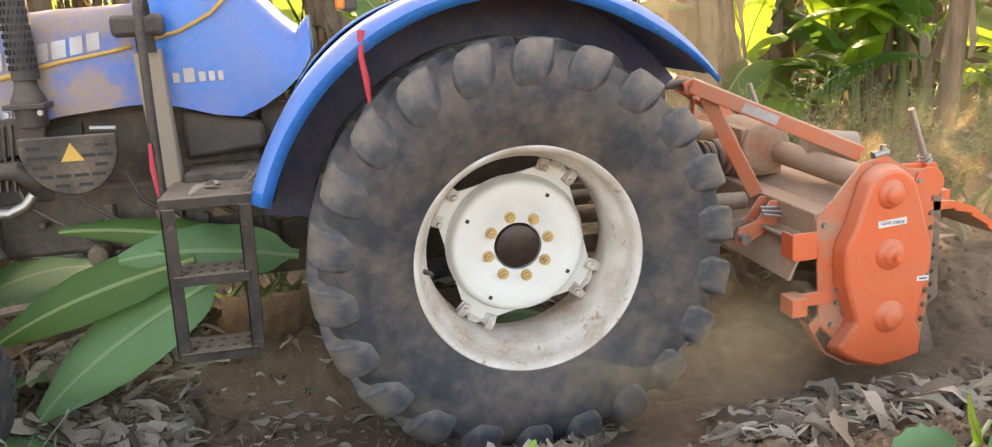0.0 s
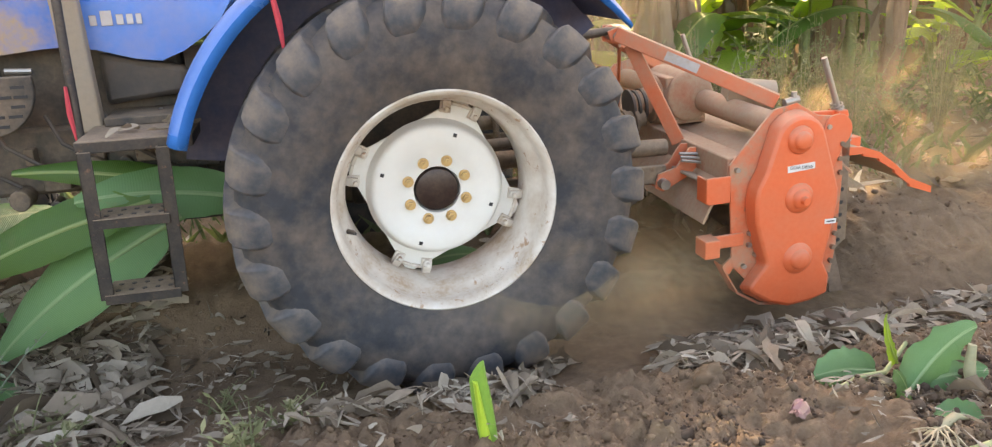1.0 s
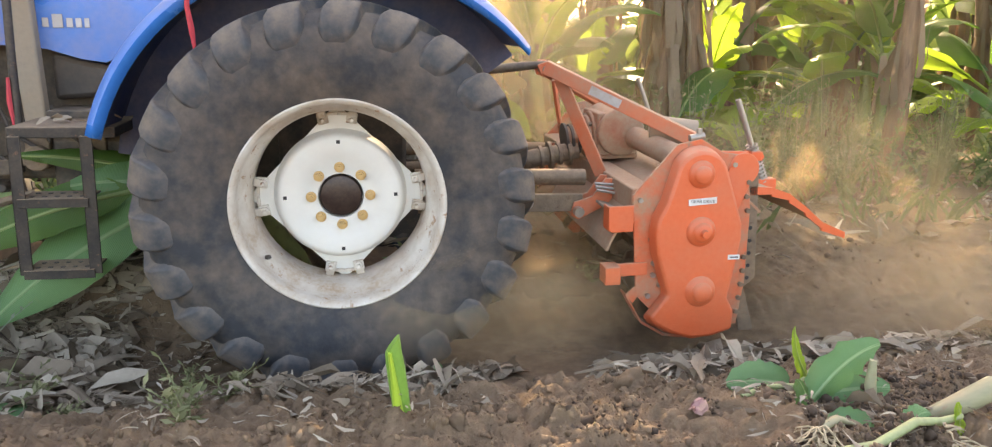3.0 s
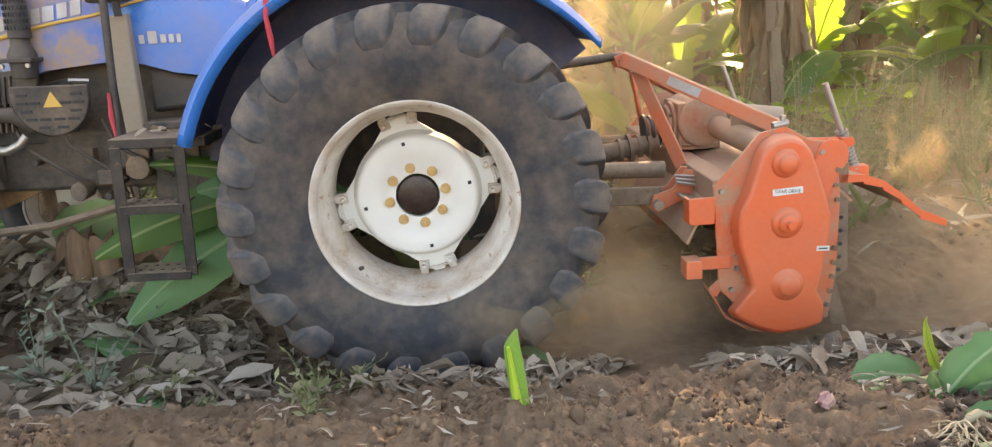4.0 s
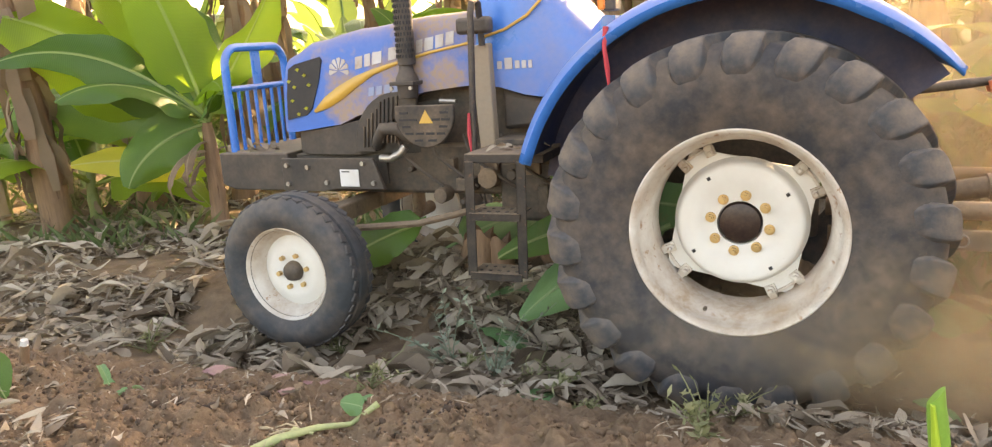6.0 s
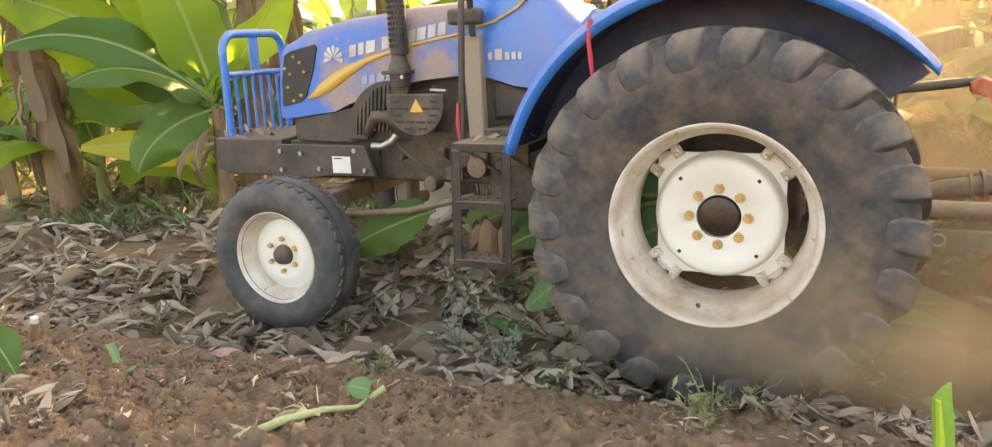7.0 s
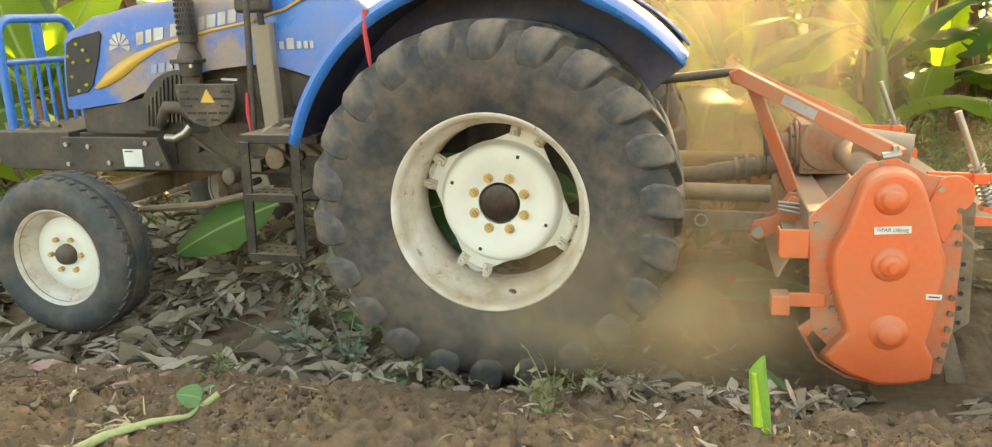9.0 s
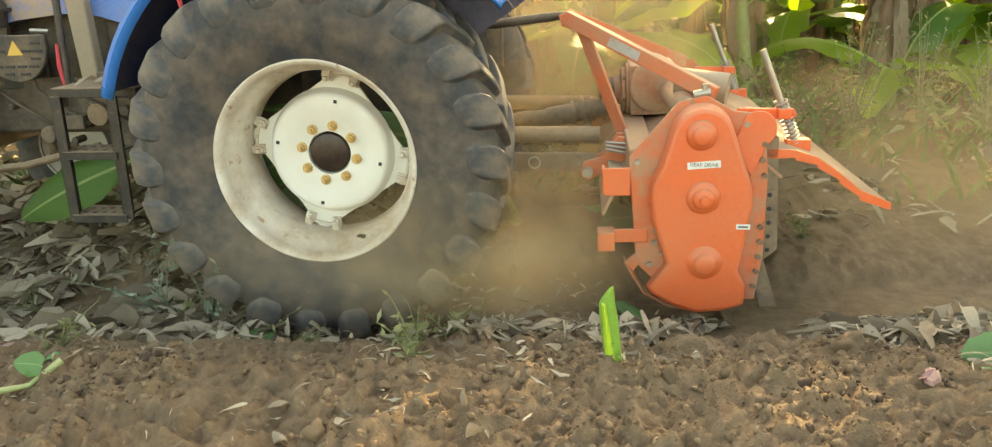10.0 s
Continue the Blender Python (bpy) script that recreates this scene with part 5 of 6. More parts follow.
def build_banana(seed, tall, leaves, low=0, dry=6, stem_r=0.10, young=False, lean=0.0):
    """A banana plant at the origin: sheathed pseudostem, dry hanging leaves, crown."""
    r = random.Random(seed)
    plant = new("banana_plant")
    bm = B()
    pts, rs = [], []
    for i in range(9):
        u = i / 8
        pts.append((lean * u * u * tall + 0.02 * math.sin(seed + 3 * u), 0.02 * math.cos(seed + 4 * u), -0.06 + u * tall))
        rs.append(stem_r * (1.25 - 0.55 * u) * r.uniform(0.94, 1.06))
    add_tube(bm, pts, rs, 12)
    for v in bm.verts:
        k = 1 + 0.10 * noise.noise(Vector((v.co.x * 22, v.co.y * 22, v.co.z * 3 + seed)))
        v.co.x, v.co.y = v.co.x * k, v.co.y * k
    part("pseudostem", bm, M_STEMG if young else M_BARK, plant, "fibrous banana stem wrapped in sheaths", smooth=60)
    for k in range(dry):
        bm = B()
        a = r.uniform(0, 6.28)
        z0 = r.uniform(0.25, 0.95) * tall
        L = r.uniform(0.3, 0.85) * min(1.0, z0 / 0.9)
        n = 6
        uvl = bm.loops.layers.uv.new("UVMap")
        rows = []
        wd = r.uniform(0.018, 0.050)
        for i in range(n + 1):
            u = i / n
            rad = stem_r * 1.05 + 0.05 * math.sin(u * 3.0) + 0.10 * u * r.uniform(0.2, 0.8)
            c = Vector((math.cos(a + u * 0.3) * rad + lean * tall * (z0 / tall) ** 2, math.sin(a + u * 0.3) * rad, z0 - L * u))
            tang = Vector((-math.sin(a), math.cos(a), 0))
            w = wd * (0.6 + 0.6 * math.sin(u * 2.6)) * r.uniform(0.7, 1.2)
            out = Vector((math.cos(a), math.sin(a), 0)) * w * 0.5
            rows.append([bm.verts.new(c - tang * w + out * r.uniform(-0.5, 1)), bm.verts.new(c), bm.verts.new(c + tang * w + out * r.uniform(-0.5, 1))])
        for x, y in zip(rows, rows[1:]):
            for q in range(2):
                f = bm.faces.new((x[q], x[q + 1], y[q + 1], y[q]))
        part("dry_sheath", bm, M_DRY, plant, "brown dried leaf sheath", smooth=50)
    top = Vector((lean * tall, 0, tall - 0.08))
    turn = r.uniform(0, 6.28)
    for k in range(leaves):
        yaw = turn + k * 2.399 + r.uniform(-0.25, 0.25)
        elev = radians(r.uniform(38, 80)) if not low else radians(r.uniform(15, 75))
        L = r.uniform(1.2, 1.9) * (0.75 if young else 1.0)
        mat = M_LEAF_LITE if (young and r.random() < 0.6) or r.random() < 0.3 else M_LEAF
        leaf_part(plant, r, top + Vector((math.cos(yaw) * 0.04, math.sin(yaw) * 0.04, r.uniform(-0.12, 0.06))), yaw, elev, L, r.uniform(0.36, 0.52) * (0.85 if young else 1), radians(r.uniform(50, 110)), mat,
                  r.uniform(0.1, 0.5), r.choice((0, 0, 0.1, 0.3)), petiole=0.16, roll=r.uniform(-0.5, 0.5))
    return plant


def build_bananas():
    tall_label = "tall banana plant with brown shaggy stem and green leaves"
    young_label = "young banana plant with broad bright green leaves"
    # stems raised so that unseen crowns, above the view, shade the ground
    kinds = [build_banana(11, 2.9, 12, dry=36, stem_r=0.100), build_banana(12, 2.5, 11, dry=34, stem_r=0.088, lean=0.06), build_banana(13, 3.3, 13, dry=38, stem_r=0.108, lean=-0.05)]
    slim = build_banana(14, 3.0, 11, dry=7, stem_r=0.078, lean=0.05)
    slim.matrix_basis = pose(4.35, 3.3, height(4.35, 3.3), 0, 0, 20)
    tagged(slim, "slim reddish-brown banana plant among weeds", "banana plant", "tall banana plants")
    youngs = [build_banana(21, 0.75, 7, 1, 2, 0.06, True), build_banana(22, 1.05, 7, 1, 3, 0.07, True), build_banana(23, 0.5, 5, 1, 1, 0.05, True)]
    # (6.9, 3.5) to (10.2, 1.2) stand right of view, added to block the sun
    spots_tall = [(-6.04, 1.78), (-6.63, 3.33), (-6.0, 2.75), (-5.2, 3.1), (-7.8, 2.6), (-8.9, 4.4), (-6.3, 5.4), (-3.1, 6.6), (-2.0, 4.6), (-0.7, 6.2), (1.9, 6.4), (3.1, 4.6), (4.5, 6.2), (3.9, 5.3), (3.3, 6.0), (4.9, 5.0), (6.4, 4.6), (7.2, 7.0),
                  (-10.5, 6.5), (-8.0, 7.4), (-5.2, 8.3), (-2.2, 8.6), (0.7, 8.4), (3.4, 8.6), (6.0, 9.2), (9.0, 8.0), (9.4, 5.2), (-12, 3.2), (-13, 8.5), (6.9, 3.5), (7.3, 2.5), (8.2, 1.5), (8.9, 4.2), (7.9, 0.5), (9.3, -0.3), (8.6, 2.8), (10.2, 1.2), (2.45, 3.9), (1.6, 4.9), (2.6, 6.2), (-0.4, 5.2), (-2.8, 4.6), (2.2, 7.2), (-4.6, 7.2), (0.2, 7.2), (7.8, 5.8), (8.2, 7.2), (5.4, 7.4), (-3.4, 5.4), (-3.3, 4.9), (-1.3, 7.4), (-3.0, 4.1), (-4.9, 5.6), (-2.3, 5.7), (-5.6, 4.5), (3.0, 5.5), (1.6, 7.6), (0.9, 6.7)]
    spots_young = [(4.5, 4.7), (5.2, 4.9), (3.7, 4.4), (6.2, 4.3), (4.9, 5.6), (-6.05, 2.2), (-7.0, 2.1), (-8.2, 3.0), (-9.0, 3.6), (3.6, 5.4), (-7.6, 3.6), (-5.7, 3.7), (-3.6, 3.9), (-2.4, 3.5), (-1.2, 4.4), (0.1, 3.6), (1.4, 4.1), (2.5, 3.7), (3.4, 5.0), (4.9, 4.2), (5.6, 3.2), (2.2, 5.4), (5.2, 5.4), (6.9, 5.6), (-4.6, 6.3), (-9.5, 5.6)]
    r = random.Random(5)
    used = set()
    for group, kinds_, spots, label in (("tall banana plants", kinds, spots_tall, tall_label), ("young banana plants", youngs, spots_young, young_label)):
        for i, (x, y) in enumerate(spots):
            src = kinds_[i % len(kinds_)]
            m = pose(x, y, height(x, y), r.uniform(-4, 4), r.uniform(-4, 4), r.uniform(0, 360))
            if src in used:
                ob = copy_thing(src, m)
            else:
                ob, _ = src, used.add(src)
                ob.matrix_basis = m
            tagged(ob, label, "banana plant", group)


build_bananas()


def build_near_sucker():
    """The broad-leaved young plant beside the tractor's nose."""
    r = random.Random(91)
    ob = new("banana_plant")
    bm = B()
    add_tube(bm, [(0, 0, -0.05), (0.01, 0, 0.3), (0.0, 0.01, 0.62), (0, 0, 0.86)], [0.075, 0.065, 0.055, 0.04], 12)
    part("pseudostem", bm, M_BARK, ob, "brown young banana stem", smooth=60)
    top = Vector((0, 0, 0.88))
    along, away = Vector((0.935, 0.355, 0)), Vector((-0.355, 0.935, 0))
    # each blade: where it starts, its reach along the row, away from the track and up, width, droop
    for z0, a, f, u, wd, droop, mat, fold, roll, wavy in (
            (0.05, -1.52, -0.15, 0.72, 0.70, 35, M_LEAF_LITE, 0.62, -0.85, 0.34), (0.08, -0.48, 0.25, 1.15, 0.62, 14, M_LEAF_LITE, 0.35, -0.45, 0.22),
            (0.05, 0.58, 0.10, 0.95, 0.42, -12, M_LEAF_LITE, 0.30, 0.75, 0.30), (0.10, 0.24, -0.30, 0.05, 0.36, 120, M_LEAF_LITE, 0.20, 0.5, 0.25),
            (-0.02, -1.55, 0.15, 0.06, 0.48, 40, M_LEAF, 0.60, -0.75, 0.28), (-0.34, -0.98, -0.10, 0.04, 0.30, 16, M_LEAF_YELLOW, 0.40, -1.0, 0.22),
            (-0.02, -0.42, -0.35, -0.42, 0.44, 60, M_LEAF, 0.25, -1.1, 0.20), (0.02, 0.22, -0.40, 0.16, 0.30, 20, M_LEAF, 0.30, 0.6, 0.35),
            (0.0, -0.75, -0.55, 0.10, 0.40, 80, M_LEAF, 0.30, -0.5, 0.25), (0.0, -0.25, 0.75, 0.75, 0.46, 60, M_LEAF, 0.30, 0.1, 0.2),
            (0.05, -1.0, 0.6, 0.95, 0.54, 40, M_LEAF_LITE, 0.45, -0.6, 0.3), (-0.05, 0.5, 0.5, 0.35, 0.42, 90, M_LEAF, 0.25, 0.3, 0.2), (0.0, -1.25, -0.35, 0.32, 0.48, 75, M_LEAF, 0.55, -0.8, 0.32)):
        v = along * a + away * f
        flat = v.length
        leaf_part(ob, r, top + Vector((0, 0, z0)), math.atan2(v.y, v.x), math.atan2(u, flat) + radians(droop) * 0.45, math.hypot(flat, u) * (1.04 + abs(droop) / 500), wd, radians(droop), mat, fold, 0.03, roll=roll, petiole=0.13, n=26, wavy=wavy)
    for k in range(7):
        yaw = r.uniform(0, 6.28)
        leaf_part(ob, r, Vector((math.cos(yaw) * 0.06, math.sin(yaw) * 0.06, r.uniform(0.45, 0.8))), yaw, radians(r.uniform(-30, 20)), r.uniform(0.35, 0.6), r.uniform(0.05, 0.10), radians(r.uniform(120, 170)), M_DRY, 0.6, 0.2, "withered brown hanging leaf", name="dry_leaf", roll=r.uniform(-0.6, 0.6))
    ob.matrix_basis = pose(-4.79, 2.2, height(-4.79, 2.2))
    tagged(ob, "young banana plant with broad glossy leaves, one yellow", "banana plant", "young banana plants")


build_near_sucker()


def build_far_foliage():
    """Dense leafage of the plantation beyond the nearest rows, as one mass of blades."""
    r = random.Random(31)
    bm = B()
    uvl = bm.loops.layers.uv.new("UVMap")
    for k in range(2400):
        x, y = r.uniform(-28, 26), 7.0 + 9 * r.random() ** 1.3
        z = r.uniform(-0.1, 0.9 if k % 3 else 2.0)
        blade_points(bm, uvl, (x, y, z), r.uniform(0, 6.28), radians(r.uniform(0, 75)), r.uniform(1.2, 2.2), r.uniform(0.4, 0.6), radians(r.uniform(40, 110)), r, 0.25, 0.0, n=5, cols=(-1, -0.5, 0, 0.5, 1))
    tagged(part("far_foliage", bm, M_FAR, None, smooth=70), "dense green banana leaves in the distance", "foliage", kind="stuff")


build_far_foliage()


# ---- litter, clods, weeds ----


def build_litter():
    r = random.Random(41)
    bm = B()
    zones = [(-5.5, -1.25, -0.22, 0.75, 4600, 1.0), (-1.3, -0.1, -0.25, 0.75, 700, 0.32), (-0.1, 3.2, -0.42, 0.10, 4600, 0.62), (-4.5, 3.0, -1.45, -0.25, 2000, 0.22), (-9, -1.4, 0.75, 4.5, 2200, 1.2), (-1.4, 7, 0.95, 4.5, 1500, 1.0),
             (-2.9, -1.2, -0.05, 0.9, 3600, 1.0), (-3.6, -1.35, 0.5, 1.5, 1250, 1.2), (-3.0, -2.6, -1.4, -1.15, 90, 0.5), (-7.5, -3.0, 1.1, 3.3, 2200, 1.5), (-0.75, 0.3, -0.42, -0.05, 500, 0.5), (0.7, 1.6, -1.4, -0.8, 160, 0.3), (0.15, 3.3, -0.46, -0.12, 420, 0.85), (-3.4, -1.4, -0.1, 0.6, 400, 1.2)]
    for x0, x1, y0, y1, n, size in zones:
        for _ in range(n):
            x, y = r.uniform(x0, x1), r.uniform(y0, y1)
            if noise.noise(Vector((x * 1.3, y * 1.3, 4))) < -0.18:
                continue
            L = r.choice((0.04, 0.06, 0.09, 0.13, 0.18, 0.30)) * size * r.uniform(0.7, 1.2)
            scrap(bm, (x, y, height(x, y) + r.uniform(0.0, 0.035)), L, min(0.085, L * r.choice((0.06, 0.10, 0.16, 0.26, 0.4))), r.uniform(0, 6.28), r.uniform(-0.35, 0.35), r)
    tagged(part("leaf_litter", bm, M_LITTER, None, smooth=60), "grey-brown dry banana leaf litter on the soil", "leaf litter", kind="stuff")


build_litter()


def ico(r, level=1):
    bm = B()
    bmesh.ops.create_icosphere(bm, subdivisions=level, radius=1.0)
    vs = [v.co.copy() for v in bm.verts]
    fs = [[v.index for v in f.verts] for f in bm.faces]
    bm.free()
    return vs, fs


def build_clods(name, zones, material, label, seed):
    r = random.Random(seed)
    verts, faces = [], []
    for x0, x1, y0, y1, n, size in zones:
        vs, fs = ico(r, 3 if size > 2 else 1)
        for _ in range(n):
            x, y = r.uniform(x0, x1), r.uniform(y0, y1)
            if noise.noise(Vector((x * 2.1, y * 2.1, 8))) + 0.5 * noise.noise(Vector((x * 7, y * 7, 3))) < -0.25:
                continue
            s = 0.0036 * size * (1 + 3.6 * r.random() ** 7)
            o = Vector((r.uniform(0, 50), r.uniform(0, 50), r.uniform(0, 50)))
            q = Euler((r.uniform(0, 6), r.uniform(0, 6), r.uniform(0, 6))).to_matrix()
            b = len(verts)
            c = Vector((x, y, height(x, y) - s * 0.35))
            sq = Vector((1, r.uniform(0.6, 1.1), r.uniform(0.5, 0.9)))
            for v in vs:
                k = 1 + 0.6 * noise.noise(v * 1.2 + o) + 0.4 * noise.noise(v * 2.9 + o) + (0.22 * noise.noise(v * 6.5 + o) if size > 2 else 0)
                verts.append(c + (q @ Vector((v.x * sq.x, v.y * sq.y, v.z * sq.z))) * s * k)
            faces += [[i + b for i in f] for f in fs]
    me = bpy.data.meshes.new(name)
    me.from_pydata(verts, [], faces)
    me.materials.append(material)
    me.polygons.foreach_set("use_smooth", [True] * len(me.polygons))
    tagged(new(name, me), label, "soil clods", kind="stuff")


build_clods("soil_clods", [(-4.6, 2.6, -1.65, -0.16, 24000, 1.0), (1.9, 4.5, 0.1, 2.0, 1800, 1.6), (-0.6, 1.8, -1.65, -0.45, 2200, 1.5), (-3.6, -0.9, -1.6, -0.5, 2400, 1.5), (-1.3, -0.1, -0.2, 0.7, 1500, 0.9), (-4.6, 2.6, -1.65, -0.25, 700, 3.0), (-4.6, 2.6, -1.65, -0.3, 60, 5.0)],
            M_CLOD, "loose brown soil clods and crumbs", 43)
build_clods("moist_clods", [(0.66, 1.6, -1.5, -0.80, 5000, 1.7), (0.7, 1.4, -0.85, -0.6, 260, 1.8), (-3.7, -2.2, -1.5, -0.55, 1500, 1.6), (-1.75, -1.4, -0.95, -0.6, 240, 1.6), (0.25, 0.5, -1.0, -0.8, 120, 1.8)], M_CLOD_WET, "dark moist soil clods turned up from below", 44)


def build_weed(seed, tall, stalks, material, spread):
    r = random.Random(seed)
    bm = B()
    for s in range(stalks):
        a, lean = r.uniform(0, 6.28), r.uniform(0.1, 0.75) * spread
        L = tall * r.uniform(0.5, 1.0)
        pts = []
        for i in range(6):
            u = i / 5
            pts.append(Vector((math.cos(a) * lean * L * u ** 1.4, math.sin(a) * lean * L * u ** 1.4, L * u * (1 - 0.3 * lean * u))))
        add_tube(bm, pts, [0.004 * (1 - 0.7 * i / 5) for i in range(6)], 4)
        for k in range(int(10 + 16 * tall)):
            u = r.uniform(0.12, 1.0)
            j = min(4, int(u * 5))
            p = pts[j].lerp(pts[j + 1], u * 5 - j)
            yaw, el = r.uniform(0, 6.28), r.uniform(-0.2, 1.0)
            d = Vector((math.cos(yaw) * math.cos(el), math.sin(yaw) * math.cos(el), math.sin(el)))
            side = d.orthogonal().normalized()
            l = r.uniform(0.02, 0.055) * (1.2 - 0.5 * u)
            w = l * 0.16
            q = [bm.verts.new(p), bm.verts.new(p + d * l * 0.5 + side * w), bm.verts.new(p + d * l), bm.verts.new(p + d * l * 0.5 - side * w)]
            bm.faces.new(q)
    ob = part("weed", bm, material, None, smooth=0)
    return ob


def place(ob, spots, label, category, group, r, size=(0.8, 1.2)):
    for i, (x, y) in enumerate(spots):
        k = r.uniform(*size)
        m = pose(x, y, height(x, y) - 0.005, 0, 0, r.uniform(0, 360))
        o = ob if i == 0 else ob.copy()
        if i:
            scene.collection.objects.link(o)
        o.matrix_basis = m @ Matrix.Diagonal((k, k, k, 1))
        tagged(o, label, category, group)


def build_weeds():
    r = random.Random(51)
    place(build_weed(61, 0.20, 6, M_WEED_PALE, 1.7), [(-0.72, -0.33), (-0.80, -0.42), (-0.95, 0.12), (-1.45, 0.02), (-1.52, -0.02), (-1.99, -0.50), (-1.5, 0.25), (-1.9, 0.15), (-0.78, -0.62), (-1.25, -0.2), (-2.6, 0.3), (0.3, 0.75), (0.9, 0.9), (-3.6, 0.1), (-6.6, 1.7), (-6.3, 1.5), (-5.7, 1.6), (-5.4, 1.9), (-5.9, 2.3), (-6.9, 2.2), (-5.2, 1.6), (-6.5, 2.6), (-7.2, 1.8), (-5.5, 2.6), (-4.4, 1.7), (-4.9, 1.5)], "feathery grey-green weed in the soil", "weed", "small weeds", r)
    place(build_weed(62, 0.75, 12, M_WEED, 0.7), [(2.7, 2.6), (3.2, 2.2), (3.9, 2.7), (4.6, 2.2), (2.1, 3.0), (1.4, 2.7), (5.2, 2.9), (-1.6, 2.8), (-2.8, 2.7), (-3.9, 2.9), (-0.4, 2.6), (0.6, 2.9)], "bushy green weed among the plants", "weed", "tall weeds", r)
    place(build_weed(63, 0.85, 14, M_WEED_PALE, 0.55), [(2.95, 2.45), (3.45, 2.75), (2.5, 3.2), (4.2, 2.5), (3.3, 3.3), (1.75, 2.6), (4.9, 3.2), (-4.4, 3.3), (-6.5, 2.4), (3.1, 2.9), (3.7, 3.0), (3.9, 3.6), (4.5, 2.9), (2.8, 2.9), (3.3, 2.3), (4.0, 2.3), (2.6, 2.5), (5.2, 2.6), (2.2, 2.6)], "pale seeding weed with thin stalks", "weed", "pale weeds", r)
    sprawl = build_weed(66, 0.42, 5, M_WEED_GREY, 1.2)
    place(sprawl, [(-1.72, 0.06), (-1.95, 0.16)], "sprawling grey-green weed over dry litter", "weed", "sprawling weeds", r, (1.1, 1.3))
    bm = B()
    for _ in range(9000):
        x, y = r.uniform(-11, 9), 1.4 + 7 * r.random() ** 1.4
        if noise.noise(Vector((x * 0.8, y * 0.8, 2))) < -0.05 or (x < -2.8 and y < 3.3 and r.random() < 0.25):
            continue
        L, a = r.uniform(0.05, 0.24), r.uniform(0, 6.28)
        p = Vector((x, y, height(x, y)))
        d = Vector((math.cos(a) * 0.5, math.sin(a) * 0.5, 1)) * L
        s = Vector((-math.sin(a), math.cos(a), 0)) * L * 0.06
        q = [bm.verts.new(p - s), bm.verts.new(p + s), bm.verts.new(p + d * 0.6 + s), bm.verts.new(p + d * 1.0 + Vector((math.cos(a), math.sin(a), 0)) * L * 0.3), bm.verts.new(p + d * 0.6 - s)]
        bm.faces.new(q)
    tagged(part("grass", bm, M_WEED, None, smooth=0), "thin green grass below the banana plants", "grass", kind="stuff")


build_weeds()


def build_undergrowth():
    r = random.Random(57)
    verts, faces = [], []
    for _ in range(1900):
        x, y = r.uniform(-13, 11), 2.3 + 8 * r.random() ** 1.2
        if noise.noise(Vector((x * 0.5, y * 0.5, 6))) < -0.12 or (x < -3.5 and y < 3.2):
            continue
        z0, L = height(x, y), r.uniform(0.15, 0.85) * (0.5 + 0.5 * min(1, (y - 2) / 3))
        a, lean = r.uniform(0, 6.28), r.uniform(0.05, 0.4)
        big = r.choice((0.5, 0.8, 1.0, 1.6))
        for k in range(22):
            u = r.uniform(0.05, 1)
            p = Vector((x + math.cos(a) * lean * L * u + r.uniform(-0.10, 0.10), y + math.sin(a) * lean * L * u + r.uniform(-0.10, 0.10), z0 + L * u))
            yaw, el = r.uniform(0, 6.28), r.uniform(-0.4, 1.0)
            d = Vector((math.cos(yaw) * math.cos(el), math.sin(yaw) * math.cos(el), math.sin(el)))
            s = d.orthogonal().normalized()
            l = r.uniform(0.03, 0.085) * big
            b = len(verts)
            verts += [p, p + d * l * 0.5 + s * l * 0.16, p + d * l, p + d * l * 0.5 - s * l * 0.16]
            faces.append((b, b + 1, b + 2, b + 3))
    me = bpy.data.meshes.new("undergrowth")
    me.from_pydata(verts, [], faces)
    me.materials.append(M_BUSH)
    tagged(new("undergrowth", me), "tangled green and dry weeds under the banana plants", "undergrowth", kind="stuff")


build_undergrowth()


def build_stump():
    r = random.Random(3)
    x, y = -0.185, -0.79
    base = height(x, y)
    ob = new("banana_shoot")
    bm = B()
    prof = []
    for i in range(9):
        u = i / 8
        w, d = 0.028 + 0.004 * math.sin(u * 3), 0.026
        if u > 0.8:
            w, d = w * (1 - 0.7 * (u - 0.8)), d * (1 - 0.7 * (u - 0.8))
        c = Vector((-0.035 * u, 0, -0.05 + 0.27 * u))
        prof.append([c + Vector((math.cos(a) * w, math.sin(a) * d, 0.03 * math.cos(a) * (1 if i == 8 else 0))) for a in (2 * math.pi * k / 14 for k in range(14))])
    loft(bm, prof)
    part("shoot", bm, M_SHOOT, ob, "bright green cut banana shoot", smooth=50)
    bm = B()
    secs = []
    for i in range(6):
        u = i / 5
        w = 0.021 * (1 - 0.65 * u)
        c = Vector((-0.010 - 0.035 * u, -0.014, -0.05 + 0.250 * u))
        secs.append([c + Vector((math.cos(a) * w, math.sin(a) * 0.024, 0)) for a in (2 * math.pi * k / 10 for k in range(10))])
    loft(bm, secs)
    part("outer_sheath", bm, M_SHOOT_LITE, ob, "paler outer sheath", smooth=50)
    ob.matrix_basis = pose(x, y, base) @ Matrix.Diagonal((0.80, 0.80, 0.87, 1))
    tagged(ob, "bright green cut banana shoot standing in the soil", "banana shoot")


build_stump()


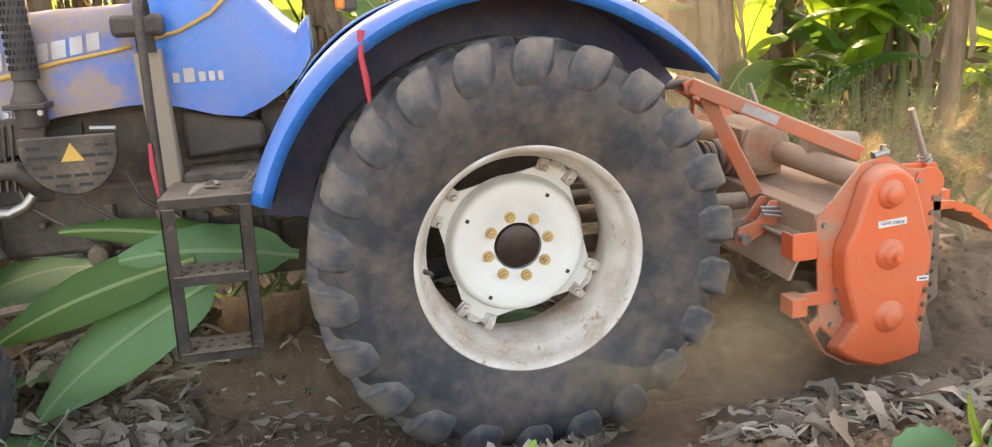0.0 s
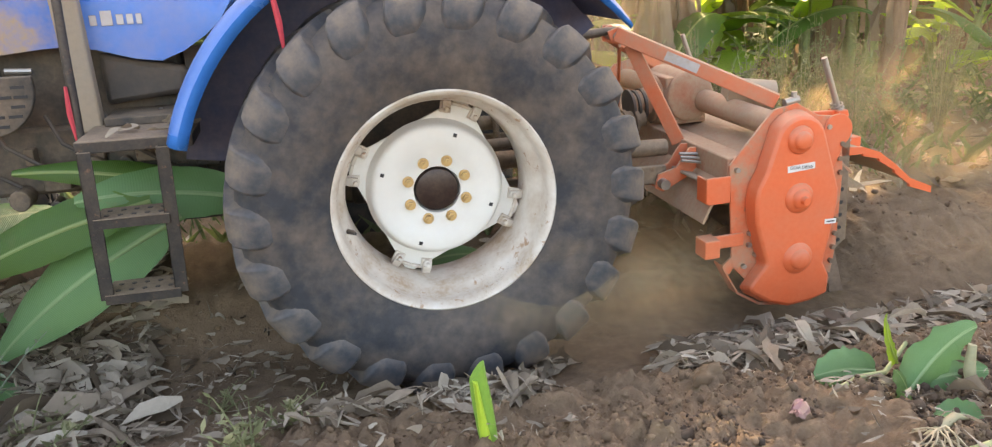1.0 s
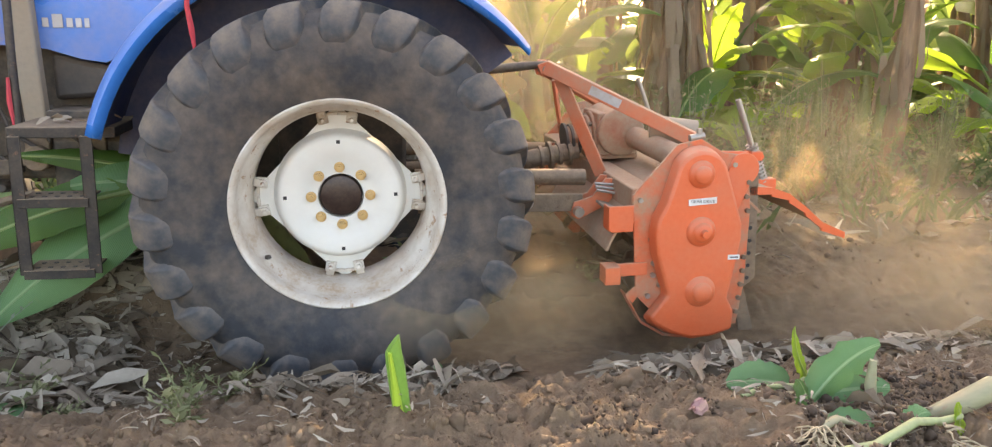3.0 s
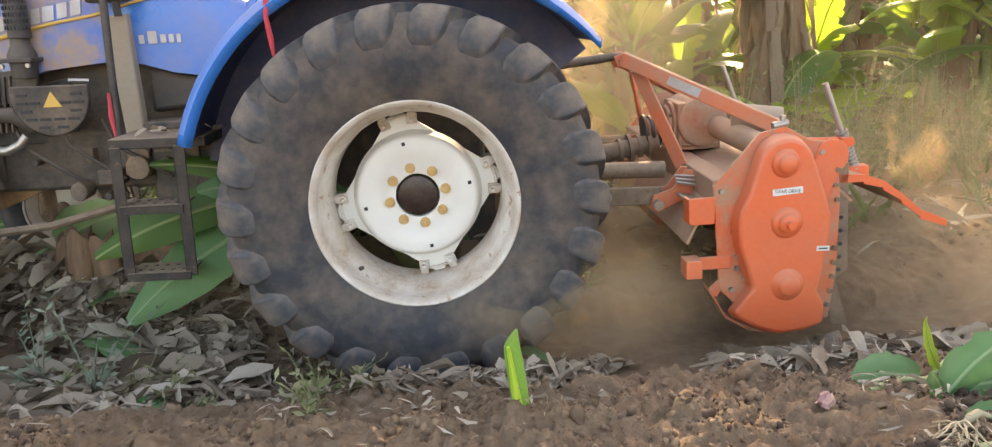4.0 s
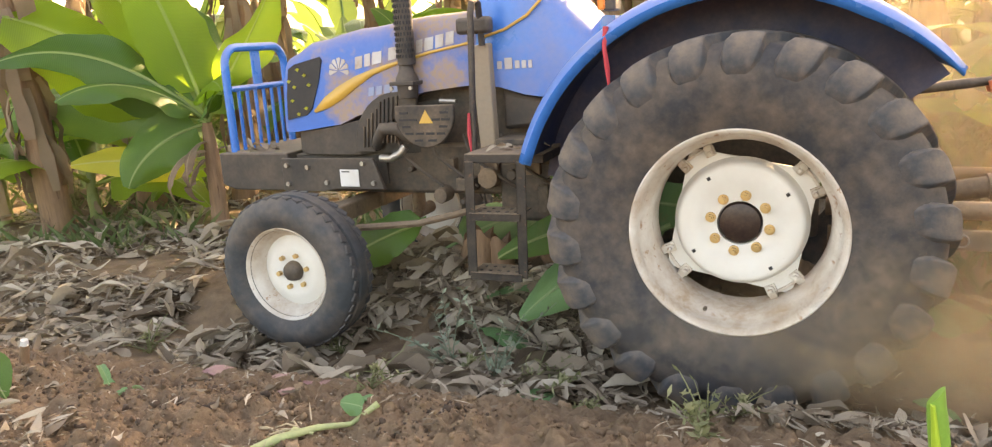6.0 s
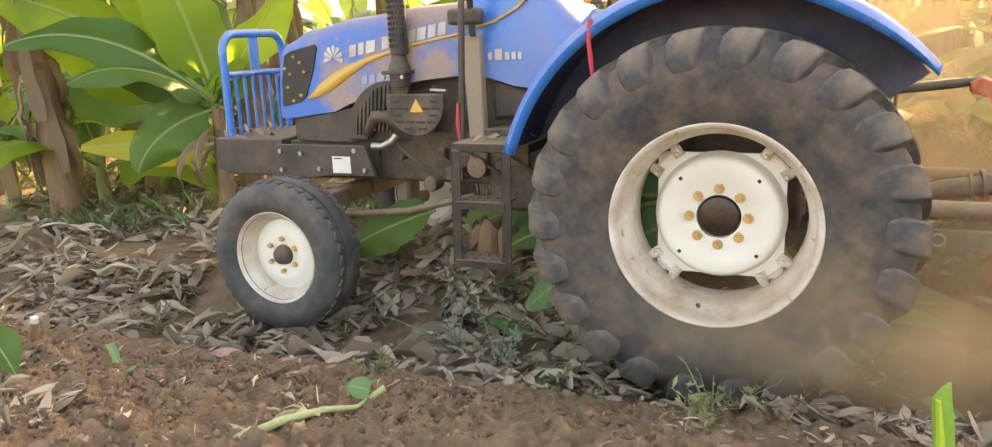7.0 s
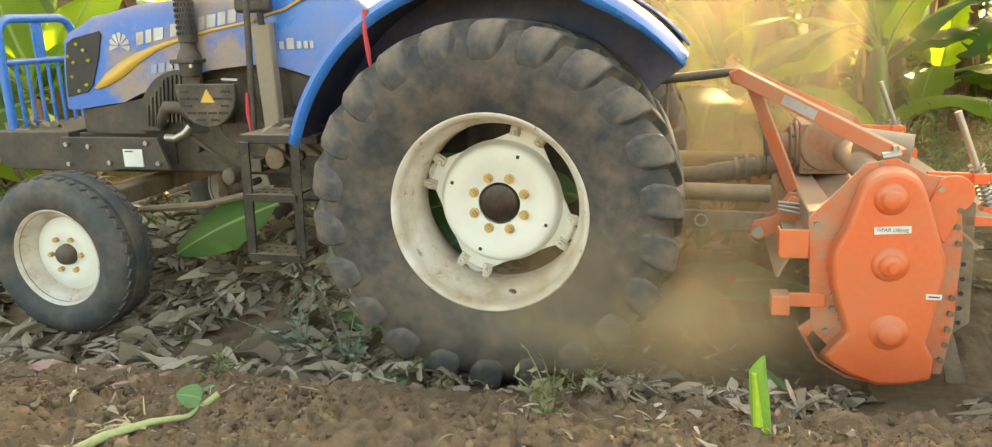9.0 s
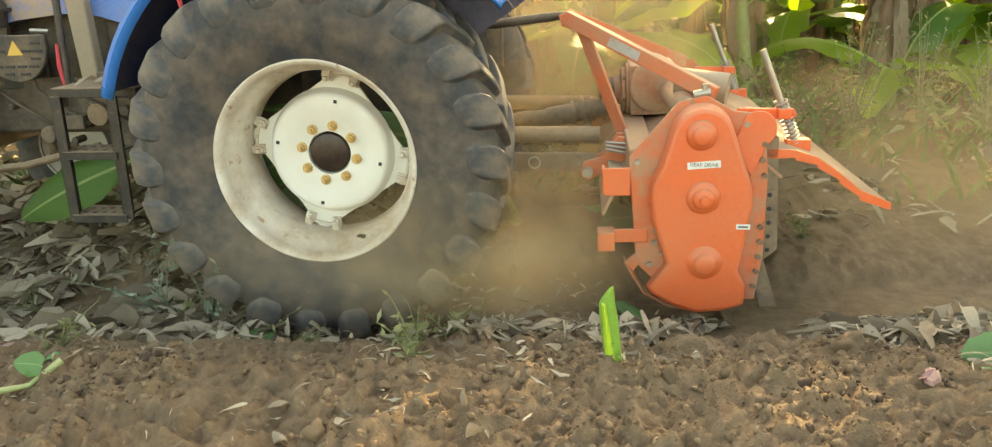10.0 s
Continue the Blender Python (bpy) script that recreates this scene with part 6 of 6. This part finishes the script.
def build_cut_leaves():
    """Fresh leaves that lie flattened beside the track, and cut pieces on the bank."""
    r = random.Random(71)
    # a felled sucker under the tractor: blades that spread from one stem
    ob = new("felled_banana_plant")
    base = Vector((-0.70, 0.60, 0.58))
    bm = B()
    add_tube(bm, [(-0.45, 0.85, 0.0), (-0.55, 0.74, 0.30), base], [0.05, 0.045, 0.025], 10)
    part("pseudostem", bm, M_STEMG, ob, "green felled stem")
    for b0, yaw, elev, L, wd, droop, mat, roll, fold in (
            ((-0.09, -0.05, 0.06), 180, 20, 0.8, 0.12, 22, M_LEAF, -1.0, 0.25), ((-0.06, -0.10, 0.07), 180, 12, 0.62, 0.20, 22, M_LEAF_CUT, -1.15, 0.1),
            ((-0.42, -0.12, 0.10), 180, -12, 0.74, 0.20, 20, M_LEAF, -1.1, 0.15), ((-0.32, -0.14, 0.04), 181, -26, 0.84, 0.28, 22, M_LEAF_CUT, -1.1, 0.2)):
        leaf_part(ob, r, base + Vector(b0), radians(yaw), radians(elev), L, wd, radians(droop), mat, fold, 0.03, "broad green blade", roll=roll, petiole=0.10)
    tagged(ob, "felled young banana plant with limp green blades", "banana plant")
    spots = [(-2.05, 0.62, 12, 0.75, 0.34, "leaf"), (-2.3, 0.9, 40, 0.9, 0.36, "leaf"), (0.35, 0.95, 200, 0.7, 0.32, "leaf"), (-1.42, 0.10, 250, 0.30, 0.22, "leaf"), (-1.60, 0.30, 140, 0.5, 0.22, "leaf")]
    for x, y, yaw, L, wd, nm in spots:
        o = leaf_part(None, r, (0, 0, 0.03), radians(yaw), radians(25), L, wd, radians(60), M_LEAF_CUT, 0.1, 0.05, name="fallen_leaf", roll=r.uniform(-0.5, 0.5))
        o.matrix_basis = pose(x, y, height(x, y))
        tagged(o, "fresh green banana leaf lying on dry litter", "banana leaf", "fallen leaves")
    o = leaf_part(None, r, (0, 0, 0), radians(187), radians(-20), 0.60, 0.27, radians(14), M_LEAF, 0.1, 0.04, name="fallen_leaf", roll=-1.0, petiole=0.1)
    o.matrix_basis = pose(-2.26, 0.68, 0.56)
    tagged(o, "fresh green banana leaf leaning on the litter", "banana leaf", "fallen leaves")
    # brown cut stems below the tractor
    for x, y, lean, rad, tall in ((-2.02, 0.78, 4, 0.055, 0.30), (-1.90, 0.80, -6, 0.06, 0.27), (-2.12, 0.86, 12, 0.05, 0.22)):
        bm = B()
        secs = []
        for i in range(6):
            u = i / 5
            secs.append([(math.cos(a) * rad * (1.15 - 0.2 * u) * (1 + 0.12 * math.sin(5 * a + i)), math.sin(a) * rad * (1.15 - 0.2 * u), -0.05 + tall * u + (0.03 * math.sin(3 * a) if i == 5 else 0)) for a in (2 * math.pi * k / 14 for k in range(14))])
        loft(bm, secs)
        o = part("cut_stem", bm, M_BARK, None, smooth=50)
        o.matrix_basis = pose(x, y, height(x, y), 0, lean, 0)
        tagged(o, "brown cut banana stem stub in litter", "stem stub", "cut stems")
    bm = B()
    add_tube(bm, [(-0.5, 0, 0.0), (-0.2, 0.02, 0.02), (0.15, 0, 0.0), (0.5, -0.02, 0.01)], [0.06, 0.07, 0.065, 0.05], 12)
    o = part("log", bm, M_BARK, None, smooth=60)
    o.matrix_basis = pose(-1.75, 1.0, height(-1.75, 1.0) + 0.06, 0, 0, 8)
    tagged(o, "brown fallen banana stem lying in litter", "log")
    # cut pieces on the bank
    heap = [(-1.95, -0.66, 30, 0.08, 0.035), (-2.9, -0.80, 150, 0.11, 0.035), (-2.82, -0.84, 60, 0.07, 0.03), (0.02, 0.0, 120, 0.20, 0.09)]
    for x, y, yaw, L, wd in heap:
        o = leaf_part(None, r, (0, 0, 0.02), radians(yaw), radians(r.uniform(15, 50)), L * 1.3, wd, radians(80), M_LEAF_CUT, r.uniform(-0.3, 0.3), 0.1, name="leaf_piece", n=8, petiole=0.05)
        o.matrix_basis = pose(x, y, height(x, y))
        tagged(o, "torn piece of fresh green banana leaf", "leaf piece", "torn leaf pieces")
    # a torn-out sucker: upright blades, pale sheaths and a fringe of roots
    ob = new("uprooted_banana_plant")
    for c, yaw, elev, L, wd, droop, mat, roll, fold in (
            ((1.02, -0.72, 0.035), 183, 14, 0.22, 0.14, 26, M_LEAF_CUT, -0.95, 0.1), ((0.98, -0.90, 0.0), 5, 52, 0.27, 0.115, 48, M_LEAF_CUT, 1.0, 0.4), ((1.00, -0.88, 0.02), -12, 14, 0.22, 0.13, 20, M_LEAF_CUT, 1.0, 0.2),
            ((1.02, -0.80, 0.04), 165, 62, 0.16, 0.055, -30, M_LEAF_LITE, -0.8, 0.2), ((0.95, -0.95, -0.01), 100, 75, 0.12, 0.10, 60, M_LEAF, 0.3, 0.3), ((1.27, -1.14, -0.01), 100, 80, 0.10, 0.06, 10, M_LEAF_LITE, 0.2, 0.1),
            ((1.05, -1.08, 0.0), 150, 22, 0.12, 0.07, 50, M_LEAF_CUT, -0.6, -0.2), ((1.10, -1.14, 0.0), 20, 25, 0.11, 0.06, 60, M_LEAF_CUT, 0.7, 0.2), ((0.93, -1.33, 0.0), 60, 45, 0.10, 0.06, 40, M_LEAF_CUT, 0.6, 0.1),
            ((1.00, -1.38, 0.0), 300, 30, 0.09, 0.05, 40, M_LEAF_CUT, 0.8, 0.1), ((1.02, -1.42, -0.01), 20, 26, 0.2, 0.14, 30, M_LEAF, 0.9, 0.25)):
        leaf_part(ob, r, (c[0] - 1.0, c[1] + 0.9, c[2] + height(c[0], c[1]) - height(1.0, -0.9)), radians(yaw), radians(elev), L, wd, radians(droop), mat, fold, 0.16, "torn limp green blade", roll=roll, petiole=0.06, n=14)
    zero = height(1.0, -0.9)

    def on(x, y, up):
        return Vector((x - 1.0, y + 0.9, height(x, y) - zero + up))
    for pts, rads, mat in (
            ([on(0.80, -0.83, 0.0), on(0.90, -0.80, 0.02), on(1.02, -0.76, 0.03), on(1.12, -0.72, 0.05)], [0.010, 0.009, 0.008, 0.006], M_PETIOLE),
            ([on(0.84, -1.22, 0.01), on(0.96, -1.21, 0.022), on(1.10, -1.17, 0.035), on(1.20, -1.14, 0.042), on(1.28, -1.12, 0.05)], [0.016, 0.014, 0.012, 0.012, 0.008], M_PETIOLE),
            ([on(0.80, -1.15, 0.0), on(0.90, -1.13, 0.02), on(1.04, -1.06, 0.02)], [0.012, 0.010, 0.006], M_SHEATH),
            ([on(1.15, -0.94, -0.02), on(1.14, -0.93, 0.04), on(1.15, -0.92, 0.10)], [0.014, 0.016, 0.011], M_SHEATH),
            ([on(1.24, -1.05, 0.0), on(1.33, -1.06, 0.035), on(1.42, -1.07, 0.07), on(1.46, -1.08, 0.075), on(1.485, -1.09, 0.05), on(1.49, -1.10, 0.0)], [0.020, 0.030, 0.033, 0.026, 0.014, 0.006], M_SHEATH)):
        bm = B()
        add_tube(bm, pts, rads, 10)
        for v in bm.verts:
            v.co += 0.004 * noise.noise_vector(v.co * 45)
        part("stalk", bm, mat, ob, "pale torn leaf stalk", smooth=60)
    for (cx, cy), n, aim in (((0.84, -1.18), 34, 200), ((0.98, -0.84), 14, 230), ((1.20, -1.20), 16, 300)):
        for k in range(n):
            a = radians(aim + r.uniform(-75, 75))
            L = r.uniform(0.04, 0.13)
            p = on(cx + r.uniform(-0.03, 0.03), cy + r.uniform(-0.03, 0.03), 0.012)
            e = r.uniform(-0.1, 0.45)
            pts = [p + Vector((math.cos(a + 0.5 * u * r.uniform(-1, 1)) * L * u, math.sin(a) * L * u, L * u * e - 0.05 * u * u * L / 0.1)) for u in (0, 0.35, 0.7, 1.0)]
            part("root", add_tube(B(), pts, [0.0032, 0.0026, 0.002, 0.0008], 4), M_ROOT, ob)
    ob.matrix_basis = pose(1.0, -0.9, zero)
    tagged(ob, "uprooted young banana plant, torn green blades and roots", "banana plant")
    # a folded leaf and a cut stub farther along the bank
    ob = new("folded_leaf")
    for yaw, elev, L, wd, roll in ((-8, -38, 0.20, 0.13, 1.0), (230, -55, 0.19, 0.13, -0.7)):
        leaf_part(ob, r, (0, 0, 0.15), radians(yaw), radians(elev), L, wd, radians(25), M_LEAF, 0.35, 0.04, "limp half of the leaf", roll=roll, petiole=0.04, n=9)
    bm = B()
    add_tube(bm, [(0, 0, -0.03), (0.005, 0.01, 0.08), (0.0, 0, 0.18)], [0.008, 0.007, 0.004], 8)
    part("stalk", bm, M_PETIOLE, ob, "pale leaf stalk", smooth=60)
    ob.matrix_basis = pose(-3.28, -1.0, height(-3.28, -1.0))
    tagged(ob, "folded green banana leaf hanging over the soil", "banana leaf")
    bm = B()
    add_tube(bm, [(0, 0, -0.04), (0.004, 0, 0.04), (0.022, 0.0, 0.10)], [0.022, 0.019, 0.016], 10)
    ob = part("cut_stem", bm, M_BARK, None, smooth=50)
    ob.matrix_basis = pose(-3.31, -0.80, height(-3.31, -0.80))
    bm = B()
    add_tube(bm, [(0.020, 0, 0.098), (0.027, -0.002, 0.122)], [0.016, 0.014], 7)
    part("cut_end", bm, M_LABEL, ob, "white freshly cut end")
    tagged(ob, "short brown cut stub with a white end", "stem stub", "cut stems")
    # a broken stalk with a scrap of blade
    ob = new("broken_leaf_stalk")
    x0, y0 = -1.92, -0.99
    z0 = height(x0, y0)

    def lie(x, y, up):
        return Vector((x - x0, y - y0, height(x, y) - z0 + up))
    for pts, rads in (([lie(-2.06, -1.18, 0.0), lie(-1.98, -1.08, 0.022), lie(-1.90, -0.98, 0.026), lie(-1.83, -0.90, 0.035), lie(-1.765, -0.835, 0.045)], [0.015, 0.014, 0.008, 0.009, 0.010]),
                      ([lie(-1.985, -1.05, 0.02), lie(-1.95, -1.02, 0.035), lie(-1.90, -1.00, 0.03)], [0.006, 0.012, 0.005]),
                      ([lie(-2.10, -1.16, 0.0), lie(-2.03, -1.16, 0.012), lie(-1.97, -1.13, 0.0)], [0.010, 0.012, 0.007])):
        bm = B()
        add_tube(bm, pts, rads, 10)
        for v in bm.verts:
            v.co += 0.005 * noise.noise_vector(v.co * 40) - Vector((0, 0, 0.010))
        part("stalk", bm, M_PETIOLE, ob, "pale green torn stalk", smooth=60)
    leaf_part(ob, r, lie(-1.80, -0.87, 0.03), radians(200), radians(20), 0.07, 0.075, radians(20), M_LEAF_CUT, 0.1, 0.1, "scrap of blade", roll=-1.0, petiole=0.03, n=6)
    for k in range(16):
        a, L = radians(r.uniform(120, 240)), r.uniform(0.05, 0.14)
        p = lie(-1.98 + r.uniform(-0.03, 0.05), -0.98 + r.uniform(-0.05, 0.05), 0.012)
        bm = add_tube(B(), [p, p + Vector((math.cos(a) * L * 0.5, math.sin(a) * L * 0.5, 0.012)), p + Vector((math.cos(a) * L, math.sin(a) * L, 0.0))], [0.003, 0.003, 0.001], 4)
        part("fibre", bm, M_ROOT, ob)
    ob.matrix_basis = pose(x0, y0, z0)
    tagged(ob, "broken pale green banana leaf stalk on soil", "leaf stalk")
    for x, y, L, wd, yaw in ((-2.79, -0.33, 0.17, 0.085, 3), (-2.48, -0.35, 0.14, 0.06, -12), (-2.28, -0.40, 0.09, 0.03, 20), (0.62, -0.92, 0.045, 0.045, 40), (-2.3, -0.62, 0.14, 0.05, 30)):
        bm = B()
        secs = []
        for j in range(7):
            u = j / 6
            w = wd / 2 * math.sin(math.pi * (0.12 + 0.78 * u))
            secs.append([(L * (u - 0.5) + 0.012 * math.sin(7 * a + L * 90), math.cos(a) * w * (1 + 0.18 * math.sin(9 * u + 3 * a)), 0.42 * w * math.sin(a) + 0.010 * math.sin(5 * u + wd * 70)) for a in (2 * math.pi * k / 12 for k in range(12))])
        loft(bm, secs)
        o = part("flower_bract", bm, M_PINK, None)
        o.matrix_basis = pose(x, y, height(x, y) + 0.012, 0, 0, yaw)
        tagged(o, "pinkish banana flower bract half in soil", "bract", "flower bracts")


build_cut_leaves()

# ---- airborne dust ----


def build_dust(name, label, seed, spots, material):
    """Thin billowed wisps of dust about the tiller."""
    cloud = tagged(new(name), label, "dust", kind="stuff")
    for x, y, z, w, h in spots:
        bm = B()
        uvl = bm.loops.layers.uv.new("UVMap")
        n = 10
        g = [[bm.verts.new((x + (i / n - 0.5) * w, y + 0.18 * noise.noise(Vector((x + i * 0.35 + seed, j * 0.35, y))), z + (j / n - 0.5) * h)) for i in range(n + 1)] for j in range(n + 1)]
        for j in range(n):
            for i in range(n):
                f = bm.faces.new((g[j][i], g[j][i + 1], g[j + 1][i + 1], g[j + 1][i]))
                for loop, (a, b) in zip(f.loops, ((i, j), (i + 1, j), (i + 1, j + 1), (i, j + 1))):
                    loop[uvl].uv = (a / n, b / n)
        part("dust_wisp", bm, material, cloud, smooth=180)
    return cloud


dust_cloud = build_dust("dust_cloud", "thin golden dust cloud raised by the tiller", 0.0,
                        [(0.98, 0.72, 0.22, 1.1, 0.8), (1.0, 1.15, 0.45, 1.7, 1.5), (1.05, 1.9, 0.95, 2.2, 2.0), (2.75, 1.1, 0.36, 1.9, 0.7), (2.9, 1.9, 0.50, 2.8, 0.9), (0.75, 2.2, 1.2, 2.4, 2.2), (0.9, 2.9, 1.3, 3.0, 2.4), (0.62, -0.02, 0.30, 1.2, 0.55)], M_DUST)
# the cloud that creeps forward low along the track and hangs round the rear wheel later on
creeping_dust = build_dust("creeping_dust", "low golden dust hanging along the wheel track", 7.0,
                           [(0.50, -0.08, 0.40, 1.8, 0.75), (0.75, 0.02, 0.42, 1.5, 0.9), (0.10, -0.14, 0.34, 1.9, 0.5), (0.65, 0.45, 0.50, 1.2, 1.2), (0.6, 1.3, 1.1, 1.8, 1.8), (2.2, 0.6, 0.35, 1.6, 0.7)], M_DUST_THIN)


# ---- what moves ----
TRAVEL = [0.000, 0.112, 0.217, 0.321, 0.439, 0.566, 0.694, 0.800, 0.914, 1.033, 1.153]
SPIN, PHASE = 10.93, 58.3


def tractor_pose(t):
    """The tractor rolls towards -x at a crawl and turns a little to its right."""
    u = t / 10
    k = min(9, int(t))
    s = TRAVEL[k] + (TRAVEL[k + 1] - TRAVEL[k]) * (t - k)
    yaw, side = -3.559 * u + -1.844 * u * (1 - u), -0.0129 * u + 0.0689 * u * (1 - u)
    return Matrix.Translation((-s, MID_Y + side, 0)) @ Matrix.Rotation(radians(yaw), 4, "Z") @ Matrix.Translation((0, -MID_Y, 0))


def motions():
    times = [0.5 * k for k in range(21)]
    walk(tractor, [(t, tractor_pose(t)) for t in times])
    walk(dust_cloud, [(t, tractor_pose(t)) for t in times])
    walk(creeping_dust, [(t, tractor_pose(t) @ Matrix.Translation((table([(0, 2.6), (4, 1.9), (6.5, 0.1), (7.5, 0.0)], t), 0, 0))) for t in times])
    hang = Matrix.Translation((1.405, 0, 0.588)) @ Matrix.Rotation(radians(-1.5), 4, "Y") @ Matrix.Translation((-1.40, 0.015, -0.60))
    walk(tiller, [(t, tractor_pose(t) @ hang) for t in times])
    for wheel, x, y, z, rate, start, turned in ((rear_wheel, 0, 0.20, HUB_Z, SPIN, PHASE, 0), (rear_far, 0, 1.70, HUB_Z, SPIN, PHASE, 1),
                                                (front_wheel, -2.06, 0.185, 0.395, 16.8, 10, 0), (front_far, -2.06, 1.715, 0.395, 16.8, 10, 1)):
        walk(wheel, [(t, pose(x, y, z, 0, (start + rate * t) * (1 if turned else -1), 180 * turned)) for t in times])
    walk(rotor, [(0.1 * k, pose(1.42, 0, 0.30, 0, -75.0 * k, 0)) for k in range(101)])


motions()
